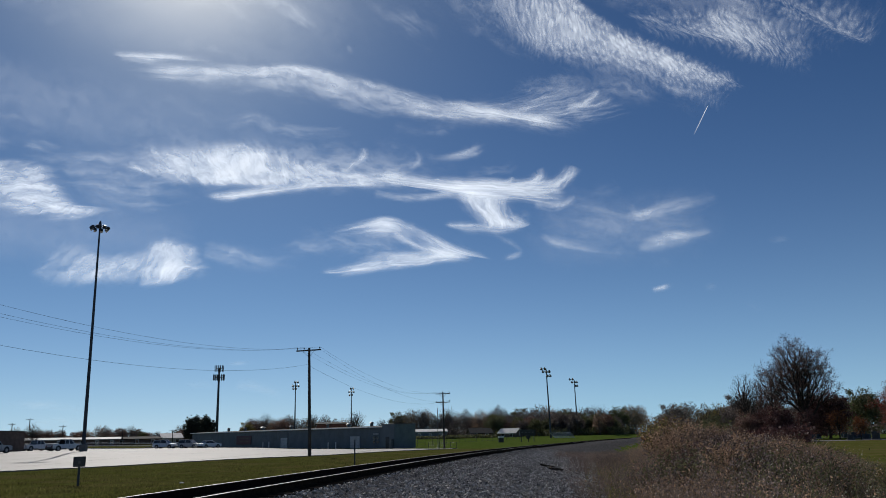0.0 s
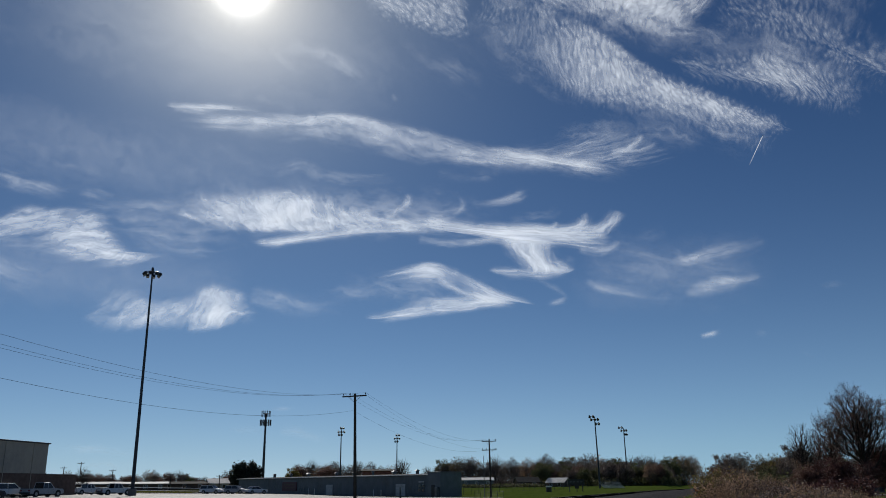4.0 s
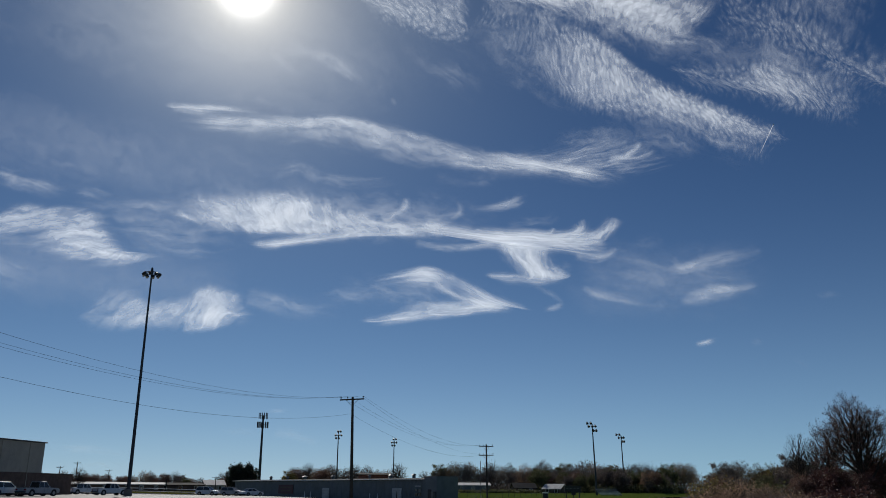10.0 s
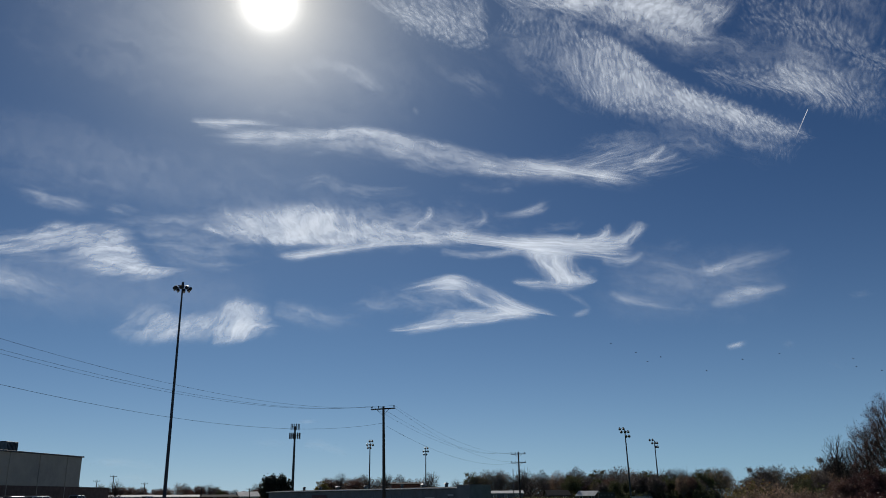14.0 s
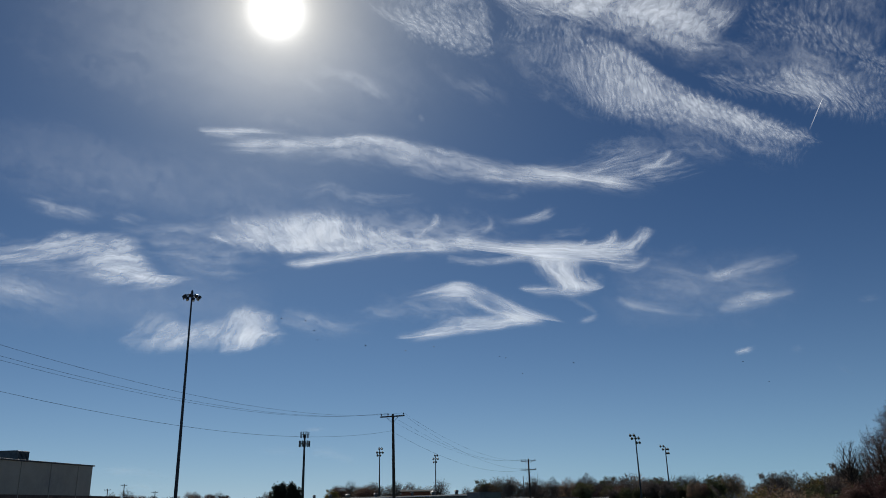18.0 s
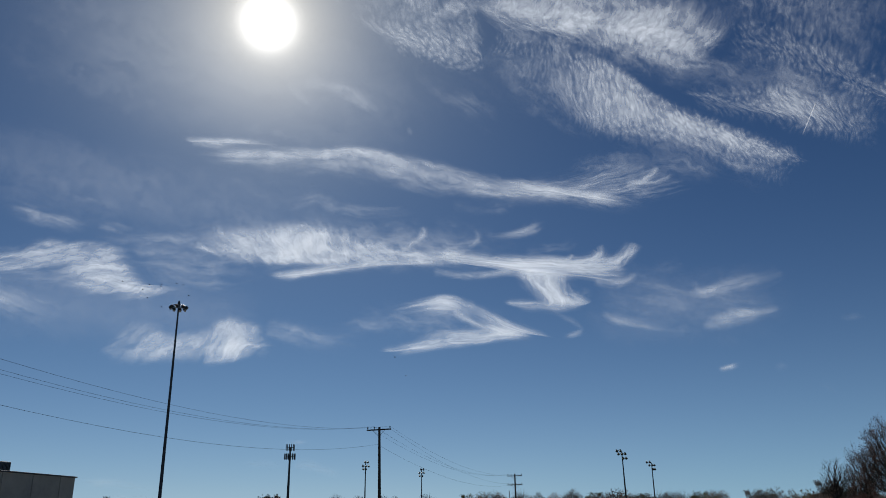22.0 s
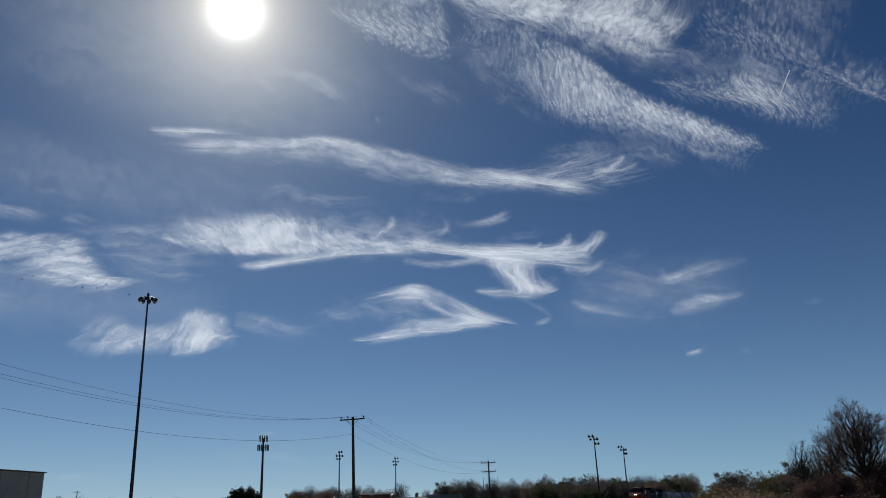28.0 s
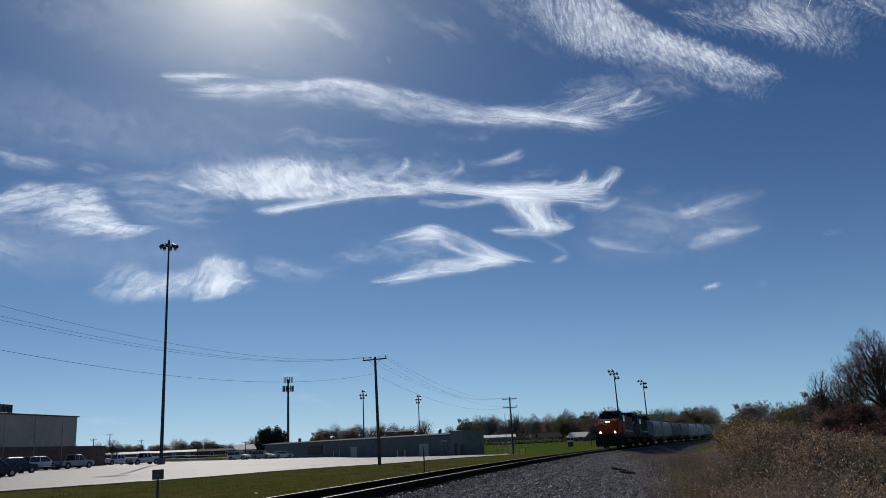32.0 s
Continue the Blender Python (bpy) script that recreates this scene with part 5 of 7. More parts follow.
house(0.9, 310, 12, 8, 2.3, 0.8, M_WALL_GREY, M_ROOF_SUN, 4, "long grey low shed with a pale roof beyond the field", 3)
house(-2.5, 296, 7.5, 6, 1.5, 1.6, M_BROWN, M_ROOF_DARK, 12, "brown house with a dark roof among trees", 2)
house(-4.6, 294, 6.5, 5.5, 1.3, 1.5, M_BROWN, M_ROOF_SUN, -30, "small brown house with a pale pitched roof", 2)
house(18.0, 300, 6.5, 7, 1.9, 1.5, M_WALL_TAN, M_ROOF_SUN, 30, "house with a sunlit pale roof behind the yard", 2)
house(20.4, 300, 20, 9, 1.8, 0.6, M_BROWN, M_ROOF_DARK, 14, "long brown shed with a dark roof", 4)
house(23.2, 292, 22, 10, 1.9, 0.5, M_BROWN, M_ROOF_SUN, 20, "long dark shed with a pale roof", 5)
house(26.6, 270, 26, 10, 2.0, 0.5, M_BROWN, M_ROOF_SUN, 24, "long brown shed with a pale roof", 4)
house(7.6, 240, 8, 8, 5.3, 0.3, M_BRICK, M_ROOF_DARK, 10, "taller red brick building behind the hall", 3)

# scoreboard on two posts
sb = thing("scoreboard", "dark scoreboard on two posts at the edge of the sports field", "scoreboard", stand(-5.75, 190.0, 6) @ Matrix.Scale(0.85, 4))
bm = bmesh.new()
box(bm, (0, 0, 2.35), (4.2, 0.4, 1.5), 0.03)
board = part("board", bm, M_BLACK, sb)
bm = bmesh.new()
for x in (-1.4, -0.5, 0.5, 1.4):
    box(bm, (x, -0.21, 2.45), (0.5, 0.02, 0.22))
part("score_bars", bm, M_GALV, board)
for x in (-1.7, 1.7):
    bm = bmesh.new()
    box(bm, (x, 0, 0.85), (0.2, 0.2, 1.75), 0.01)
    part("post", bm, M_DARK_STEEL, sb)
bx_ = thing("control_box", "small dark box on a post below the scoreboard", "box", stand(-5.8, 188.0))
bm = bmesh.new()
box(bm, (0, 0, 1.05), (0.9, 0.5, 0.75), 0.03)
box(bm, (0, 0, 0.35), (0.15, 0.15, 0.7))
part("box", bm, M_BLACK, bx_)
x, y = at(-3.95, 190.0)
bn_ = thing("field_bin", "white-topped dark barrel on the sports field", "barrel", pose(x, y, zg(x, y)))
bm = bmesh.new()
tube(bm, (0, 0, 0.0), (0, 0, 1.05), 0.62, 0.62, 12)
part("drum", bm, M_BLACK, bn_)
bm = bmesh.new()
tube(bm, (0, 0, 1.05), (0, 0, 1.35), 0.66, 0.6, 12)
part("lid", bm, M_WHITE, bn_)

# bleachers
bl = thing("bleachers", "aluminium spectator bleachers with a railing", "bleachers", stand(-8.25, 240.0, 24) @ Matrix.Scale(0.75, 4))
for i in range(5):
    bm = bmesh.new()
    box(bm, (0, i * 0.75, 0.45 + i * 0.42), (9.0, 0.34, 0.16))
    part("bench", bm, M_WHITE, bl)
    bm = bmesh.new()
    box(bm, (0, i * 0.75 - 0.35, 0.2 + i * 0.42), (9.0, 0.4, 0.05))
    part("footboard", bm, M_GALV, bl)
for x in (-4.4, -1.5, 1.5, 4.4):
    bm = bmesh.new()
    tube(bm, (x, 3.4, 0), (x, 3.4, 3.3), 0.05, 0.05, 6)
    tube(bm, (x, -0.3, 0), (x, 3.4, 2.1), 0.05, 0.05, 6)
    part("frame", bm, M_GALV, bl)
bm = bmesh.new()
for z in (2.6, 3.2):
    tube(bm, (-4.5, 3.4, z), (4.5, 3.4, z), 0.04, 0.04, 6)
part("railing", bm, M_GALV, bl)


def fence(az0, d0, az1, d1, tall, n, label, wire=0.012, coat=None):
    """A chain-link fence: posts and rails, the mesh as thin wires."""
    (x0, y0), (x1, y1) = at(az0, d0), at(az1, d1)
    f = thing("fence", label, "fence")
    for i in range(n + 1):
        u = i / n
        x, y = x0 + (x1 - x0) * u, y0 + (y1 - y0) * u
        bm = bmesh.new()
        tube(bm, (x, y, zg(x, y) - 0.05), (x, y, zg(x, y) + tall), 0.035, 0.035, 6)
        part("post", bm, M_DARK_STEEL, f)
    for z in (tall - 0.05, tall * 0.5, 0.12):
        bm = bmesh.new()
        for i in range(n):
            xa, ya = x0 + (x1 - x0) * i / n, y0 + (y1 - y0) * i / n
            xb, yb = x0 + (x1 - x0) * (i + 1) / n, y0 + (y1 - y0) * (i + 1) / n
            tube(bm, (xa, ya, zg(xa, ya) + z), (xb, yb, zg(xb, yb) + z), wire, wire, 5)
        part("rail", bm, coat or M_DARK_STEEL, f)
    return f


fence(2.3, 172, -6.5, 262, 1.5, 24, "low chain-link fence along the sports field")
fence(26.5, 178, 16.8, 214, 1.3, 22, "low pale steel rail fence behind the parked vehicles", 0.06, M_WHITE)
fence(1.0, 146, -0.9, 140, 1.1, 5, "short wire fence beside the hall", 0.006)


# ---- trees, shrubs, weeds ----
M_BARK = surface("grey_brown_bark", (0.038, 0.031, 0.028), (0.085, 0.068, 0.059), 3.0, 0.9, bump=0.02, fine=12.0, spec=0.1)
# bark of the far tree line: distance haze is put into its lighter colour
M_BARK_HAZED = surface("haze_lightened_bark", (0.10, 0.085, 0.078), (0.19, 0.165, 0.15), 3.0, 0.9, fine=12.0, spec=0.1)
L_RUST = leafy("rust_leaves", (0.056, 0.034, 0.031), (0.096, 0.06, 0.052))
L_DARKRED = leafy("dark_red_leaves", (0.046, 0.021, 0.02), (0.08, 0.04, 0.034), 0.2)
L_RED = leafy("scarlet_leaves", (0.1, 0.02, 0.016), (0.15, 0.04, 0.028))
L_OLIVE = leafy("olive_leaves", (0.07, 0.058, 0.032), (0.12, 0.092, 0.05))
L_YELLOW = leafy("yellow_green_leaves", (0.085, 0.075, 0.022), (0.16, 0.12, 0.04))
L_GREEN = leafy("dull_green_leaves", (0.045, 0.05, 0.024), (0.095, 0.092, 0.042), 0.3)
L_ORANGE = leafy("orange_leaves", (0.11, 0.038, 0.014), (0.16, 0.06, 0.022))
L_BROWN = leafy("brown_leaves", (0.145, 0.09, 0.058), (0.24, 0.156, 0.1))
L_GREY = leafy("withered_grey_brown_leaves", (0.062, 0.05, 0.045), (0.12, 0.096, 0.082), 0.25)
L_UMBER = leafy("withered_umber_leaves", (0.075, 0.043, 0.034), (0.135, 0.08, 0.062), 0.25)
L_DUSK = leafy("dusky_dead_grass", (0.058, 0.043, 0.038), (0.105, 0.08, 0.07), 0.3)
L_MAUVE = leafy("mauve_brown_leaves", (0.11, 0.082, 0.078), (0.21, 0.16, 0.148), 0.3)
L_DARK = leafy("dark_evergreen_leaves", (0.012, 0.016, 0.011), (0.03, 0.032, 0.02), 0.1)
L_STRAW = leafy("straw_stalks", (0.09, 0.068, 0.05), (0.19, 0.15, 0.11), 0.2)
# pale pieces serve as seed heads and as sun glints put into colour
L_PALE = leafy("seed_heads_and_glints", (0.26, 0.235, 0.2), (0.5, 0.45, 0.4), 0.5)


def tubes_mesh(name, segs):
    """Round bars from a list of (start, end, radius, radius, sides)."""
    verts, faces = [], []
    for a, b, r0, r1, k_ in segs:
        d = (b - a).normalized()
        u = d.orthogonal().normalized()
        v = d.cross(u)
        n0 = len(verts)
        for p, r in ((a, r0), (b, r1)):
            for i in range(k_):
                t = 6.2832 * i / k_
                verts.append(p + (u * math.cos(t) + v * math.sin(t)) * r)
        for i in range(k_):
            j = (i + 1) % k_
            faces.append((n0 + i, n0 + j, n0 + k_ + j, n0 + k_ + i))
    return raw(name, verts, faces, True)


def leaves_mesh(name, spots, size, rnd, squash=0.6):
    """Small folded leaves at the given points."""
    verts, faces = [], []
    for p in spots:
        s_ = size * rnd.uniform(0.6, 1.35)
        u = Vector((rnd.gauss(0, 1), rnd.gauss(0, 1), rnd.gauss(0, 1))).normalized()
        v = u.orthogonal().normalized()
        v.rotate(Matrix.Rotation(rnd.uniform(0, 6.28), 3, u))
        w_ = u.cross(v)
        n0 = len(verts)
        verts += [p - u * s_ * 0.5, p + v * s_ * squash * 0.5 + w_ * s_ * 0.12, p + u * s_ * 0.5, p - v * s_ * squash * 0.5 + w_ * s_ * 0.12]
        faces += [(n0, n0 + 1, n0 + 2, n0 + 3)]
    return raw(name, verts, faces)


def grow_tree(seed, tall, stem=0.3, trunk_r=0.03, forks=3, levels=4, angle=0.6, upward=0.25, side=2, leaves=900, leaf=0.3, stems=1, shrink=0.72, scatter=0.5):
    """Wood and crown of one tree: a tapered trunk with limbs, forking twigs and loose leaves on the outer twigs."""
    rnd = random.Random(seed)
    segs, tips = [], []

    def branch(p, d, length, r, level):
        n = 3
        r1 = r * 0.62
        for i in range(n):
            d = (d + Vector((rnd.gauss(0, 0.13), rnd.gauss(0, 0.13), rnd.gauss(0, 0.08) + upward * 0.12))).normalized()
            q = p + d * length / n
            ra, rb = r + (r1 - r) * i / n, r + (r1 - r) * (i + 1) / n
            segs.append((p, q, ra, rb, 7 if level == 0 else 4 if level < 3 else 3))
            if level >= 1 or i >= 1:
                if level < levels:
                    for _ in range(side if i < n - 1 else 0):
                        if rnd.random() < 0.62:
                            fork(q, d, length * shrink * rnd.uniform(0.55, 0.9), rb * 0.6, level + 1, angle * 1.25)
            if level >= levels - 1:
                tips.append(q.copy())
            p = q
        if level < levels:
            for _ in range(forks):
                fork(p, d, length * shrink * rnd.uniform(0.8, 1.15), r1 * 0.8, level + 1, angle)

    def fork(p, d, length, r, level, spread):
        o = d.orthogonal().normalized()
        o.rotate(Matrix.Rotation(rnd.uniform(0, 6.28), 3, d))
        e = (d + o * math.tan(spread * rnd.uniform(0.5, 1.15)) + Vector((0, 0, upward))).normalized()
        branch(p, e, length, r, level)

    for k_ in range(stems):
        lean = Vector((rnd.gauss(0, 0.05), rnd.gauss(0, 0.05), 1)) if stems == 1 else Vector((rnd.gauss(0, 0.45), rnd.gauss(0, 0.45), 1))
        branch(Vector((rnd.gauss(0, 0.12) * (stems > 1), rnd.gauss(0, 0.12) * (stems > 1), -0.15)), lean.normalized(), tall * stem, tall * trunk_r, 0)
    top = max(b.z for _, b, *_ in segs)
    f = tall / top
    segs = [(a * f, b * f, r0, r1, k_) for a, b, r0, r1, k_ in segs]
    tips = [p * f for p in tips]
    spots = []
    for _ in range(leaves):
        p = rnd.choice(tips)
        spots.append(p + Vector((rnd.gauss(0, scatter), rnd.gauss(0, scatter), rnd.gauss(0, scatter * 0.8))))
    spots = [p for p in spots if p.z > tall * 0.08]
    return tubes_mesh("trunk", segs), (leaves_mesh("crown", spots, leaf, rnd) if leaves else None)


def crown_tree(seed, tall, bole, wide, n, leaves=0, leaf=0.2, trunk=0.3, squat=1.0, scatter=0.25, lumps=0.35, vase=0.0, twig=0.012, direct=0.42, stem=0.42):
    """A tree whose limbs reach points spread through a lumpy egg-shaped crown. bole: height of the clear trunk; wide: the crown's half width; vase: how far it narrows to its foot."""
    g = np.random.default_rng(seed)
    mid, half = (tall + bole) / 2, (tall - bole) / 2
    pts = []
    while len(pts) < n:
        d = g.normal(0, 1, 3)
        d /= np.linalg.norm(d)
        r = g.random() ** 0.42
        lump = 0.82 + lumps * noise.noise(Vector((d[0] * 1.9 + seed, d[1] * 1.9, d[2] * 1.9)))
        taper = 1.0 - vase * max(0.0, -d[2] * r)
        pts.append((d[0] * r * wide * lump * taper, d[1] * r * wide * lump * taper, mid + d[2] * r * half * (lump + 0.15) * squat))
    pts = np.array(pts)
    top = pts[:, 2].max()
    pts[:, 2] = bole + (pts[:, 2] - bole) * (tall - bole) / (top - bole)
    pts[:, 2] = np.maximum(pts[:, 2], bole * 0.55)
    k_ = 9
    zs = np.linspace(-0.15, bole + (tall - bole) * stem, k_)
    wob = np.cumsum(g.normal(0, 0.012 * tall, (k_, 2)), axis=0) * 0.35
    nodes = np.zeros((k_ + n, 3))
    nodes[:k_, 0], nodes[:k_, 1], nodes[:k_, 2] = wob[:, 0], wob[:, 1], zs
    parent = np.full(k_ + n, -1)
    parent[1:k_] = np.arange(k_ - 1)
    path = np.zeros(k_ + n)
    path[:k_] = zs - zs[0]
    order = np.argsort(np.hypot(np.hypot(pts[:, 0], pts[:, 1]), 0.35 * np.abs(pts[:, 2] - mid)))
    m = k_
    for idx in order:
        p = pts[idx]
        gap = nodes[:m] - p
        dist = np.sqrt((gap ** 2).sum(1))
        cost = dist + direct * path[:m] + 0.9 * np.maximum(0.0, gap[:, 2])
        cost[:2] += 50
        j = int(cost.argmin())
        nodes[m], parent[m], path[m] = p, j, path[j] + dist[j]
        m += 1
    load = np.ones(m)
    for i in range(m - 1, 0, -1):
        if i >= k_:
            load[parent[i]] += load[i]
    for i in range(k_ - 1, 0, -1):
        load[parent[i]] += load[i]
    rad = np.minimum(trunk, twig * load ** 0.52)
    rad[:k_] = trunk * np.linspace(1.25, 0.5, k_)
    segs = []
    for i in range(1, m):
        a, b = Vector(nodes[parent[i]]), Vector(nodes[i])
        if (b - a).length < 1e-4:
            continue
        sides = 8 if i < k_ else 4 if rad[i] > 0.04 else 3
        ra = rad[i] * 1.2 if i >= k_ else rad[parent[i]]
        if i >= k_ and (b - a).length > 0.9:
            c = (a + b) / 2 + Vector(g.normal(0, 0.06, 3)) * (b - a).length + Vector((0, 0, 0.05 * (b - a).length))
            segs += [(a, c, ra, rad[i] * 1.08, sides), (c, b, rad[i] * 1.08, rad[i], sides)]
        else:
            segs.append((a, b, ra, rad[i], sides))
    # thin end twigs
    ends = np.where(load < 2)[0]
    for i in ends:
        if i < k_:
            continue
        a = Vector(nodes[i])
        out = (a - Vector((0, 0, mid * 0.7))).normalized()
        for _ in range(2):
            segs.append((a, a + (out + Vector(g.normal(0, 0.6, 3))).normalized() * tall * g.uniform(0.03, 0.06), rad[i] * 0.8, rad[i] * 0.3, 3))
    rnd_ = random.Random(seed)
    spots = []
    if leaves:
        outer = np.where(load < 6)[0]
        outer = outer[outer >= k_]
        pick = g.choice(outer, leaves)
        spots = [Vector(nodes[i] + g.normal(0, scatter, 3)) for i in pick]
        spots = [p for p in spots if p.z > 0.1]
    return tubes_mesh("trunk", segs), (leaves_mesh("crown", spots, leaf, rnd_) if leaves else None)


COATS = {}


def plant(meshes, leaf_mat, az, d, label, name="tree", turn=0.0, size=1.0, group="", sink=0.0, bark=None):
    x, y = at(az, d)
    t = thing(name, label, name.replace("_", " "), pose(x, y, zg(x, y) - sink, 0, 0, turn) @ Matrix.Scale(size, 4), group)
    wood = meshes[0]
    bark = bark or M_BARK
    if wood.materials and wood.materials[0] != bark:
        key = (wood.name, bark.name)
        if key not in COATS:
            COATS[key] = wood.copy()
            COATS[key].materials.clear()
        wood = COATS[key]
    hang("trunk" if name == "tree" else "wood", wood, bark, t)
    if meshes[1] is not None:
        me = meshes[1]
        if me.materials and me.materials[0] != leaf_mat:
            key = (me.name, leaf_mat.name)
            if key not in COATS:
                COATS[key] = me.copy()
                COATS[key].materials.clear()
            me = COATS[key]
        hang("crown" if name == "tree" else "foliage", me, leaf_mat, t)
    return t


# the big tree on the lawn and its neighbours
plant(crown_tree(4, 15.6, 3.8, 5.6, 2100, 17000, 0.16, 0.5, scatter=0.24, lumps=0.6, vase=0.12, twig=0.016, direct=0.56, stem=0.5), L_RUST, -23.35, 135, "large spreading tree with thin rust-brown leaves")
plant(crown_tree(14, 11.2, 2.6, 3.2, 900, 5500, 0.16, 0.24, scatter=0.26, lumps=0.5, twig=0.015), L_RUST, -21.7, 139, "smaller tree with thin rust-brown leaves beside a larger one")
VASE = crown_tree(5, 10.8, 1.2, 3.2, 1300, 160, 0.15, 0.18, vase=0.75, lumps=0.15, twig=0.012)
plant(VASE, L_GREY, -20.0, 150, "bare vase-shaped tree with upright twigs")
plant(VASE, L_GREY, -20.9, 158, "bare vase-shaped tree with upright twigs", turn=140, size=0.95)
DENSE = crown_tree(8, 8.0, 0.6, 4.4, 420, 7500, 0.32, 0.22, scatter=0.4)
ROUND = crown_tree(21, 7.0, 0.5, 4.1, 360, 6500, 0.32, 0.2, scatter=0.45, lumps=0.25)
DOME = crown_tree(22, 7.6, 0.3, 5.0, 420, 15000, 0.42, 0.3, scatter=0.4, lumps=0.12)
SMALL = crown_tree(31, 4.6, 0.9, 1.9, 220, 1900, 0.19, 0.11, scatter=0.28)
THIN = crown_tree(41, 9.0, 1.0, 3.4, 620, 3000, 0.22, 0.18, scatter=0.22, twig=0.016)
BARE = crown_tree(51, 9.0, 1.4, 3.6, 900, 0, 0.2, 0.19, twig=0.018)
FULL = crown_tree(61, 8.5, 0.5, 3.9, 420, 7000, 0.34, 0.2, scatter=0.32, lumps=0.5)
plant(DENSE, L_DARKRED, -24.75, 138, "broad dark red tree on the lawn", size=0.92)
plant(DENSE, L_DARKRED, -24.0, 146, "broad dark red tree on the lawn", turn=100, size=0.8)
plant(FULL, L_GREEN, -26.7, 172, "grey-green autumn tree at the far lawn", size=0.98)
plant(FULL, L_GREY, -25.7, 195, "grey-green autumn tree at the far lawn", turn=80, size=0.9)
plant(crown_tree(23, 8.2, 0.9, 3.9, 700, 9500, 0.15, 0.22, scatter=0.3, lumps=0.5, twig=0.014), L_RED, -29.0, 112, "scarlet autumn tree by the lawn", turn=40, size=0.92)
plant(SMALL, L_ORANGE, -25.3, 128, "small orange autumn tree on the lawn", size=0.85)
plant(SMALL, L_ORANGE, -26.5, 122, "small orange autumn tree on the lawn", turn=120, size=0.62)
plant(THIN, L_OLIVE, -17.4, 150, "olive-yellow tree above the thicket", turn=70, size=0.78)
plant(THIN, L_YELLOW, -18.2, 152, "olive-yellow tree above the thicket", turn=20, size=0.76)
plant(FULL, L_GREY, -19.0, 140, "dull brown tree in the thicket", turn=130, size=0.62)
plant(FULL, L_GREEN, -17.9, 138, "dull green tree in the thicket", turn=230, size=0.55)
plant(FULL, L_DARKRED, -21.9, 112, "low dark red tree below a larger one", turn=30, size=0.52)
plant(DENSE, L_DARKRED, -20.9, 118, "low dark red tree below a larger one", turn=210, size=0.55)
plant(DENSE, L_UMBER, -20.0, 116, "low red-brown tree below a bare one", turn=10, size=0.5)
plant(SMALL, L_DARKRED, -23.6, 128, "small red-brown tree on the lawn", turn=60, size=0.9)
plant(DOME, L_DARK, 16.2, 236, "dense dark rounded tree behind the hall", size=1.02)
plant(BARE, None, 26.1, 232, "bare leafless tree behind the parked vehicles", size=0.72)

# the long far tree line, kept clear of the railway
rnd = random.Random(77)
KINDS = [(THIN, L_BROWN, "thin brown autumn tree in the far tree line"), (BARE, None, "bare tree in the far tree line"), (THIN, L_OLIVE, "thin olive autumn tree in the far tree line"),
         (FULL, L_GREEN, "dull green tree in the far tree line"), (FULL, L_GREY, "full grey-brown tree in the far tree line"), (ROUND, L_UMBER, "red-brown tree in the far tree line"), (THIN, L_GREY, "thin grey-brown tree in the far tree line")]


def clear_of_line(az, d, room=9.0):
    x, y = at(az, d)
    return abs(float(side_of_line(x, y))) > room


def tree_row(az0, az1, n, d0, d1, s0, s1, weights):
    for i in range(n):
        az = az0 + (az1 - az0) * (i + rnd.random()) / n
        d = rnd.uniform(d0, d1)
        if not clear_of_line(az, d):
            continue
        m, lm, lab = rnd.choices(KINDS, weights)[0]
        plant(m, lm, az, d, lab, turn=rnd.uniform(0, 360), size=rnd.uniform(s0, s1), group="far tree line", bark=M_BARK_HAZED)


tree_row(3.5, -15.0, 70, 330, 390, 1.0, 1.42, (4, 8, 2, 1, 2, 1, 6))
tree_row(-3.4, -14.5, 40, 300, 325, 0.65, 1.0, (2, 3, 2, 7, 5, 2, 2))
tree_row(12.8, 6.2, 20, 330, 390, 0.85, 1.25, (3, 9, 2, 0, 1, 2, 3))
plant(BARE, None, 5.9, 335, "bare tree in the far tree line", turn=40, size=1.25, group="far tree line", bark=M_BARK_HAZED)
plant(BARE, None, 4.2, 350, "bare tree in the far tree line", turn=140, size=0.95, group="far tree line", bark=M_BARK_HAZED)
tree_row(32.0, 16.5, 52, 330, 400, 0.48, 0.8, (2, 1, 1, 1, 2, 9, 3))
tree_row(-15.0, -34.0, 40, 215, 300, 0.85, 1.2, (3, 3, 3, 4, 4, 1, 3))
tree_row(-14.0, -22.5, 26, 150, 205, 0.55, 0.78, (3, 4, 3, 1, 3, 2, 4))
plant(ROUND, L_UMBER, 11.0, 320, "red-brown tree behind the hall", turn=60, size=1.05)
plant(FULL, L_YELLOW, 13.2, 310, "yellowing tree behind the hall", turn=60, size=0.8)

# shrubs of the thicket beside the line
BUSH_A = grow_tree(71, 2.2, 0.3, 0.012, 3, 3, 0.6, 0.3, 2, 2600, 0.085, stems=7, shrink=0.8, scatter=0.14)
BUSH_B = grow_tree(72, 2.0, 0.32, 0.01, 3, 3, 0.5, 0.5, 2, 700, 0.07, stems=8, shrink=0.8, scatter=0.12)
BUSH_C = grow_tree(73, 1.5, 0.3, 0.012, 3, 3, 0.8, 0.1, 2, 1300, 0.08, stems=7, shrink=0.8, scatter=0.14)
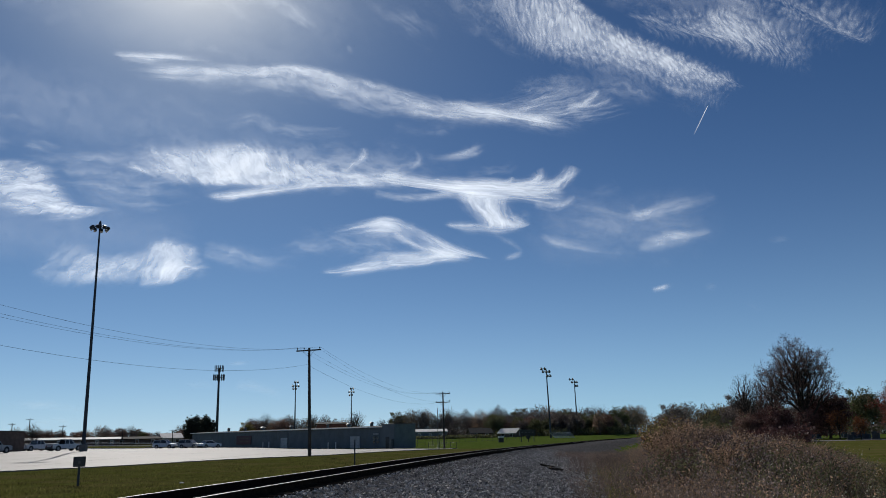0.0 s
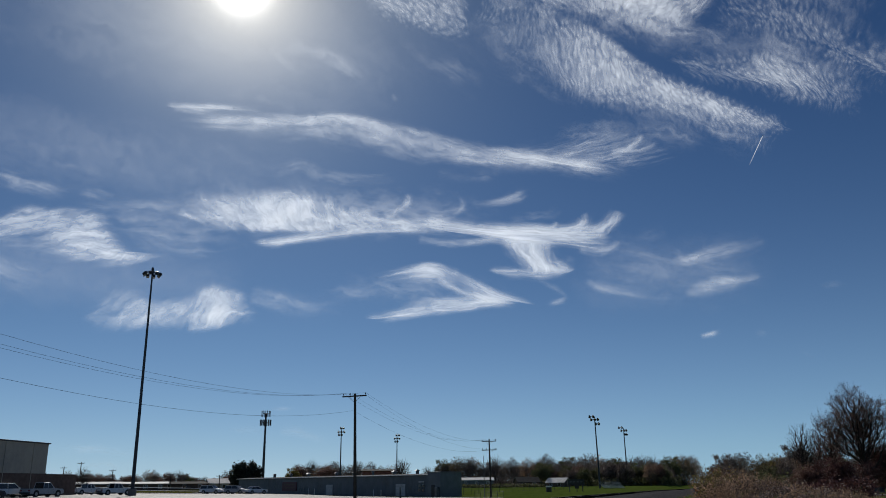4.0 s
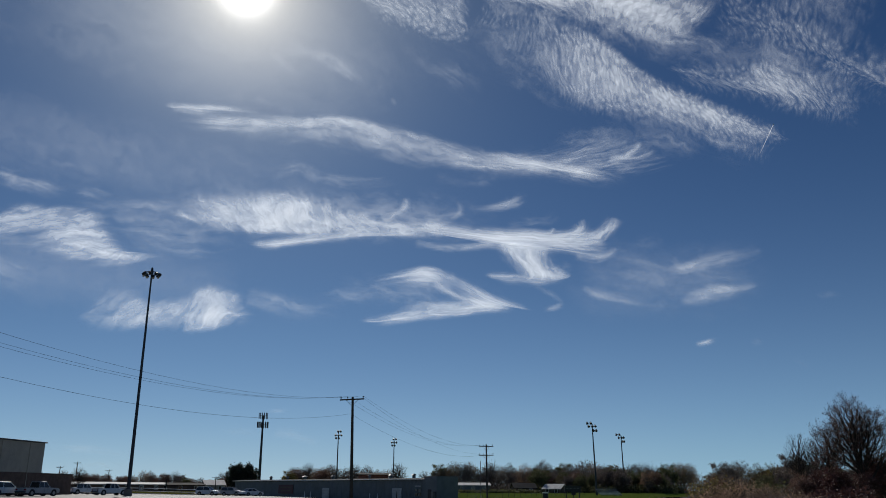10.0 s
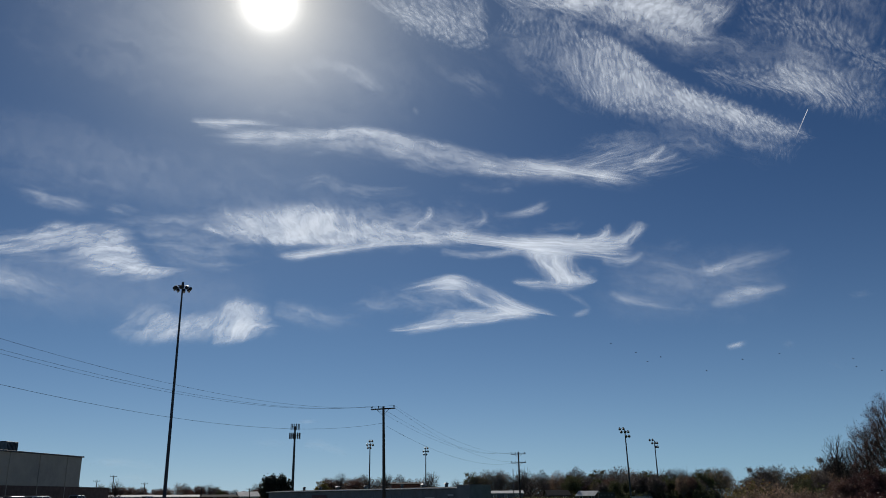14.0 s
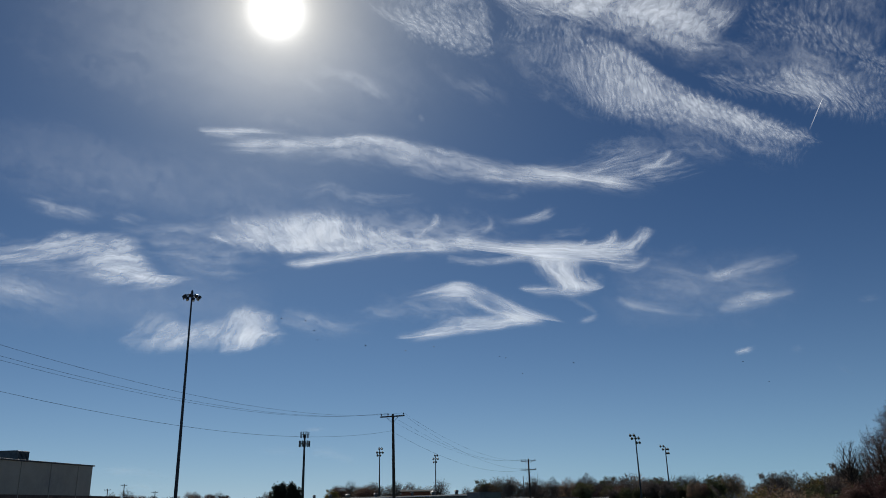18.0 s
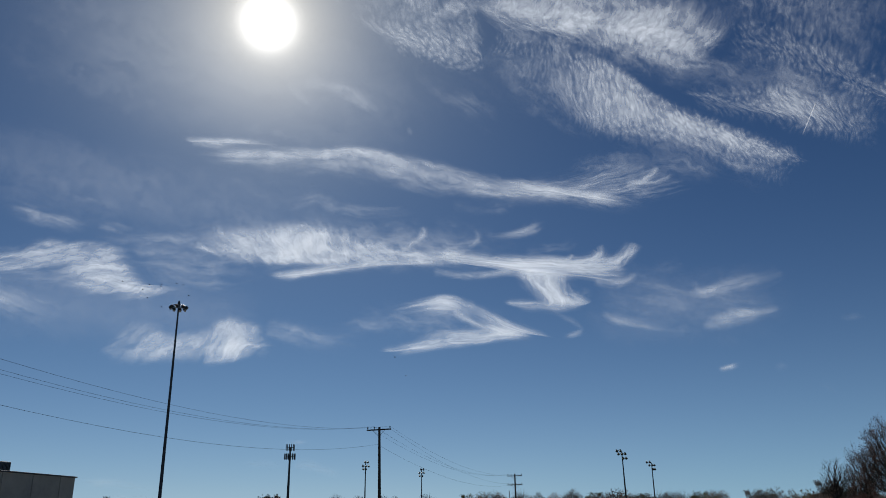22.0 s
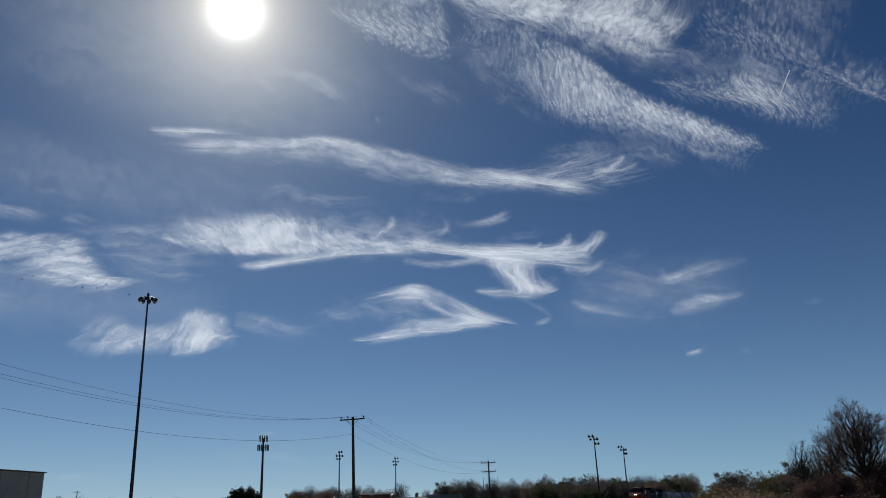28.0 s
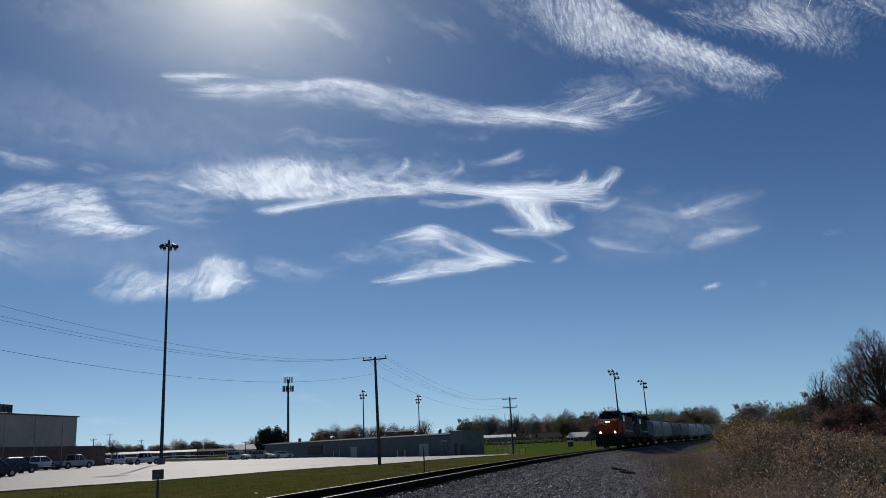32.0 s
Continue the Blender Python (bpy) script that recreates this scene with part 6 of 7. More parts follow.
SHRUBS = [(BUSH_A, L_BROWN, "brown-leaved shrub in the trackside thicket"), (BUSH_B, L_BROWN, "twiggy brown shrub in the trackside thicket"), (BUSH_B, L_MAUVE, "twiggy mauve-brown shrub in the trackside thicket"), (BUSH_C, L_DARKRED, "low red-brown shrub in the trackside thicket"),
          (BUSH_B, L_RUST, "twiggy rust-brown shrub in the trackside thicket"), (BUSH_C, L_GREEN, "low dull green bramble shrub")]
def growth_top(az):
    """How high, in degrees over the eye, the thicket stands from the railway round to the lawn."""
    return np.interp(-np.asarray(az, dtype=float), (6.0, 9.4, 12.0, 13.5, 14.3, 15.0, 16.2, 18.3, 20.0, 21.6, 23.2, 25.0, 27.0, 36.0),
                     (-1.0, -1.25, -1.2, -0.85, 0.2, 0.75, 0.5, 0.2, 0.0, -0.25, -0.7, -1.4, -2.2, -2.6))


plant(BUSH_A, L_YELLOW, -14.5, 38, "tall yellow-green shrub at the gravel's edge", "shrub", 30, 1.0)
plant(BUSH_A, L_OLIVE, -15.0, 41, "tall olive shrub at the gravel's edge", "shrub", 110, 1.08)
plant(BUSH_B, L_ORANGE, -14.6, 42, "tall rust-orange shrub at the gravel's edge", "shrub", 75, 1.12)
plant(BUSH_C, L_YELLOW, -27.9, 22, "small yellow-leaved shrub among the weeds", "shrub", 200, 0.62)
plant(BUSH_B, L_ORANGE, -14.9, 40, "tall rust-orange shrub at the gravel's edge", "shrub", 30, 1.1)
plant(BUSH_A, L_UMBER, -15.2, 44, "red-brown shrub in the trackside thicket", "shrub", 200, 1.0)
plant(BUSH_C, L_YELLOW, -27.3, 21, "small yellow-leaved shrub among the weeds", "shrub", 20, 0.5)
plant(BUSH_C, L_GREEN, -25.2, 22, "low dull green bramble shrub", "shrub", 90, 0.5)
plant(BUSH_C, L_GREEN, -26.2, 24, "low dull green bramble shrub", "shrub", 150, 0.5)
for i in range(150):
    az = rnd.uniform(-14.4, -25.5)
    d = rnd.uniform(34, 100) if az > -20 and i % 2 else rnd.uniform(19, 48)
    x, y = at(az, d)
    if float(side_of_line(x, y)) < 9.0:
        continue
    m, lm, lab = rnd.choice(SHRUBS)
    rise = EYE - zg(x, y) - 0.1 + d * math.tan(radians(float(growth_top(az))))
    size = rise / 1.95 * rnd.uniform(0.7, 1.12)
    if size < 0.3:
        continue
    plant(m, lm, az, d, lab, "shrub", rnd.uniform(0, 360), min(size, 1.5), "thicket beside the line")


def weeds(name, label, count, leaf_mat, stalk_mat, tall, leaf, leaves, seed, az0, az1, d0, d1, edge=7.3, verge=0.35):
    """Stalks with small leaves, as one mass; the stalks and the leaves are two meshes."""
    g = np.random.default_rng(seed)
    az = np.radians(g.uniform(min(az0, az1), max(az0, az1), count))
    d = np.sqrt(g.uniform(d0 ** 2, d1 ** 2, count))
    x, y = -d * np.sin(az), d * np.cos(az)
    keep = side_of_line(x, y) > edge + 0.8 * np.sin(y * 0.9) + g.normal(0, 0.35, count)
    x, y, az, d = x[keep], y[keep], az[keep], d[keep]
    n = len(x)
    patch = 0.75 + 1.05 * np.array([noise.noise(Vector((a * 0.35, b * 0.35, seed))) for a, b in zip(x, y)])
    edge_low = smooth_to(side_of_line(x, y), edge - 0.5, edge + 3.5) * (1 - verge) + verge
    h = tall * patch * edge_low * g.uniform(0.65, 1.2, n)
    z = ground_z(x, y)
    room = (EYE - z + d * np.tan(np.radians(growth_top(np.degrees(az))))) * np.clip(0.5 + 0.62 * patch, 0.3, 1.25) * g.uniform(0.8, 1.06, n)
    lump = np.array([noise.noise(Vector((a * 0.13, b * 0.13, 40.0))) for a, b in zip(x, y)])
    h = np.minimum(h, np.maximum(room * (0.86 + 0.55 * lump), 0.0))
    ok = h > 0.12
    x, y, z, az, d, h, n = x[ok], y[ok], z[ok], az[ok], d[ok], h[ok], int(ok.sum())
    root = np.stack([x, y, z - 0.03], 1)
    lean = g.normal(0, 0.36, (n, 2)) * h[:, None]
    tip = root + np.stack([lean[:, 0], lean[:, 1], h], 1)
    mid = root * 0.45 + tip * 0.55 + np.stack([g.normal(0, 0.05, n), g.normal(0, 0.05, n), 0.04 * h], 1)
    side = np.stack([np.cos(az), np.sin(az), np.zeros(n)], 1) * g.uniform(0.0025, 0.0055, n)[:, None]
    v = np.stack([root - side, root + side, mid - side * 0.8, mid + side * 0.8, tip], 1).reshape(-1, 3)
    base_i = 5 * np.arange(n)[:, None]
    f4 = (base_i + np.array([[0, 1, 3, 2]])).tolist()
    f3 = (base_i + np.array([[2, 3, 4]])).tolist()
    mass = hang(name, raw(name, v.tolist(), f4 + f3), stalk_mat)
    tagged(mass, label, "weeds", kind="stuff")
    m = n * leaves
    i = np.repeat(np.arange(n), leaves)
    u = g.uniform(0.25, 1.0, m)[:, None]
    p = np.where(u < 0.55, root[i] + (mid[i] - root[i]) * (u / 0.55), mid[i] + (tip[i] - mid[i]) * ((u - 0.55) / 0.45))
    p = p + g.normal(0, 0.055, (m, 3))
    a = g.normal(0, 1, (m, 3))
    a /= np.linalg.norm(a, axis=1)[:, None]
    b = np.cross(a, g.normal(0, 1, (m, 3)))
    b /= np.linalg.norm(b, axis=1)[:, None]
    s_ = leaf * g.uniform(0.5, 1.4, m)[:, None]
    q = np.stack([p - a * s_, p + b * s_ * 0.5, p + a * s_, p - b * s_ * 0.5], 1).reshape(-1, 3)
    ff = (4 * np.arange(m)[:, None] + np.array([[0, 1, 2, 3]])).tolist()
    lv = hang("weed_leaves", raw("weed_leaves", q.tolist(), ff), leaf_mat, mass)
    tagged(lv, kind="stuff")
    return mass


weeds("dry_weeds", "dense dry brown weeds beside the gravel", 6000, L_BROWN, L_GREY, 1.0, 0.021, 17, 1, -12.6, -29, 13, 52)
weeds("mauve_weeds", "mauve-brown dry weeds with tiny seed heads", 3800, L_MAUVE, L_GREY, 1.1, 0.022, 14, 11, -13.0, -22, 14, 52)
weeds("bramble_weeds", "tangled dull green brambles among dry weeds", 6800, L_GREEN, L_GREY, 0.9, 0.027, 15, 2, -19, -36, 13, 48)
weeds("red_weeds", "red-brown weeds among the dry stalks", 3600, L_UMBER, L_BROWN, 1.05, 0.027, 15, 3, -13.5, -26, 18, 55)
weeds("seeding_weeds", "pale seeding weeds with sun glints painted as light specks", 4200, L_PALE, L_STRAW, 1.15, 0.009, 8, 4, -13.0, -36, 13, 50)
weeds("far_weeds", "dry brown brush along the railway bank", 4200, L_GREY, L_BROWN, 1.2, 0.05, 6, 6, -9.5, -21, 52, 120)
weeds("dead_grass", "soft dense brown dead grass at the gravel's edge", 19000, L_DUSK, L_DUSK, 0.85, 0.02, 10, 7, -8.5, -15.2, 17, 125, 6.9, 0.75)
weeds("bank_grass", "dull dead grass on the bank beside the far rails", 9000, L_DUSK, L_DUSK, 0.7, 0.03, 8, 12, -7.0, -14.6, 48, 130, 5.4, 0.6)
weeds("edge_weeds", "short dry weeds creeping into the gravel", 2400, L_BROWN, L_STRAW, 0.35, 0.022, 5, 8, -6.5, -13, 18, 75, 6.4)

# low brush that closes the foot of the far woods
def brush(label, count, mat, tall, leaf, leaves, seed, az0, az1, d0, d1):
    g = np.random.default_rng(seed)
    az = np.radians(g.uniform(min(az0, az1), max(az0, az1), count))
    d = g.uniform(d0, d1, count)
    x, y = -d * np.sin(az), d * np.cos(az)
    keep = np.abs(side_of_line(x, y)) > 7.0
    x, y = x[keep], y[keep]
    n = len(x)
    h = tall * (0.7 + 0.6 * np.array([noise.noise(Vector((a * 0.06, b * 0.06, seed))) for a, b in zip(x, y)])) * g.uniform(0.5, 1.15, n)
    i = np.repeat(np.arange(n), leaves)
    m = n * leaves
    p = np.stack([x[i] + g.normal(0, 0.5, m), y[i] + g.normal(0, 0.5, m), ground_z(x, y)[i] + h[i] * g.uniform(0.0, 1.0, m)], 1)
    a = g.normal(0, 1, (m, 3))
    a /= np.linalg.norm(a, axis=1)[:, None]
    b = np.cross(a, g.normal(0, 1, (m, 3)))
    b /= np.linalg.norm(b, axis=1)[:, None]
    s_ = leaf * g.uniform(0.5, 1.4, m)[:, None]
    q = np.stack([p - a * s_, p + b * s_ * 0.6, p + a * s_, p - b * s_ * 0.6], 1).reshape(-1, 3)
    ff = (4 * np.arange(m)[:, None] + np.array([[0, 1, 2, 3]])).tolist()
    ob = hang("far_brush", raw("far_brush", q.tolist(), ff), mat)
    return tagged(ob, label, "brush", kind="stuff")


brush("grey-brown brush at the foot of the far woods", 1700, L_GREY, 4.2, 0.34, 14, 1, 3.5, -15, 322, 345)
brush("dull green brush at the foot of the far woods", 1000, L_GREEN, 3.4, 0.34, 14, 2, -3, -15, 300, 330)
brush("clipped dark hedge beyond the field", 420, L_GREEN, 1.6, 0.22, 16, 9, 2.6, -3.5, 285, 290)
brush("brown brush behind the hall", 500, L_GREY, 3.4, 0.34, 12, 3, 13, 3.5, 340, 355)
brush("rust-brown brush behind the far sheds", 900, L_UMBER, 2.4, 0.3, 12, 4, 33, 16, 315, 330)
brush("brown brush beyond the lawn", 1500, L_GREY, 4.2, 0.3, 14, 5, -15, -35, 205, 235)
brush("dark brush behind the thicket", 1100, L_GREEN, 3.6, 0.2, 16, 6, -14.5, -22.0, 120, 165)
brush("dark red-brown brush under the large tree", 600, L_DARKRED, 2.8, 0.18, 16, 7, -20.0, -23.4, 104, 125)

# bent dead stalks standing out of the weeds
for i, (az, d, h, ln) in enumerate(((-23.2, 30, 1.25, 0.5), (-24.0, 29, 1.1, -0.4), (-23.6, 31, 1.15, 0.6), (-25.2, 24, 0.7, 0.8), (-15.8, 38, 2.5, 0.05), (-16.2, 41, 2.3, -0.1), (-22.4, 33, 1.3, -0.3), (-27.3, 24, 0.55, 0.9), (-22.9, 28, 1.0, 1.1), (-21.4, 30, 1.1, -0.5))):
    x, y = at(az, d)
    bm = bmesh.new()
    z = zg(x, y)
    p0, p1, p2 = Vector((x, y, z - 0.05)), Vector((x + ln * 0.4, y, z + h * 0.65)), Vector((x + ln, y - 0.1, z + h))
    tube(bm, p0, p1, 0.014, 0.011, 6)
    tube(bm, p1, p2, 0.011, 0.005, 6)
    ob = part("dead_stalk", bm, L_STRAW)
    tagged(ob, "bare pale dead stalk above the weeds", "stalk", "dead stalks")

# short blades that roughen the mown strip beside the line
g = np.random.default_rng(19)
count = 36000
az, d = np.radians(g.uniform(-3, 30, count)), 14.0 + 62.0 * g.random(count) ** 1.3
x, y = -d * np.sin(az), d * np.cos(az)
keep = (side_of_line(x, y) < -2.9) & (y < 82.0 + 2.15 * (x + 10.2))
x, y, d, az = x[keep], y[keep], d[keep], az[keep]
n = len(x)
patch = np.array([noise.noise(Vector((a * 0.5, b * 0.5, 7.0))) for a, b in zip(x, y)])
h = (0.05 + 0.05 * g.random(n)) * (1.0 + 0.9 * patch)
base = np.stack([x, y, ground_z(x, y) - 0.01], 1)
across = np.stack([np.cos(az), np.sin(az), np.zeros(n)], 1) * g.uniform(0.008, 0.02, n)[:, None]
tip = base + np.stack([g.normal(0, 0.035, n), g.normal(0, 0.035, n), h], 1)
blades = np.stack([base - across, base + across, tip], 1).reshape(-1, 3)
L_BLADE = leafy("grass_blades", (0.042, 0.046, 0.011), (0.08, 0.074, 0.022), 0.3)
turf = hang("grass_blades", raw("grass_blades", blades.tolist(), (3 * np.arange(n)[:, None] + np.array([[0, 1, 2]])).tolist()), L_BLADE)
tagged(turf, "short olive and straw-coloured grass blades beside the track", "grass", kind="stuff")
x, y = at(17.15, 33.5)
scrap = thing("paper_scrap", "crumpled white scrap of paper on the grass", "litter", pose(x, y, zg(x, y) + 0.01, 0, 0, 25))
bm = bmesh.new()
bmesh.ops.create_icosphere(bm, subdivisions=2, radius=0.07, matrix=Matrix.Diagonal((1.3, 0.9, 0.6, 1)))
for v in bm.verts:
    v.co *= 1.0 + 0.35 * noise.noise(v.co * 22.0)
part("paper", bm, M_WHITE, scrap)

# fallen timber on the gravel
for az, d, ln, turn in ((-7.0, 37.5, 0.95, -58), (-7.5, 34.5, 0.6, -40)):
    x, y = at(az, d)
    o = float(side_of_line(x, y))
    lg = thing("old_timber", "broken dark old timber lying on the gravel", "timber", pose(x, y, bed_z(x, y, o) + 0.045, 0, 8, turn))
    bm = bmesh.new()
    box(bm, (0, 0, 0), (ln, 0.09, 0.07), 0.015)
    box(bm, (ln * 0.3, 0.03, 0.02), (ln * 0.6, 0.06, 0.07), 0.015, Matrix.Rotation(0.12, 4, "Z"))
    part("beam", bm, M_TIE, lg)

# stones and seats on the far lawn
for i in range(14):
    az, d = rnd.uniform(-23.2, -27.8), rnd.uniform(112, 160)
    x, y = at(az, d)
    st = thing("headstone", "small dark headstone on the lawn", "headstone", pose(x, y, zg(x, y), 0, 0, rnd.uniform(-20, 20)), "headstones")
    bm = bmesh.new()
    tall = rnd.uniform(0.6, 1.0)
    box(bm, (0, 0, tall / 2), (0.75, 0.22, tall), 0.05)
    part("slab", bm, M_DARK_STEEL, st)
    bm = bmesh.new()
    box(bm, (0, 0, 0.06), (0.95, 0.4, 0.14), 0.02)
    part("plinth", bm, M_CONCRETE, st)
# a pale lane across the far lawn
lane = hang("lane", sheet("lane", np.linspace(-20.5, -31, 24), [0, 1], lambda u, v: at(u, 108 + 6 * v + 0.6 * (u + 24) ** 2), lambda x, y, u, v: zg(x, y) + 0.03), M_CONCRETE)
tagged(lane, "narrow pale lane across the lawn", "lane", kind="structure")


# ---- vehicles ----
M_TYRE = surface("black_rubber", (0.012, 0.012, 0.012), (0.025, 0.025, 0.025), 6.0, 0.85)
M_RIM = surface("alloy_rim", (0.3, 0.3, 0.31), (0.45, 0.45, 0.46), 6.0, 0.35, metal=0.9)
M_LAMPGLASS = surface("clear_lamp", (0.4, 0.4, 0.4), (0.55, 0.55, 0.55), 6.0, 0.15)
M_TAIL = surface("red_lamp", (0.2, 0.01, 0.01), (0.3, 0.02, 0.02), 6.0, 0.2)
PAINTS = {k_: surface(k_ + "_car_paint", a, b, 2.0, 0.3, spec=0.4) for k_, a, b in (
    ("white", (0.7, 0.71, 0.72), (0.8, 0.81, 0.82)), ("silver", (0.36, 0.37, 0.39), (0.46, 0.47, 0.49)),
    ("navy", (0.012, 0.016, 0.03), (0.02, 0.025, 0.045)), ("black", (0.01, 0.01, 0.011), (0.018, 0.018, 0.02)))}
CAR_KINDS = {
    "pickup": ([(-2.85, 0.5), (-2.85, 1.08), (-0.6, 1.08), (-0.55, 1.12), (1.05, 1.12), (2.6, 1.02), (2.85, 0.85), (2.85, 0.45), (2.4, 0.36), (-2.5, 0.36)],
               [(-0.62, 1.1), (-0.5, 1.8), (0.55, 1.84), (1.2, 1.1)], 1.95, (-1.85, 1.85), 0.40),
    "suv": ([(-2.4, 0.5), (-2.42, 1.1), (1.0, 1.12), (2.2, 1.0), (2.42, 0.8), (2.42, 0.42), (2.1, 0.34), (-2.2, 0.34)],
            [(-2.36, 1.1), (-2.15, 1.72), (-1.6, 1.8), (0.3, 1.78), (1.15, 1.1)], 1.9, (-1.45, 1.5), 0.37),
    "car": ([(-2.2, 0.45), (-2.22, 0.92), (-1.5, 0.98), (0.9, 0.96), (2.0, 0.82), (2.2, 0.65), (2.2, 0.36), (1.9, 0.26), (-2.0, 0.26)],
            [(-1.75, 0.95), (-1.1, 1.42), (0.1, 1.46), (1.05, 0.95)], 1.78, (-1.35, 1.38), 0.33)}


def vehicle(kind, paint, x, y, turn, label):
    body, cabin, wide, axles, wheel_r = CAR_KINDS[kind]
    c = thing({"pickup": "pickup_truck", "suv": "suv", "car": "car"}[kind], label, "car" if kind != "pickup" else "pickup truck", pose(x, y, zg(x, y) + 0.05, 0, 0, turn), "parked vehicles")
    bm = bmesh.new()
    prism(bm, body, -wide / 2, wide / 2)
    bmesh.ops.bevel(bm, geom=[e for e in bm.edges if abs(e.verts[0].co.x - e.verts[1].co.x) < 0.01], offset=0.06, segments=2, affect="EDGES")
    b_ = part("body", bm, PAINTS[paint], c)
    bm = bmesh.new()
    prism(bm, cabin, -wide / 2 + 0.12, wide / 2 - 0.12)
    for v in bm.verts:
        if v.co.z > cabin[0][1] + 0.3:
            v.co.x *= 0.86
    part("glasshouse", bm, M_GLASS, c, "dark tinted glass")
    top = max(z for _, z in cabin)
    ys = [y_ for y_, z in cabin if z > top - 0.12]
    bm = bmesh.new()
    box(bm, (0, (min(ys) + max(ys)) / 2, top), ((wide - 0.24) * 0.88, max(ys) - min(ys) + 0.18, 0.06), 0.025)
    part("roof", bm, PAINTS[paint], c)
    ym = (cabin[0][0] + cabin[-1][0]) / 2 - 0.1
    for sx in (-1, 1):
        bm = bmesh.new()
        for (y0, z0), (y1, z1) in zip(cabin, cabin[1:]):
            k0 = 0.86 if z0 > cabin[0][1] + 0.3 else 1.0
            k1 = 0.86 if z1 > cabin[0][1] + 0.3 else 1.0
            tube(bm, (sx * (wide / 2 - 0.11) * k0, y0, z0), (sx * (wide / 2 - 0.11) * k1, y1, z1), 0.04, 0.04, 6)
        tube(bm, (sx * (wide / 2 - 0.11), ym, cabin[0][1]), (sx * (wide / 2 - 0.11) * 0.86, ym, top), 0.04, 0.04, 6)
        part("window_frame", bm, PAINTS[paint], c)
        # door seams and handles
        for y_ in (ym, cabin[-1][0] - 0.25):
            bm = bmesh.new()
            box(bm, (sx * (wide / 2 + 0.002), y_, cabin[0][1] - 0.32), (0.008, 0.02, 0.56))
            part("door_seam", bm, M_BLACK, c)
        bm = bmesh.new()
        box(bm, (sx * (wide / 2 + 0.015), ym + 0.16, cabin[0][1] - 0.12), (0.03, 0.16, 0.035), 0.006)
        part("door_handle", bm, PAINTS[paint], c)
        for ya in axles:
            bm = bmesh.new()
            tube(bm, (sx * (wide / 2 - 0.2), ya, wheel_r + 0.03), (sx * (wide / 2 + 0.004), ya, wheel_r + 0.03), wheel_r + 0.08, wheel_r + 0.08, 16)
            part("wheel_arch", bm, M_BLACK, c)
    bm = bmesh.new()
    box(bm, (0, (body[0][0] + body[-1][0]) / 2 + 0.1, 0.34), (wide - 0.06, abs(body[0][0]) * 1.55, 0.14), 0.02)
    part("underbody", bm, M_BLACK, c)
    if kind == "pickup":
        bm = bmesh.new()
        box(bm, (0, -1.72, 1.06), (wide - 0.3, 2.1, 0.06))
        part("cargo_bed", bm, M_BLACK, c)
    for ya in axles:
        for sx in (-1, 1):
            bm = bmesh.new()
            tube(bm, (sx * (wide / 2 - 0.24), ya, wheel_r), (sx * (wide / 2 + 0.01), ya, wheel_r), wheel_r, wheel_r, 16)
            wh_ = part("wheel", bm, M_TYRE, c)
            bm = bmesh.new()
            tube(bm, (sx * (wide / 2), ya, wheel_r), (sx * (wide / 2 + 0.025), ya, wheel_r), wheel_r * 0.62, wheel_r * 0.55, 10)
            part("rim", bm, M_RIM, wh_)
    y0, y1 = min(p[0] for p in body), max(p[0] for p in body)
    for ye, sy in ((y0, -1), (y1, 1)):
        bm = bmesh.new()
        box(bm, (0, ye + sy * 0.05, 0.55), (wide - 0.1, 0.16, 0.2), 0.04)
        part("bumper", bm, M_GALV if kind == "pickup" else PAINTS[paint], c)
        for sx in (-1, 1):
            bm = bmesh.new()
            box(bm, (sx * (wide / 2 - 0.25), ye + sy * 0.0, 0.82), (0.36, 0.1, 0.16), 0.03)
            part("headlight" if sy > 0 else "tail_light", bm, M_LAMPGLASS if sy > 0 else M_TAIL, c)
    for sx in (-1, 1):
        bm = bmesh.new()
        box(bm, (sx * (wide / 2 + 0.1), cabin[-1][0] - 0.3, cabin[0][1] + 0.1), (0.2, 0.1, 0.16), 0.03)
        part("mirror", bm, PAINTS[paint], c)
    return c


for kind, paint, az, d, face, label in (
        ("suv", "navy", 32.7, 98, -60, "dark navy suv parked on the yard"),
        ("suv", "navy", 31.5, 111, -50, "dark blue suv parked on the yard"),
        ("suv", "white", 30.15, 127, -52, "white suv parked beside another"),
        ("pickup", "silver", 28.3, 127, -46, "silver pickup truck parked on the yard"),
        ("car", "silver", 27.15, 164, -120, "small silver car between two pickups"),
        ("car", "black", 26.75, 168, -130, "small dark car between two pickups"),
        ("pickup", "white", 25.8, 166, -50, "white pickup truck parked on the yard"),
        ("pickup", "white", 24.2, 152, -55, "white pickup truck parked near the mast"),
        ("suv", "white", 18.3, 190, -118, "white suv parked by the hall"),
        ("suv", "silver", 16.75, 188, -122, "silver suv parked by the hall"),
        ("car", "white", 15.5, 180, -60, "white car parked by the hall"),
        ("car", "white", -28.3, 205, 70, "white car parked beyond the lawn")):
    x, y = at(az, d)
    vehicle(kind, paint, x, y, face + az, label)

# ---- train ----
M_ORANGE = surface("orange_loco_paint", (0.33, 0.045, 0.01), (0.43, 0.065, 0.014), 0.9, 0.6, spec=0.2, stain=(0.16, 0.05, 0.02))
M_LOCOBLACK = surface("black_loco_paint", (0.01, 0.01, 0.011), (0.02, 0.02, 0.02), 1.2, 0.7, spec=0.1, stain=(0.05, 0.04, 0.035))
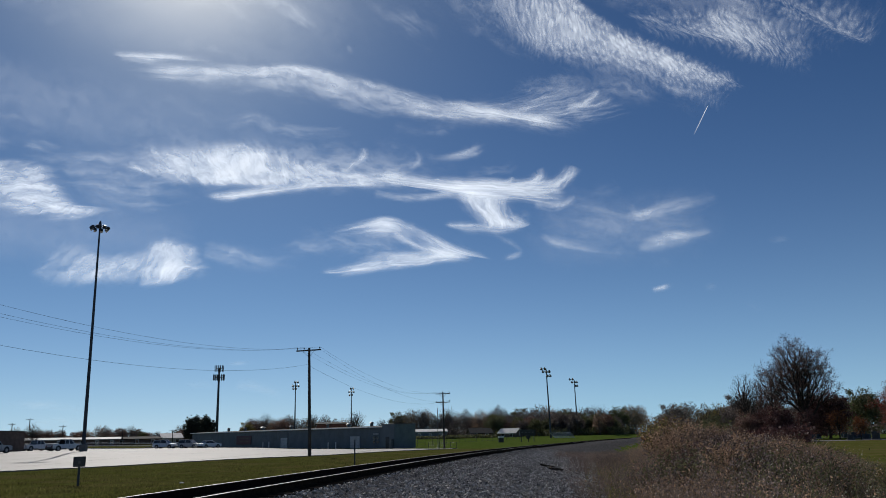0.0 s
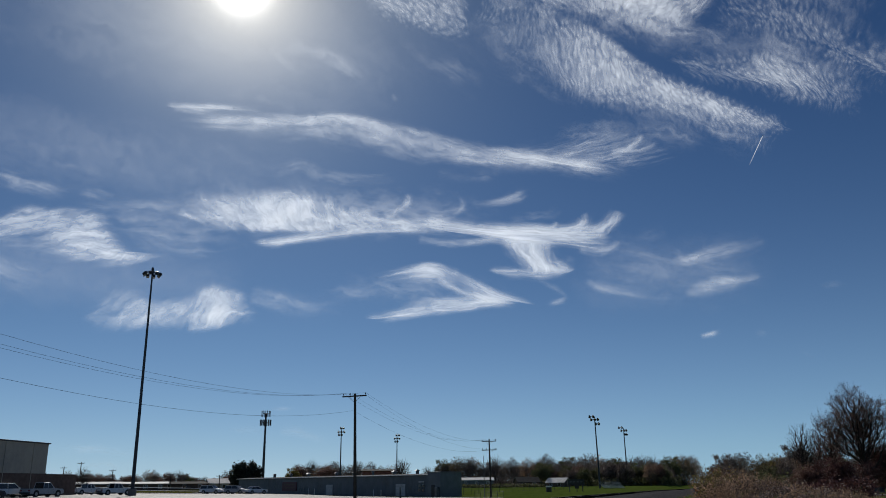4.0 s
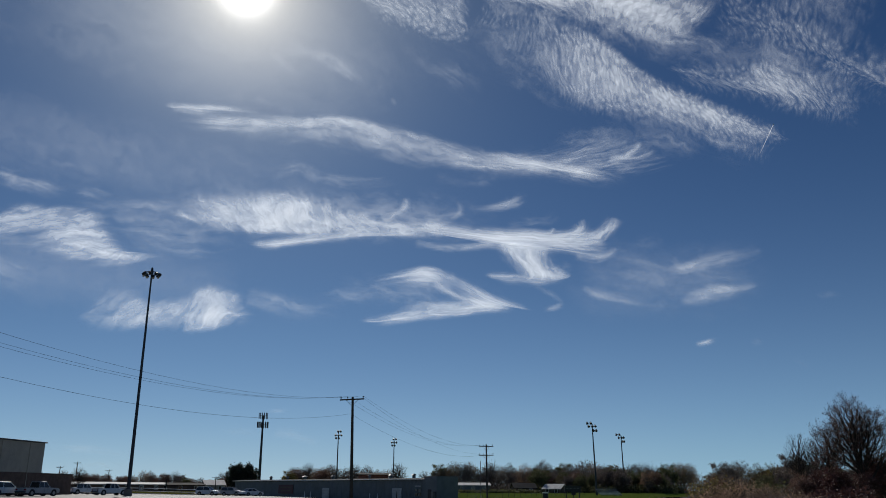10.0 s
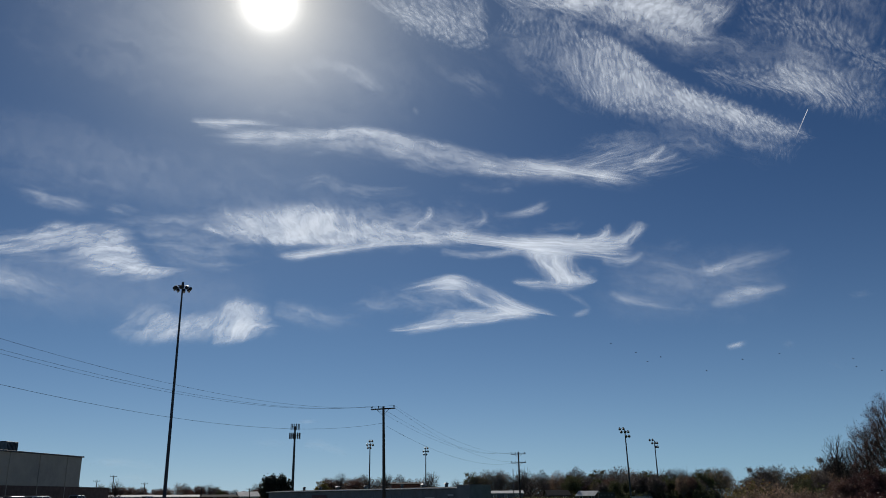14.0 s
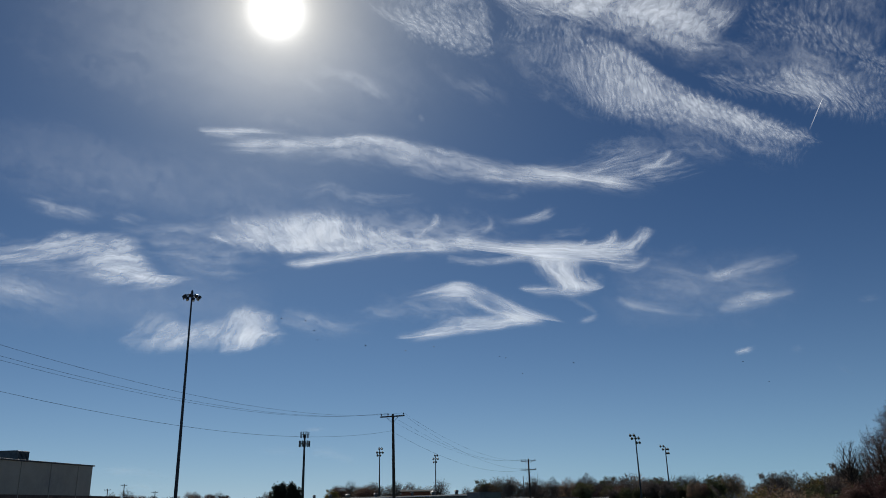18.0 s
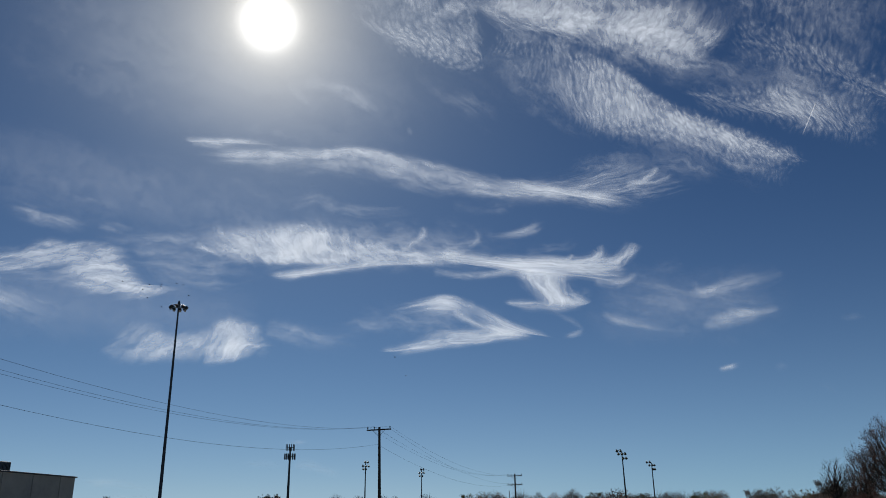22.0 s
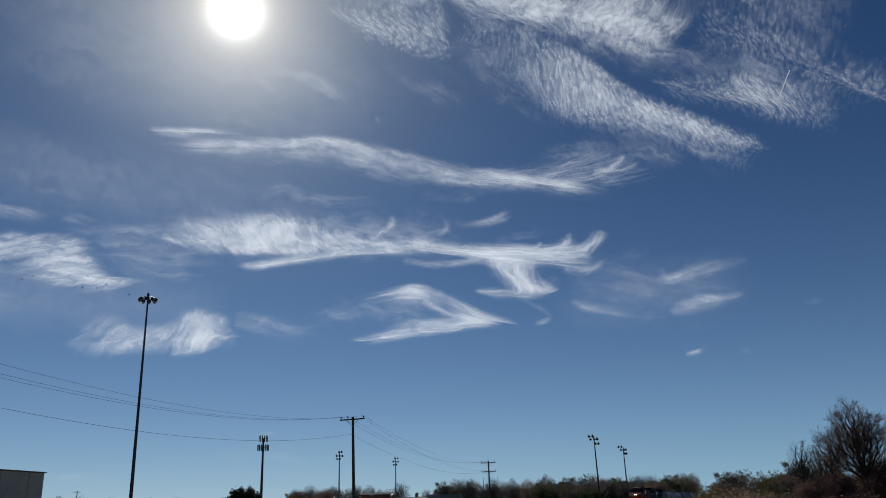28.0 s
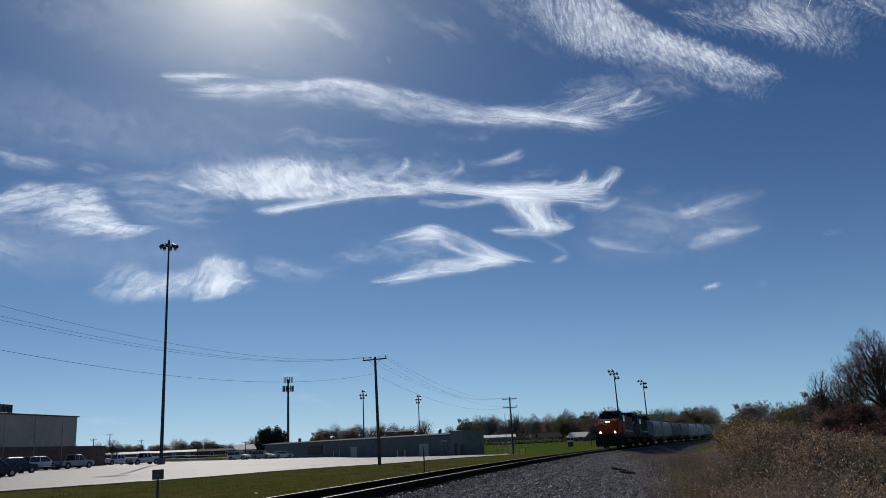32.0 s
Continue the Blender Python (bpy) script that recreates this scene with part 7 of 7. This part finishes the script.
M_LOCOGREY = surface("grey_loco_paint", (0.035, 0.036, 0.038), (0.06, 0.06, 0.063), 1.0, 0.6, spec=0.15, stain=(0.07, 0.06, 0.05))
M_HOPPER = surface("pale_grey_hopper_paint", (0.30, 0.31, 0.32), (0.42, 0.43, 0.44), 0.5, 0.55, stain=(0.2, 0.17, 0.14), vary=0.3)
M_HOPPER_TAN = surface("tan_hopper_paint", (0.24, 0.215, 0.18), (0.33, 0.30, 0.25), 0.5, 0.55, stain=(0.15, 0.12, 0.1), vary=0.3)
M_HOPPER_DARK = surface("slate_hopper_paint", (0.09, 0.10, 0.11), (0.14, 0.15, 0.16), 0.5, 0.55, stain=(0.1, 0.08, 0.07), vary=0.3)
M_HOPPER_WHITE = surface("chalky_hopper_paint", (0.48, 0.49, 0.5), (0.6, 0.61, 0.61), 0.5, 0.55, stain=(0.28, 0.24, 0.2), vary=0.3)
# hood orange: the shade on the locomotive's side is painted in, with weathered stains
M_ORANGE_SHADED = surface("shaded_weathered_orange_paint", (0.07, 0.014, 0.008), (0.11, 0.022, 0.011), 0.9, 0.6, spec=0.15, stain=(0.03, 0.025, 0.02))
M_EMBLEM = surface("silver_emblem", (0.28, 0.28, 0.29), (0.4, 0.4, 0.4), 3.0, 0.35)
M_BEAM = glowing("lit_headlight", (1.0, 0.82, 0.55), 9.0)
TRAIN = []


def truck(parent, y, n, r, gap):
    bm = bmesh.new()
    for sx in (-1, 1):
        box(bm, (sx * 1.05, y, r + 0.12), (0.16, (n - 1) * gap + 1.3, 0.42), 0.05)
        for i in range(n):
            box(bm, (sx * 1.12, y + (i - (n - 1) / 2) * gap, r), (0.2, 0.42, 0.42), 0.05)
    box(bm, (0, y, r + 0.25), (2.0, 0.7, 0.3), 0.04)
    t = part("bogie", bm, M_LOCOBLACK, parent)
    for i in range(n):
        bm = bmesh.new()
        ya = y + (i - (n - 1) / 2) * gap
        for sx in (-1, 1):
            tube(bm, (sx * 0.70, ya, r), (sx * 0.83, ya, r), r, r, 18)
        tube(bm, (-0.7, ya, r), (0.7, ya, r), 0.09, 0.09, 8)
        part("wheelset", bm, M_RAIL, t)


def locomotive(label, body_mat, nose_mat, lit):
    """Wide-nosed freight diesel, front at +y, 22.3 m long; the origin is at rail level in its middle."""
    l_ = thing("locomotive", label, "locomotive")
    bm = bmesh.new()
    box(bm, (0, 0, 1.42), (3.05, 21.2, 0.34), 0.03)
    part("frame", bm, M_LOCOBLACK, l_)
    # short nose in front of the cab
    bm = bmesh.new()
    prism(bm, [(8.0, 1.55), (10.35, 1.55), (10.5, 1.9), (10.25, 3.05), (9.7, 3.42), (8.0, 3.5)], -1.46, 1.46)
    for v in bm.verts:
        if v.co.y > 9.4:
            v.co.x *= 0.84
    bmesh.ops.bevel(bm, geom=bm.edges[:], offset=0.22, segments=4, affect="EDGES")
    nose = part("nose", bm, nose_mat, l_)
    bm = bmesh.new()
    box(bm, (-0.35, 10.4, 2.35), (0.62, 0.06, 1.4), 0.02)
    part("nose_door", bm, nose_mat, nose)
    bm = bmesh.new()
    box(bm, (0.68, 10.3, 3.0), (0.95, 0.05, 0.2), 0.02, Matrix.Rotation(0.22, 4, "Y") @ Matrix.Rotation(-0.25, 4, "X"))
    box(bm, (0.35, 10.36, 2.84), (0.5, 0.05, 0.12), 0.02, Matrix.Rotation(-0.25, 4, "X"))
    part("emblem", bm, M_EMBLEM, nose, "plain silver emblem shape")
    # cab with raked windscreen
    bm = bmesh.new()
    prism(bm, [(5.4, 1.55), (8.3, 1.55), (8.3, 3.1), (8.05, 3.9), (7.7, 4.3), (5.4, 4.4)], -1.5, 1.5)
    for v in bm.verts:
        if v.co.z > 4.2:
            v.co.x *= 0.72
        elif v.co.z > 3.8:
            v.co.x *= 0.93
    bmesh.ops.bevel(bm, geom=bm.edges[:], offset=0.2, segments=3, affect="EDGES")
    cab = part("cab", bm, M_LOCOBLACK if lit else nose_mat, l_)
    bm = bmesh.new()
    prism(bm, [(5.2, 4.15), (8.1, 3.95), (8.2, 4.05), (7.7, 4.45), (5.2, 4.58)], -0.98, 0.98)
    bmesh.ops.bevel(bm, geom=bm.edges[:], offset=0.15, segments=3, affect="EDGES")
    part("cab_roof", bm, M_LOCOBLACK, cab)
    for x in (-1.0, -0.36, 0.36, 1.0):
        bm = bmesh.new()
        box(bm, (x, 8.24, 3.55), (0.5, 0.05, 0.68), 0.02, Matrix.Rotation(0.28, 4, "X"))
        part("windscreen", bm, M_GLASS, cab)
    for sx in (-1, 1):
        for y in (6.1, 7.2):
            bm = bmesh.new()
            box(bm, (sx * 1.53, y, 3.5), (0.05, 0.75, 0.7), 0.02)
            part("side_window", bm, M_GLASS, cab)
    for sx in (-1, 1):
        bm = bmesh.new()
        box(bm, (sx * 1.51, 6.9, 2.3), (0.04, 2.6, 1.4), 0.015)
        part("cab_side_panel", bm, nose_mat, cab, "orange painted side panel" if lit else "grey painted side panel")
    # lamps
    for x in (-0.14, 0.14):
        bm = bmesh.new()
        tube(bm, (x, 10.1, 3.12), (x, 10.32, 3.1), 0.15, 0.15, 12)
        cs = part("headlight", bm, M_LOCOBLACK, nose)
        bm = bmesh.new()
        tube(bm, (x, 10.32, 3.1), (x, 10.35, 3.1), 0.1, 0.1, 12)
        part("lens", bm, M_BEAM if lit else M_LAMPGLASS, cs)
    for x in (-0.85, 0.85):
        bm = bmesh.new()
        box(bm, (x, 10.9, 1.86), (0.4, 0.3, 0.4), 0.05)
        cs = part("ditch_light", bm, M_LOCOBLACK, l_)
        bm = bmesh.new()
        tube(bm, (x, 11.05, 1.86), (x, 11.08, 1.86), 0.12, 0.12, 12)
        part("lens", bm, M_BEAM if lit else M_LAMPGLASS, cs)
    for x in (-1.0, 1.0):
        bm = bmesh.new()
        box(bm, (x * 0.6, 8.15, 4.1), (0.36, 0.1, 0.16), 0.02)
        part("marker_board", bm, M_LOCOGREY, cab)
    # long hood, radiator wings, roof gear
    bm = bmesh.new()
    prism(bm, [(-9.8, 1.55), (5.3, 1.55), (5.3, 4.05), (-9.8, 4.05)], -1.05, 1.05)
    hood = part("hood", bm, body_mat, l_)
    bm = bmesh.new()
    prism(bm, [(-9.8, 3.95), (5.3, 3.95), (5.3, 4.32), (-9.8, 4.32)], -0.9, 0.9)
    part("hood_roof", bm, M_LOCOBLACK, hood)
    bm = bmesh.new()
    box(bm, (0, -7.6, 4.3), (3.0, 4.4, 0.55), 0.08)
    part("radiator", bm, M_LOCOBLACK, hood)
    bm = bmesh.new()
    box(bm, (0, 1.6, 4.45), (1.5, 1.9, 0.35), 0.05)
    tube(bm, (0, -1.8, 4.2), (0, -1.8, 4.75), 0.35, 0.3, 12)
    part("exhaust", bm, M_LOCOBLACK, hood)
    for sx in (-1, 1):
        for i in range(9):
            bm = bmesh.new()
            box(bm, (sx * 1.07, -8.8 + i * 1.55, 2.75), (0.05, 1.35, 1.9), 0.015)
            part("hood_door", bm, body_mat, hood)
        bm = bmesh.new()
        box(bm, (sx * 1.11, -2.2, 2.1), (0.02, 13.5, 0.22))
        part("stripe", bm, M_EMBLEM, hood)
        bm = bmesh.new()
        for i in range(11):
            y = -9.9 + i * 1.5
            tube(bm, (sx * 1.48, y, 1.55), (sx * 1.48, y, 2.6), 0.02, 0.02, 6)
        tube(bm, (sx * 1.48, -9.9, 2.6), (sx * 1.48, 5.1, 2.6), 0.022, 0.022, 6)
        part("handrail", bm, M_GALV, l_)
        for ye in (10.7, -10.6):
            bm = bmesh.new()
            for i in range(4):
                box(bm, (sx * 1.3, ye, 0.5 + i * 0.3), (0.4, 0.3, 0.05))
            box(bm, (sx * 1.5, ye, 0.95), (0.04, 0.35, 1.2))
            part("steps", bm, M_LOCOBLACK, l_)
    bm = bmesh.new()
    prism(bm, [(10.5, 0.25), (11.1, 0.25), (11.1, 0.95), (10.9, 1.6), (10.5, 1.6)], -1.45, 1.45)
    part("pilot", bm, M_LOCOBLACK, l_)
    bm = bmesh.new()
    prism(bm, [(-11.0, 0.35), (-10.5, 0.35), (-10.5, 1.6), (-11.0, 1.6)], -1.4, 1.4)
    part("rear_pilot", bm, M_LOCOBLACK, l_)
    for y in (11.35, -11.3):
        bm = bmesh.new()
        box(bm, (0, y, 0.9), (0.34, 0.7, 0.36), 0.05)
        part("coupler", bm, M_RAIL, l_)
    bm = bmesh.new()
    tube(bm, (0, -2.6, 0.86), (0, 2.6, 0.86), 0.62, 0.62, 14)
    box(bm, (0, 0, 0.95), (2.7, 5.2, 0.8), 0.15)
    part("fuel_tank", bm, M_LOCOBLACK, l_)
    truck(l_, 6.9, 3, 0.53, 1.95)
    truck(l_, -6.9, 3, 0.53, 1.95)
    return l_


def hopper():
    """Covered grain hopper with rounded sides, 17.4 m over its ends."""
    h = thing("hopper_wagon", "pale grey covered hopper wagon with rounded ribbed sides", "rail wagon", None, "wagons of the train")
    ring_ = []
    for i in range(9):
        a = math.pi * i / 8
        ring_.append((1.55 * math.cos(a), 3.2 + 1.1 * math.sin(a)))
    outline = [(1.5, 1.5), (1.58, 2.4)] + ring_ + [(-1.58, 2.4), (-1.5, 1.5)]
    verts, faces = [], []
    sections = ((-7.6, 0.93), (-7.5, 1.0), (-2.6, 1.0), (2.6, 1.0), (7.5, 1.0), (7.6, 0.93))
    n = len(outline)
    for y, k_ in sections:
        verts += [(x * k_, y, 1.5 + (z - 1.5) * k_) for x, z in outline]
    for j in range(len(sections) - 1):
        for i in range(n):
            a, b = j * n + i, j * n + (i + 1) % n
            faces.append((a, b, b + n, a + n))
    faces += [tuple(range(n))[::-1], tuple(range((len(sections) - 1) * n, len(sections) * n))]
    hang("body", raw("body", verts, faces, False), M_HOPPER, h)
    for i in range(3):
        y = -5.0 + i * 5.0
        bm = bmesh.new()
        lo = [bm.verts.new((sx * 0.5, y + sy * 0.6, 0.55)) for sx, sy in ((-1, -1), (1, -1), (1, 1), (-1, 1))]
        hi = [bm.verts.new((sx * 1.45, y + sy * 2.3, 1.52)) for sx, sy in ((-1, -1), (1, -1), (1, 1), (-1, 1))]
        for k_ in range(4):
            bm.faces.new((lo[k_], lo[(k_ + 1) % 4], hi[(k_ + 1) % 4], hi[k_]))
        bm.faces.new(lo[::-1])
        bm.faces.new(hi)
        part("discharge_bay", bm, M_HOPPER, h)
    bm = bmesh.new()
    box(bm, (0, 0, 4.37), (1.3, 14.8, 0.1), 0.02)
    part("roof_walk", bm, M_GALV, h)
    for i in range(5):
        bm = bmesh.new()
        box(bm, (0, -5.6 + i * 2.8, 4.41), (0.75, 2.2, 0.14), 0.03)
        part("hatch", bm, M_HOPPER, h)
    for sx in (-1, 1):
        for i in range(4):
            bm = bmesh.new()
            box(bm, (sx * 1.57, -5.6 + i * 3.73, 2.35), (0.08, 0.16, 1.75), 0.01)
            part("rib", bm, M_HOPPER, h)
        bm = bmesh.new()
        box(bm, (sx * 1.45, 0, 1.45), (0.14, 17.0, 0.24), 0.02)
        part("sill", bm, M_HOPPER, h)
        for ye in (-8.1, 8.1):
            bm = bmesh.new()
            for z in (1.2, 1.7, 2.2, 2.7, 3.2, 3.7, 4.2):
                box(bm, (sx * 1.42, ye, z), (0.06, 0.5, 0.04))
            box(bm, (sx * 1.42, ye - 0.25, 2.7), (0.05, 0.04, 3.3))
            box(bm, (sx * 1.42, ye + 0.25, 2.7), (0.05, 0.04, 3.3))
            part("ladder", bm, M_GALV, h)
    for ye, sy in ((-7.6, -1), (7.6, 1)):
        bm = bmesh.new()
        box(bm, (0, ye + sy * 0.55, 1.3), (2.6, 1.3, 0.25), 0.03)
        box(bm, (0, ye + sy * 1.3, 0.9), (0.34, 0.6, 0.32), 0.05)
        part("platform", bm, M_LOCOBLACK, h)
    truck(h, 6.4, 2, 0.46, 1.75)
    truck(h, -6.4, 2, 0.46, 1.75)
    return h


TRAIN.append((locomotive("orange and black freight locomotive with lit headlights leading a train", M_ORANGE_SHADED, M_ORANGE, True), 11.4))
TRAIN.append((locomotive("dark grey freight locomotive coupled behind the first", M_LOCOBLACK, M_LOCOGREY, False), 11.4 + 23.0))
first = hopper()
TRAIN.append((first, 57.6))
for i in range(1, 12):
    wagon = copy_thing(first, Matrix())
    coat, words = ((M_HOPPER_WHITE, "chalk-white"), (M_HOPPER, "pale grey"), (M_HOPPER_DARK, "slate-grey"), (M_HOPPER_TAN, "tan"), (M_HOPPER_WHITE, "chalk-white"))[i % 5]
    tagged(wagon, words + " covered hopper wagon with rounded ribbed sides", "rail wagon", "wagons of the train")
    for piece in wagon.children:
        if piece.data and piece.data.materials and piece.data.materials[0] == M_HOPPER:
            piece.data = piece.data.copy()
            piece.data.materials[0] = coat
    TRAIN.append((wagon, 57.6 + 18.2 * i))


def train_pose(back, t):
    """Pose of a vehicle whose middle is so far behind the train's front, at t seconds."""
    s_ = 102.0 + (32.0 - t) * 16.9 + back
    x, y, z, a = on_line(s_)
    za, zb = on_line(s_ - 6)[2], on_line(s_ + 6)[2]
    return pose(float(x), float(y), float(z) + 0.002, math.degrees(math.atan2(float(za - zb), 12.0)), 0, 180 - math.degrees(float(a)))


# ---- in the air ----
M_TRAIL, k = material("ice_trail")
uv = k.n("ShaderNodeSeparateXYZ", None, Vector=k.n("ShaderNodeUVMap", {"uv_map": "band"}).outputs[0])
soft_ = k.m("MULTIPLY", k.m("POWER", k.m("SUBTRACT", 1.0, k.m("ABSOLUTE", uv.outputs[1])), 0.8), k.m("POWER", uv.outputs[0], 0.8))
lit_ = k.n("ShaderNodeBsdfTranslucent", None, Color=rgb(0.95, 0.95, 0.96))
mx = k.n("ShaderNodeMixShader", None, i0=soft_, i1=k.n("ShaderNodeBsdfTransparent").outputs[0], i2=lit_.outputs[0])
k.n("ShaderNodeOutputMaterial", None, Surface=mx.outputs[0])

JET_D = 4000.0
jet = thing("airliner", "tiny far airliner drawing a short white vapour trail", "airliner")
bm = bmesh.new()
tube(bm, (0, -2.2, 0), (0, 2.0, 0), 0.33, 0.33, 10)
tube(bm, (0, 2.0, 0), (0, 2.7, 0), 0.33, 0.06, 10)
tube(bm, (0, -2.2, 0), (0, -3.4, 0.1), 0.33, 0.08, 10)
part("fuselage", bm, M_WHITE, jet)
for sx in (-1, 1):
    bm = bmesh.new()
    v = [bm.verts.new(p) for p in ((sx * 0.2, 0.7, 0), (sx * 3.0, -0.9, 0.12), (sx * 3.0, -1.25, 0.12), (sx * 0.2, -0.5, 0))]
    f = bm.faces.new(v)
    ext = bmesh.ops.extrude_face_region(bm, geom=[f])["geom"]
    bmesh.ops.translate(bm, verts=[g for g in ext if isinstance(g, bmesh.types.BMVert)], vec=(0, 0, 0.08))
    part("wing", bm, M_WHITE, jet)
bm = bmesh.new()
prism(bm, [(-2.5, 0.2), (-3.3, 0.2), (-3.5, 1.2), (-3.1, 1.2)], -0.05, 0.05)
part("tail_fin", bm, M_WHITE, jet)
bm_v, bm_f, band = [], [], []
for i in range(25):
    f = i / 24
    half = 1.5 + 1.6 * (1 - f)
    for v in (-1, 0, 1):
        bm_v.append((v * half, -3.5 - 142 * (1 - f), 0.0))
        band.append((f, v))
for j in range(24):
    for i in range(2):
        a = j * 3 + i
        bm_f.append((a, a + 1, a + 4, a + 3))
me = raw("vapour_trail", bm_v, bm_f)
layer = me.uv_layers.new(name="band")
for loop in me.loops:
    layer.data[loop.index].uv = band[loop.vertex_index]
hang("vapour_trail", me, M_TRAIL, jet, "short white vapour trail fading at its tail")


def jet_pose(t):
    """The airliner climbs away to the upper right at a steady rate."""
    here, ahead = [Vector((0, 0, EYE)) + way(-19.52 - 0.128 * q, 21.29 + 0.199 * q) * JET_D for q in (t, t + 4)]
    d = (ahead - here).normalized()
    up = -way(-20.5, 23.0)
    up = (up - d * up.dot(d)).normalized()
    m = Matrix((d.cross(up), d, up)).transposed().to_4x4()
    return Matrix.Translation(here) @ m


M_FEATHER = surface("black_feathers", (0.008, 0.008, 0.009), (0.02, 0.02, 0.02), 8.0, 0.7)


def bird():
    b_ = thing("bird", "small black bird in flight", "bird", None, "flock of birds")
    bm = bmesh.new()
    bmesh.ops.create_uvsphere(bm, u_segments=8, v_segments=6, radius=0.055, matrix=Matrix.Diagonal((0.9, 2.6, 0.9, 1)))
    tube(bm, (0, -0.12, 0), (0, -0.24, 0.0), 0.03, 0.045, 6)
    tube(bm, (0, 0.12, 0.01), (0, 0.2, 0.0), 0.035, 0.005, 6)
    part("body", bm, M_FEATHER, b_)
    for sx in (-1, 1):
        bm = bmesh.new()
        v = [bm.verts.new(p) for p in ((sx * 0.03, 0.08, 0.02), (sx * 0.2, 0.1, 0.07), (sx * 0.36, -0.02, 0.05), (sx * 0.2, -0.05, 0.06), (sx * 0.03, -0.07, 0.02))]
        f = bm.faces.new(v)
        ext = bmesh.ops.extrude_face_region(bm, geom=[f])["geom"]
        bmesh.ops.translate(bm, verts=[g for g in ext if isinstance(g, bmesh.types.BMVert)], vec=(0, 0, 0.012))
        part("wing", bm, M_FEATHER, b_)
    return b_


BIRD_D = 118.0
# the flock's middle: seconds, azimuth, elevation
FLOCK = [(0, -60.0, 5.0), (10.0, -34.0, 7.0), (14.5, -8.0, 8.6), (17.0, 6.6, 10.2), (18.0, 13.6, 10.9), (19.0, 18.5, 11.5), (20.0, 25.3, 14.5), (21.0, 25.6, 15.1), (22.0, 24.8, 14.9), (23.0, 24.6, 14.6), (24.0, 25.0, 14.5), (26.0, 26.6, 14.3), (29.0, 38.0, 14.5), (32.0, 52.0, 16.0)]
rb = random.Random(9)
first_bird = bird()
BIRDS = []
for i in range(13):
    ob = first_bird if i == 0 else copy_thing(first_bird, Matrix())
    ob.scale = (0.6, 0.6, 0.6)
    BIRDS.append((ob, rb.uniform(-1.0, 1.3) + (i % 4 == 0) * 2.6 + (i % 6 == 5) * 4.6, rb.gauss(0, 1.7), rb.gauss(0, 0.75), rb.uniform(-4, 6)))


def bird_rows(lag, da, de, dd):
    rows = []
    ts = [f[0] for f in FLOCK]
    for j, t in enumerate(np.arange(0, 32.01, 1.0)):
        u = max(0.0, min(32.0, t - lag))
        squeeze = 1.0 if t < 20 else 0.6
        az = float(np.interp(u, ts, [f[1] for f in FLOCK])) + da * squeeze + 0.4 * math.sin(t * 1.7 + da * 5)
        el = float(np.interp(u, ts, [f[2] for f in FLOCK])) + de * squeeze + 0.25 * math.cos(t * 2.1 + de * 7)
        p = Vector((0, 0, EYE)) + way(az, el) * (BIRD_D + dd)
        rows.append((float(t), pose(p.x, p.y, p.z, 0, 14 * math.sin(t * 2.3 + da), 90 + 0.5 * az + 20 * math.sin(t * 0.7 + de))))
    return rows


def motions():
    for ob in CLOUDS:
        walk(ob, DRIFT)
    for ob, back in TRAIN:
        walk(ob, [(t, train_pose(back, t)) for t in range(0, 33, 2)])
    walk(jet, [(t, jet_pose(t)) for t in range(0, 33, 4)])
    for ob, lag, da, de, dd in BIRDS:
        walk(ob, bird_rows(lag, da, de, dd))


motions()
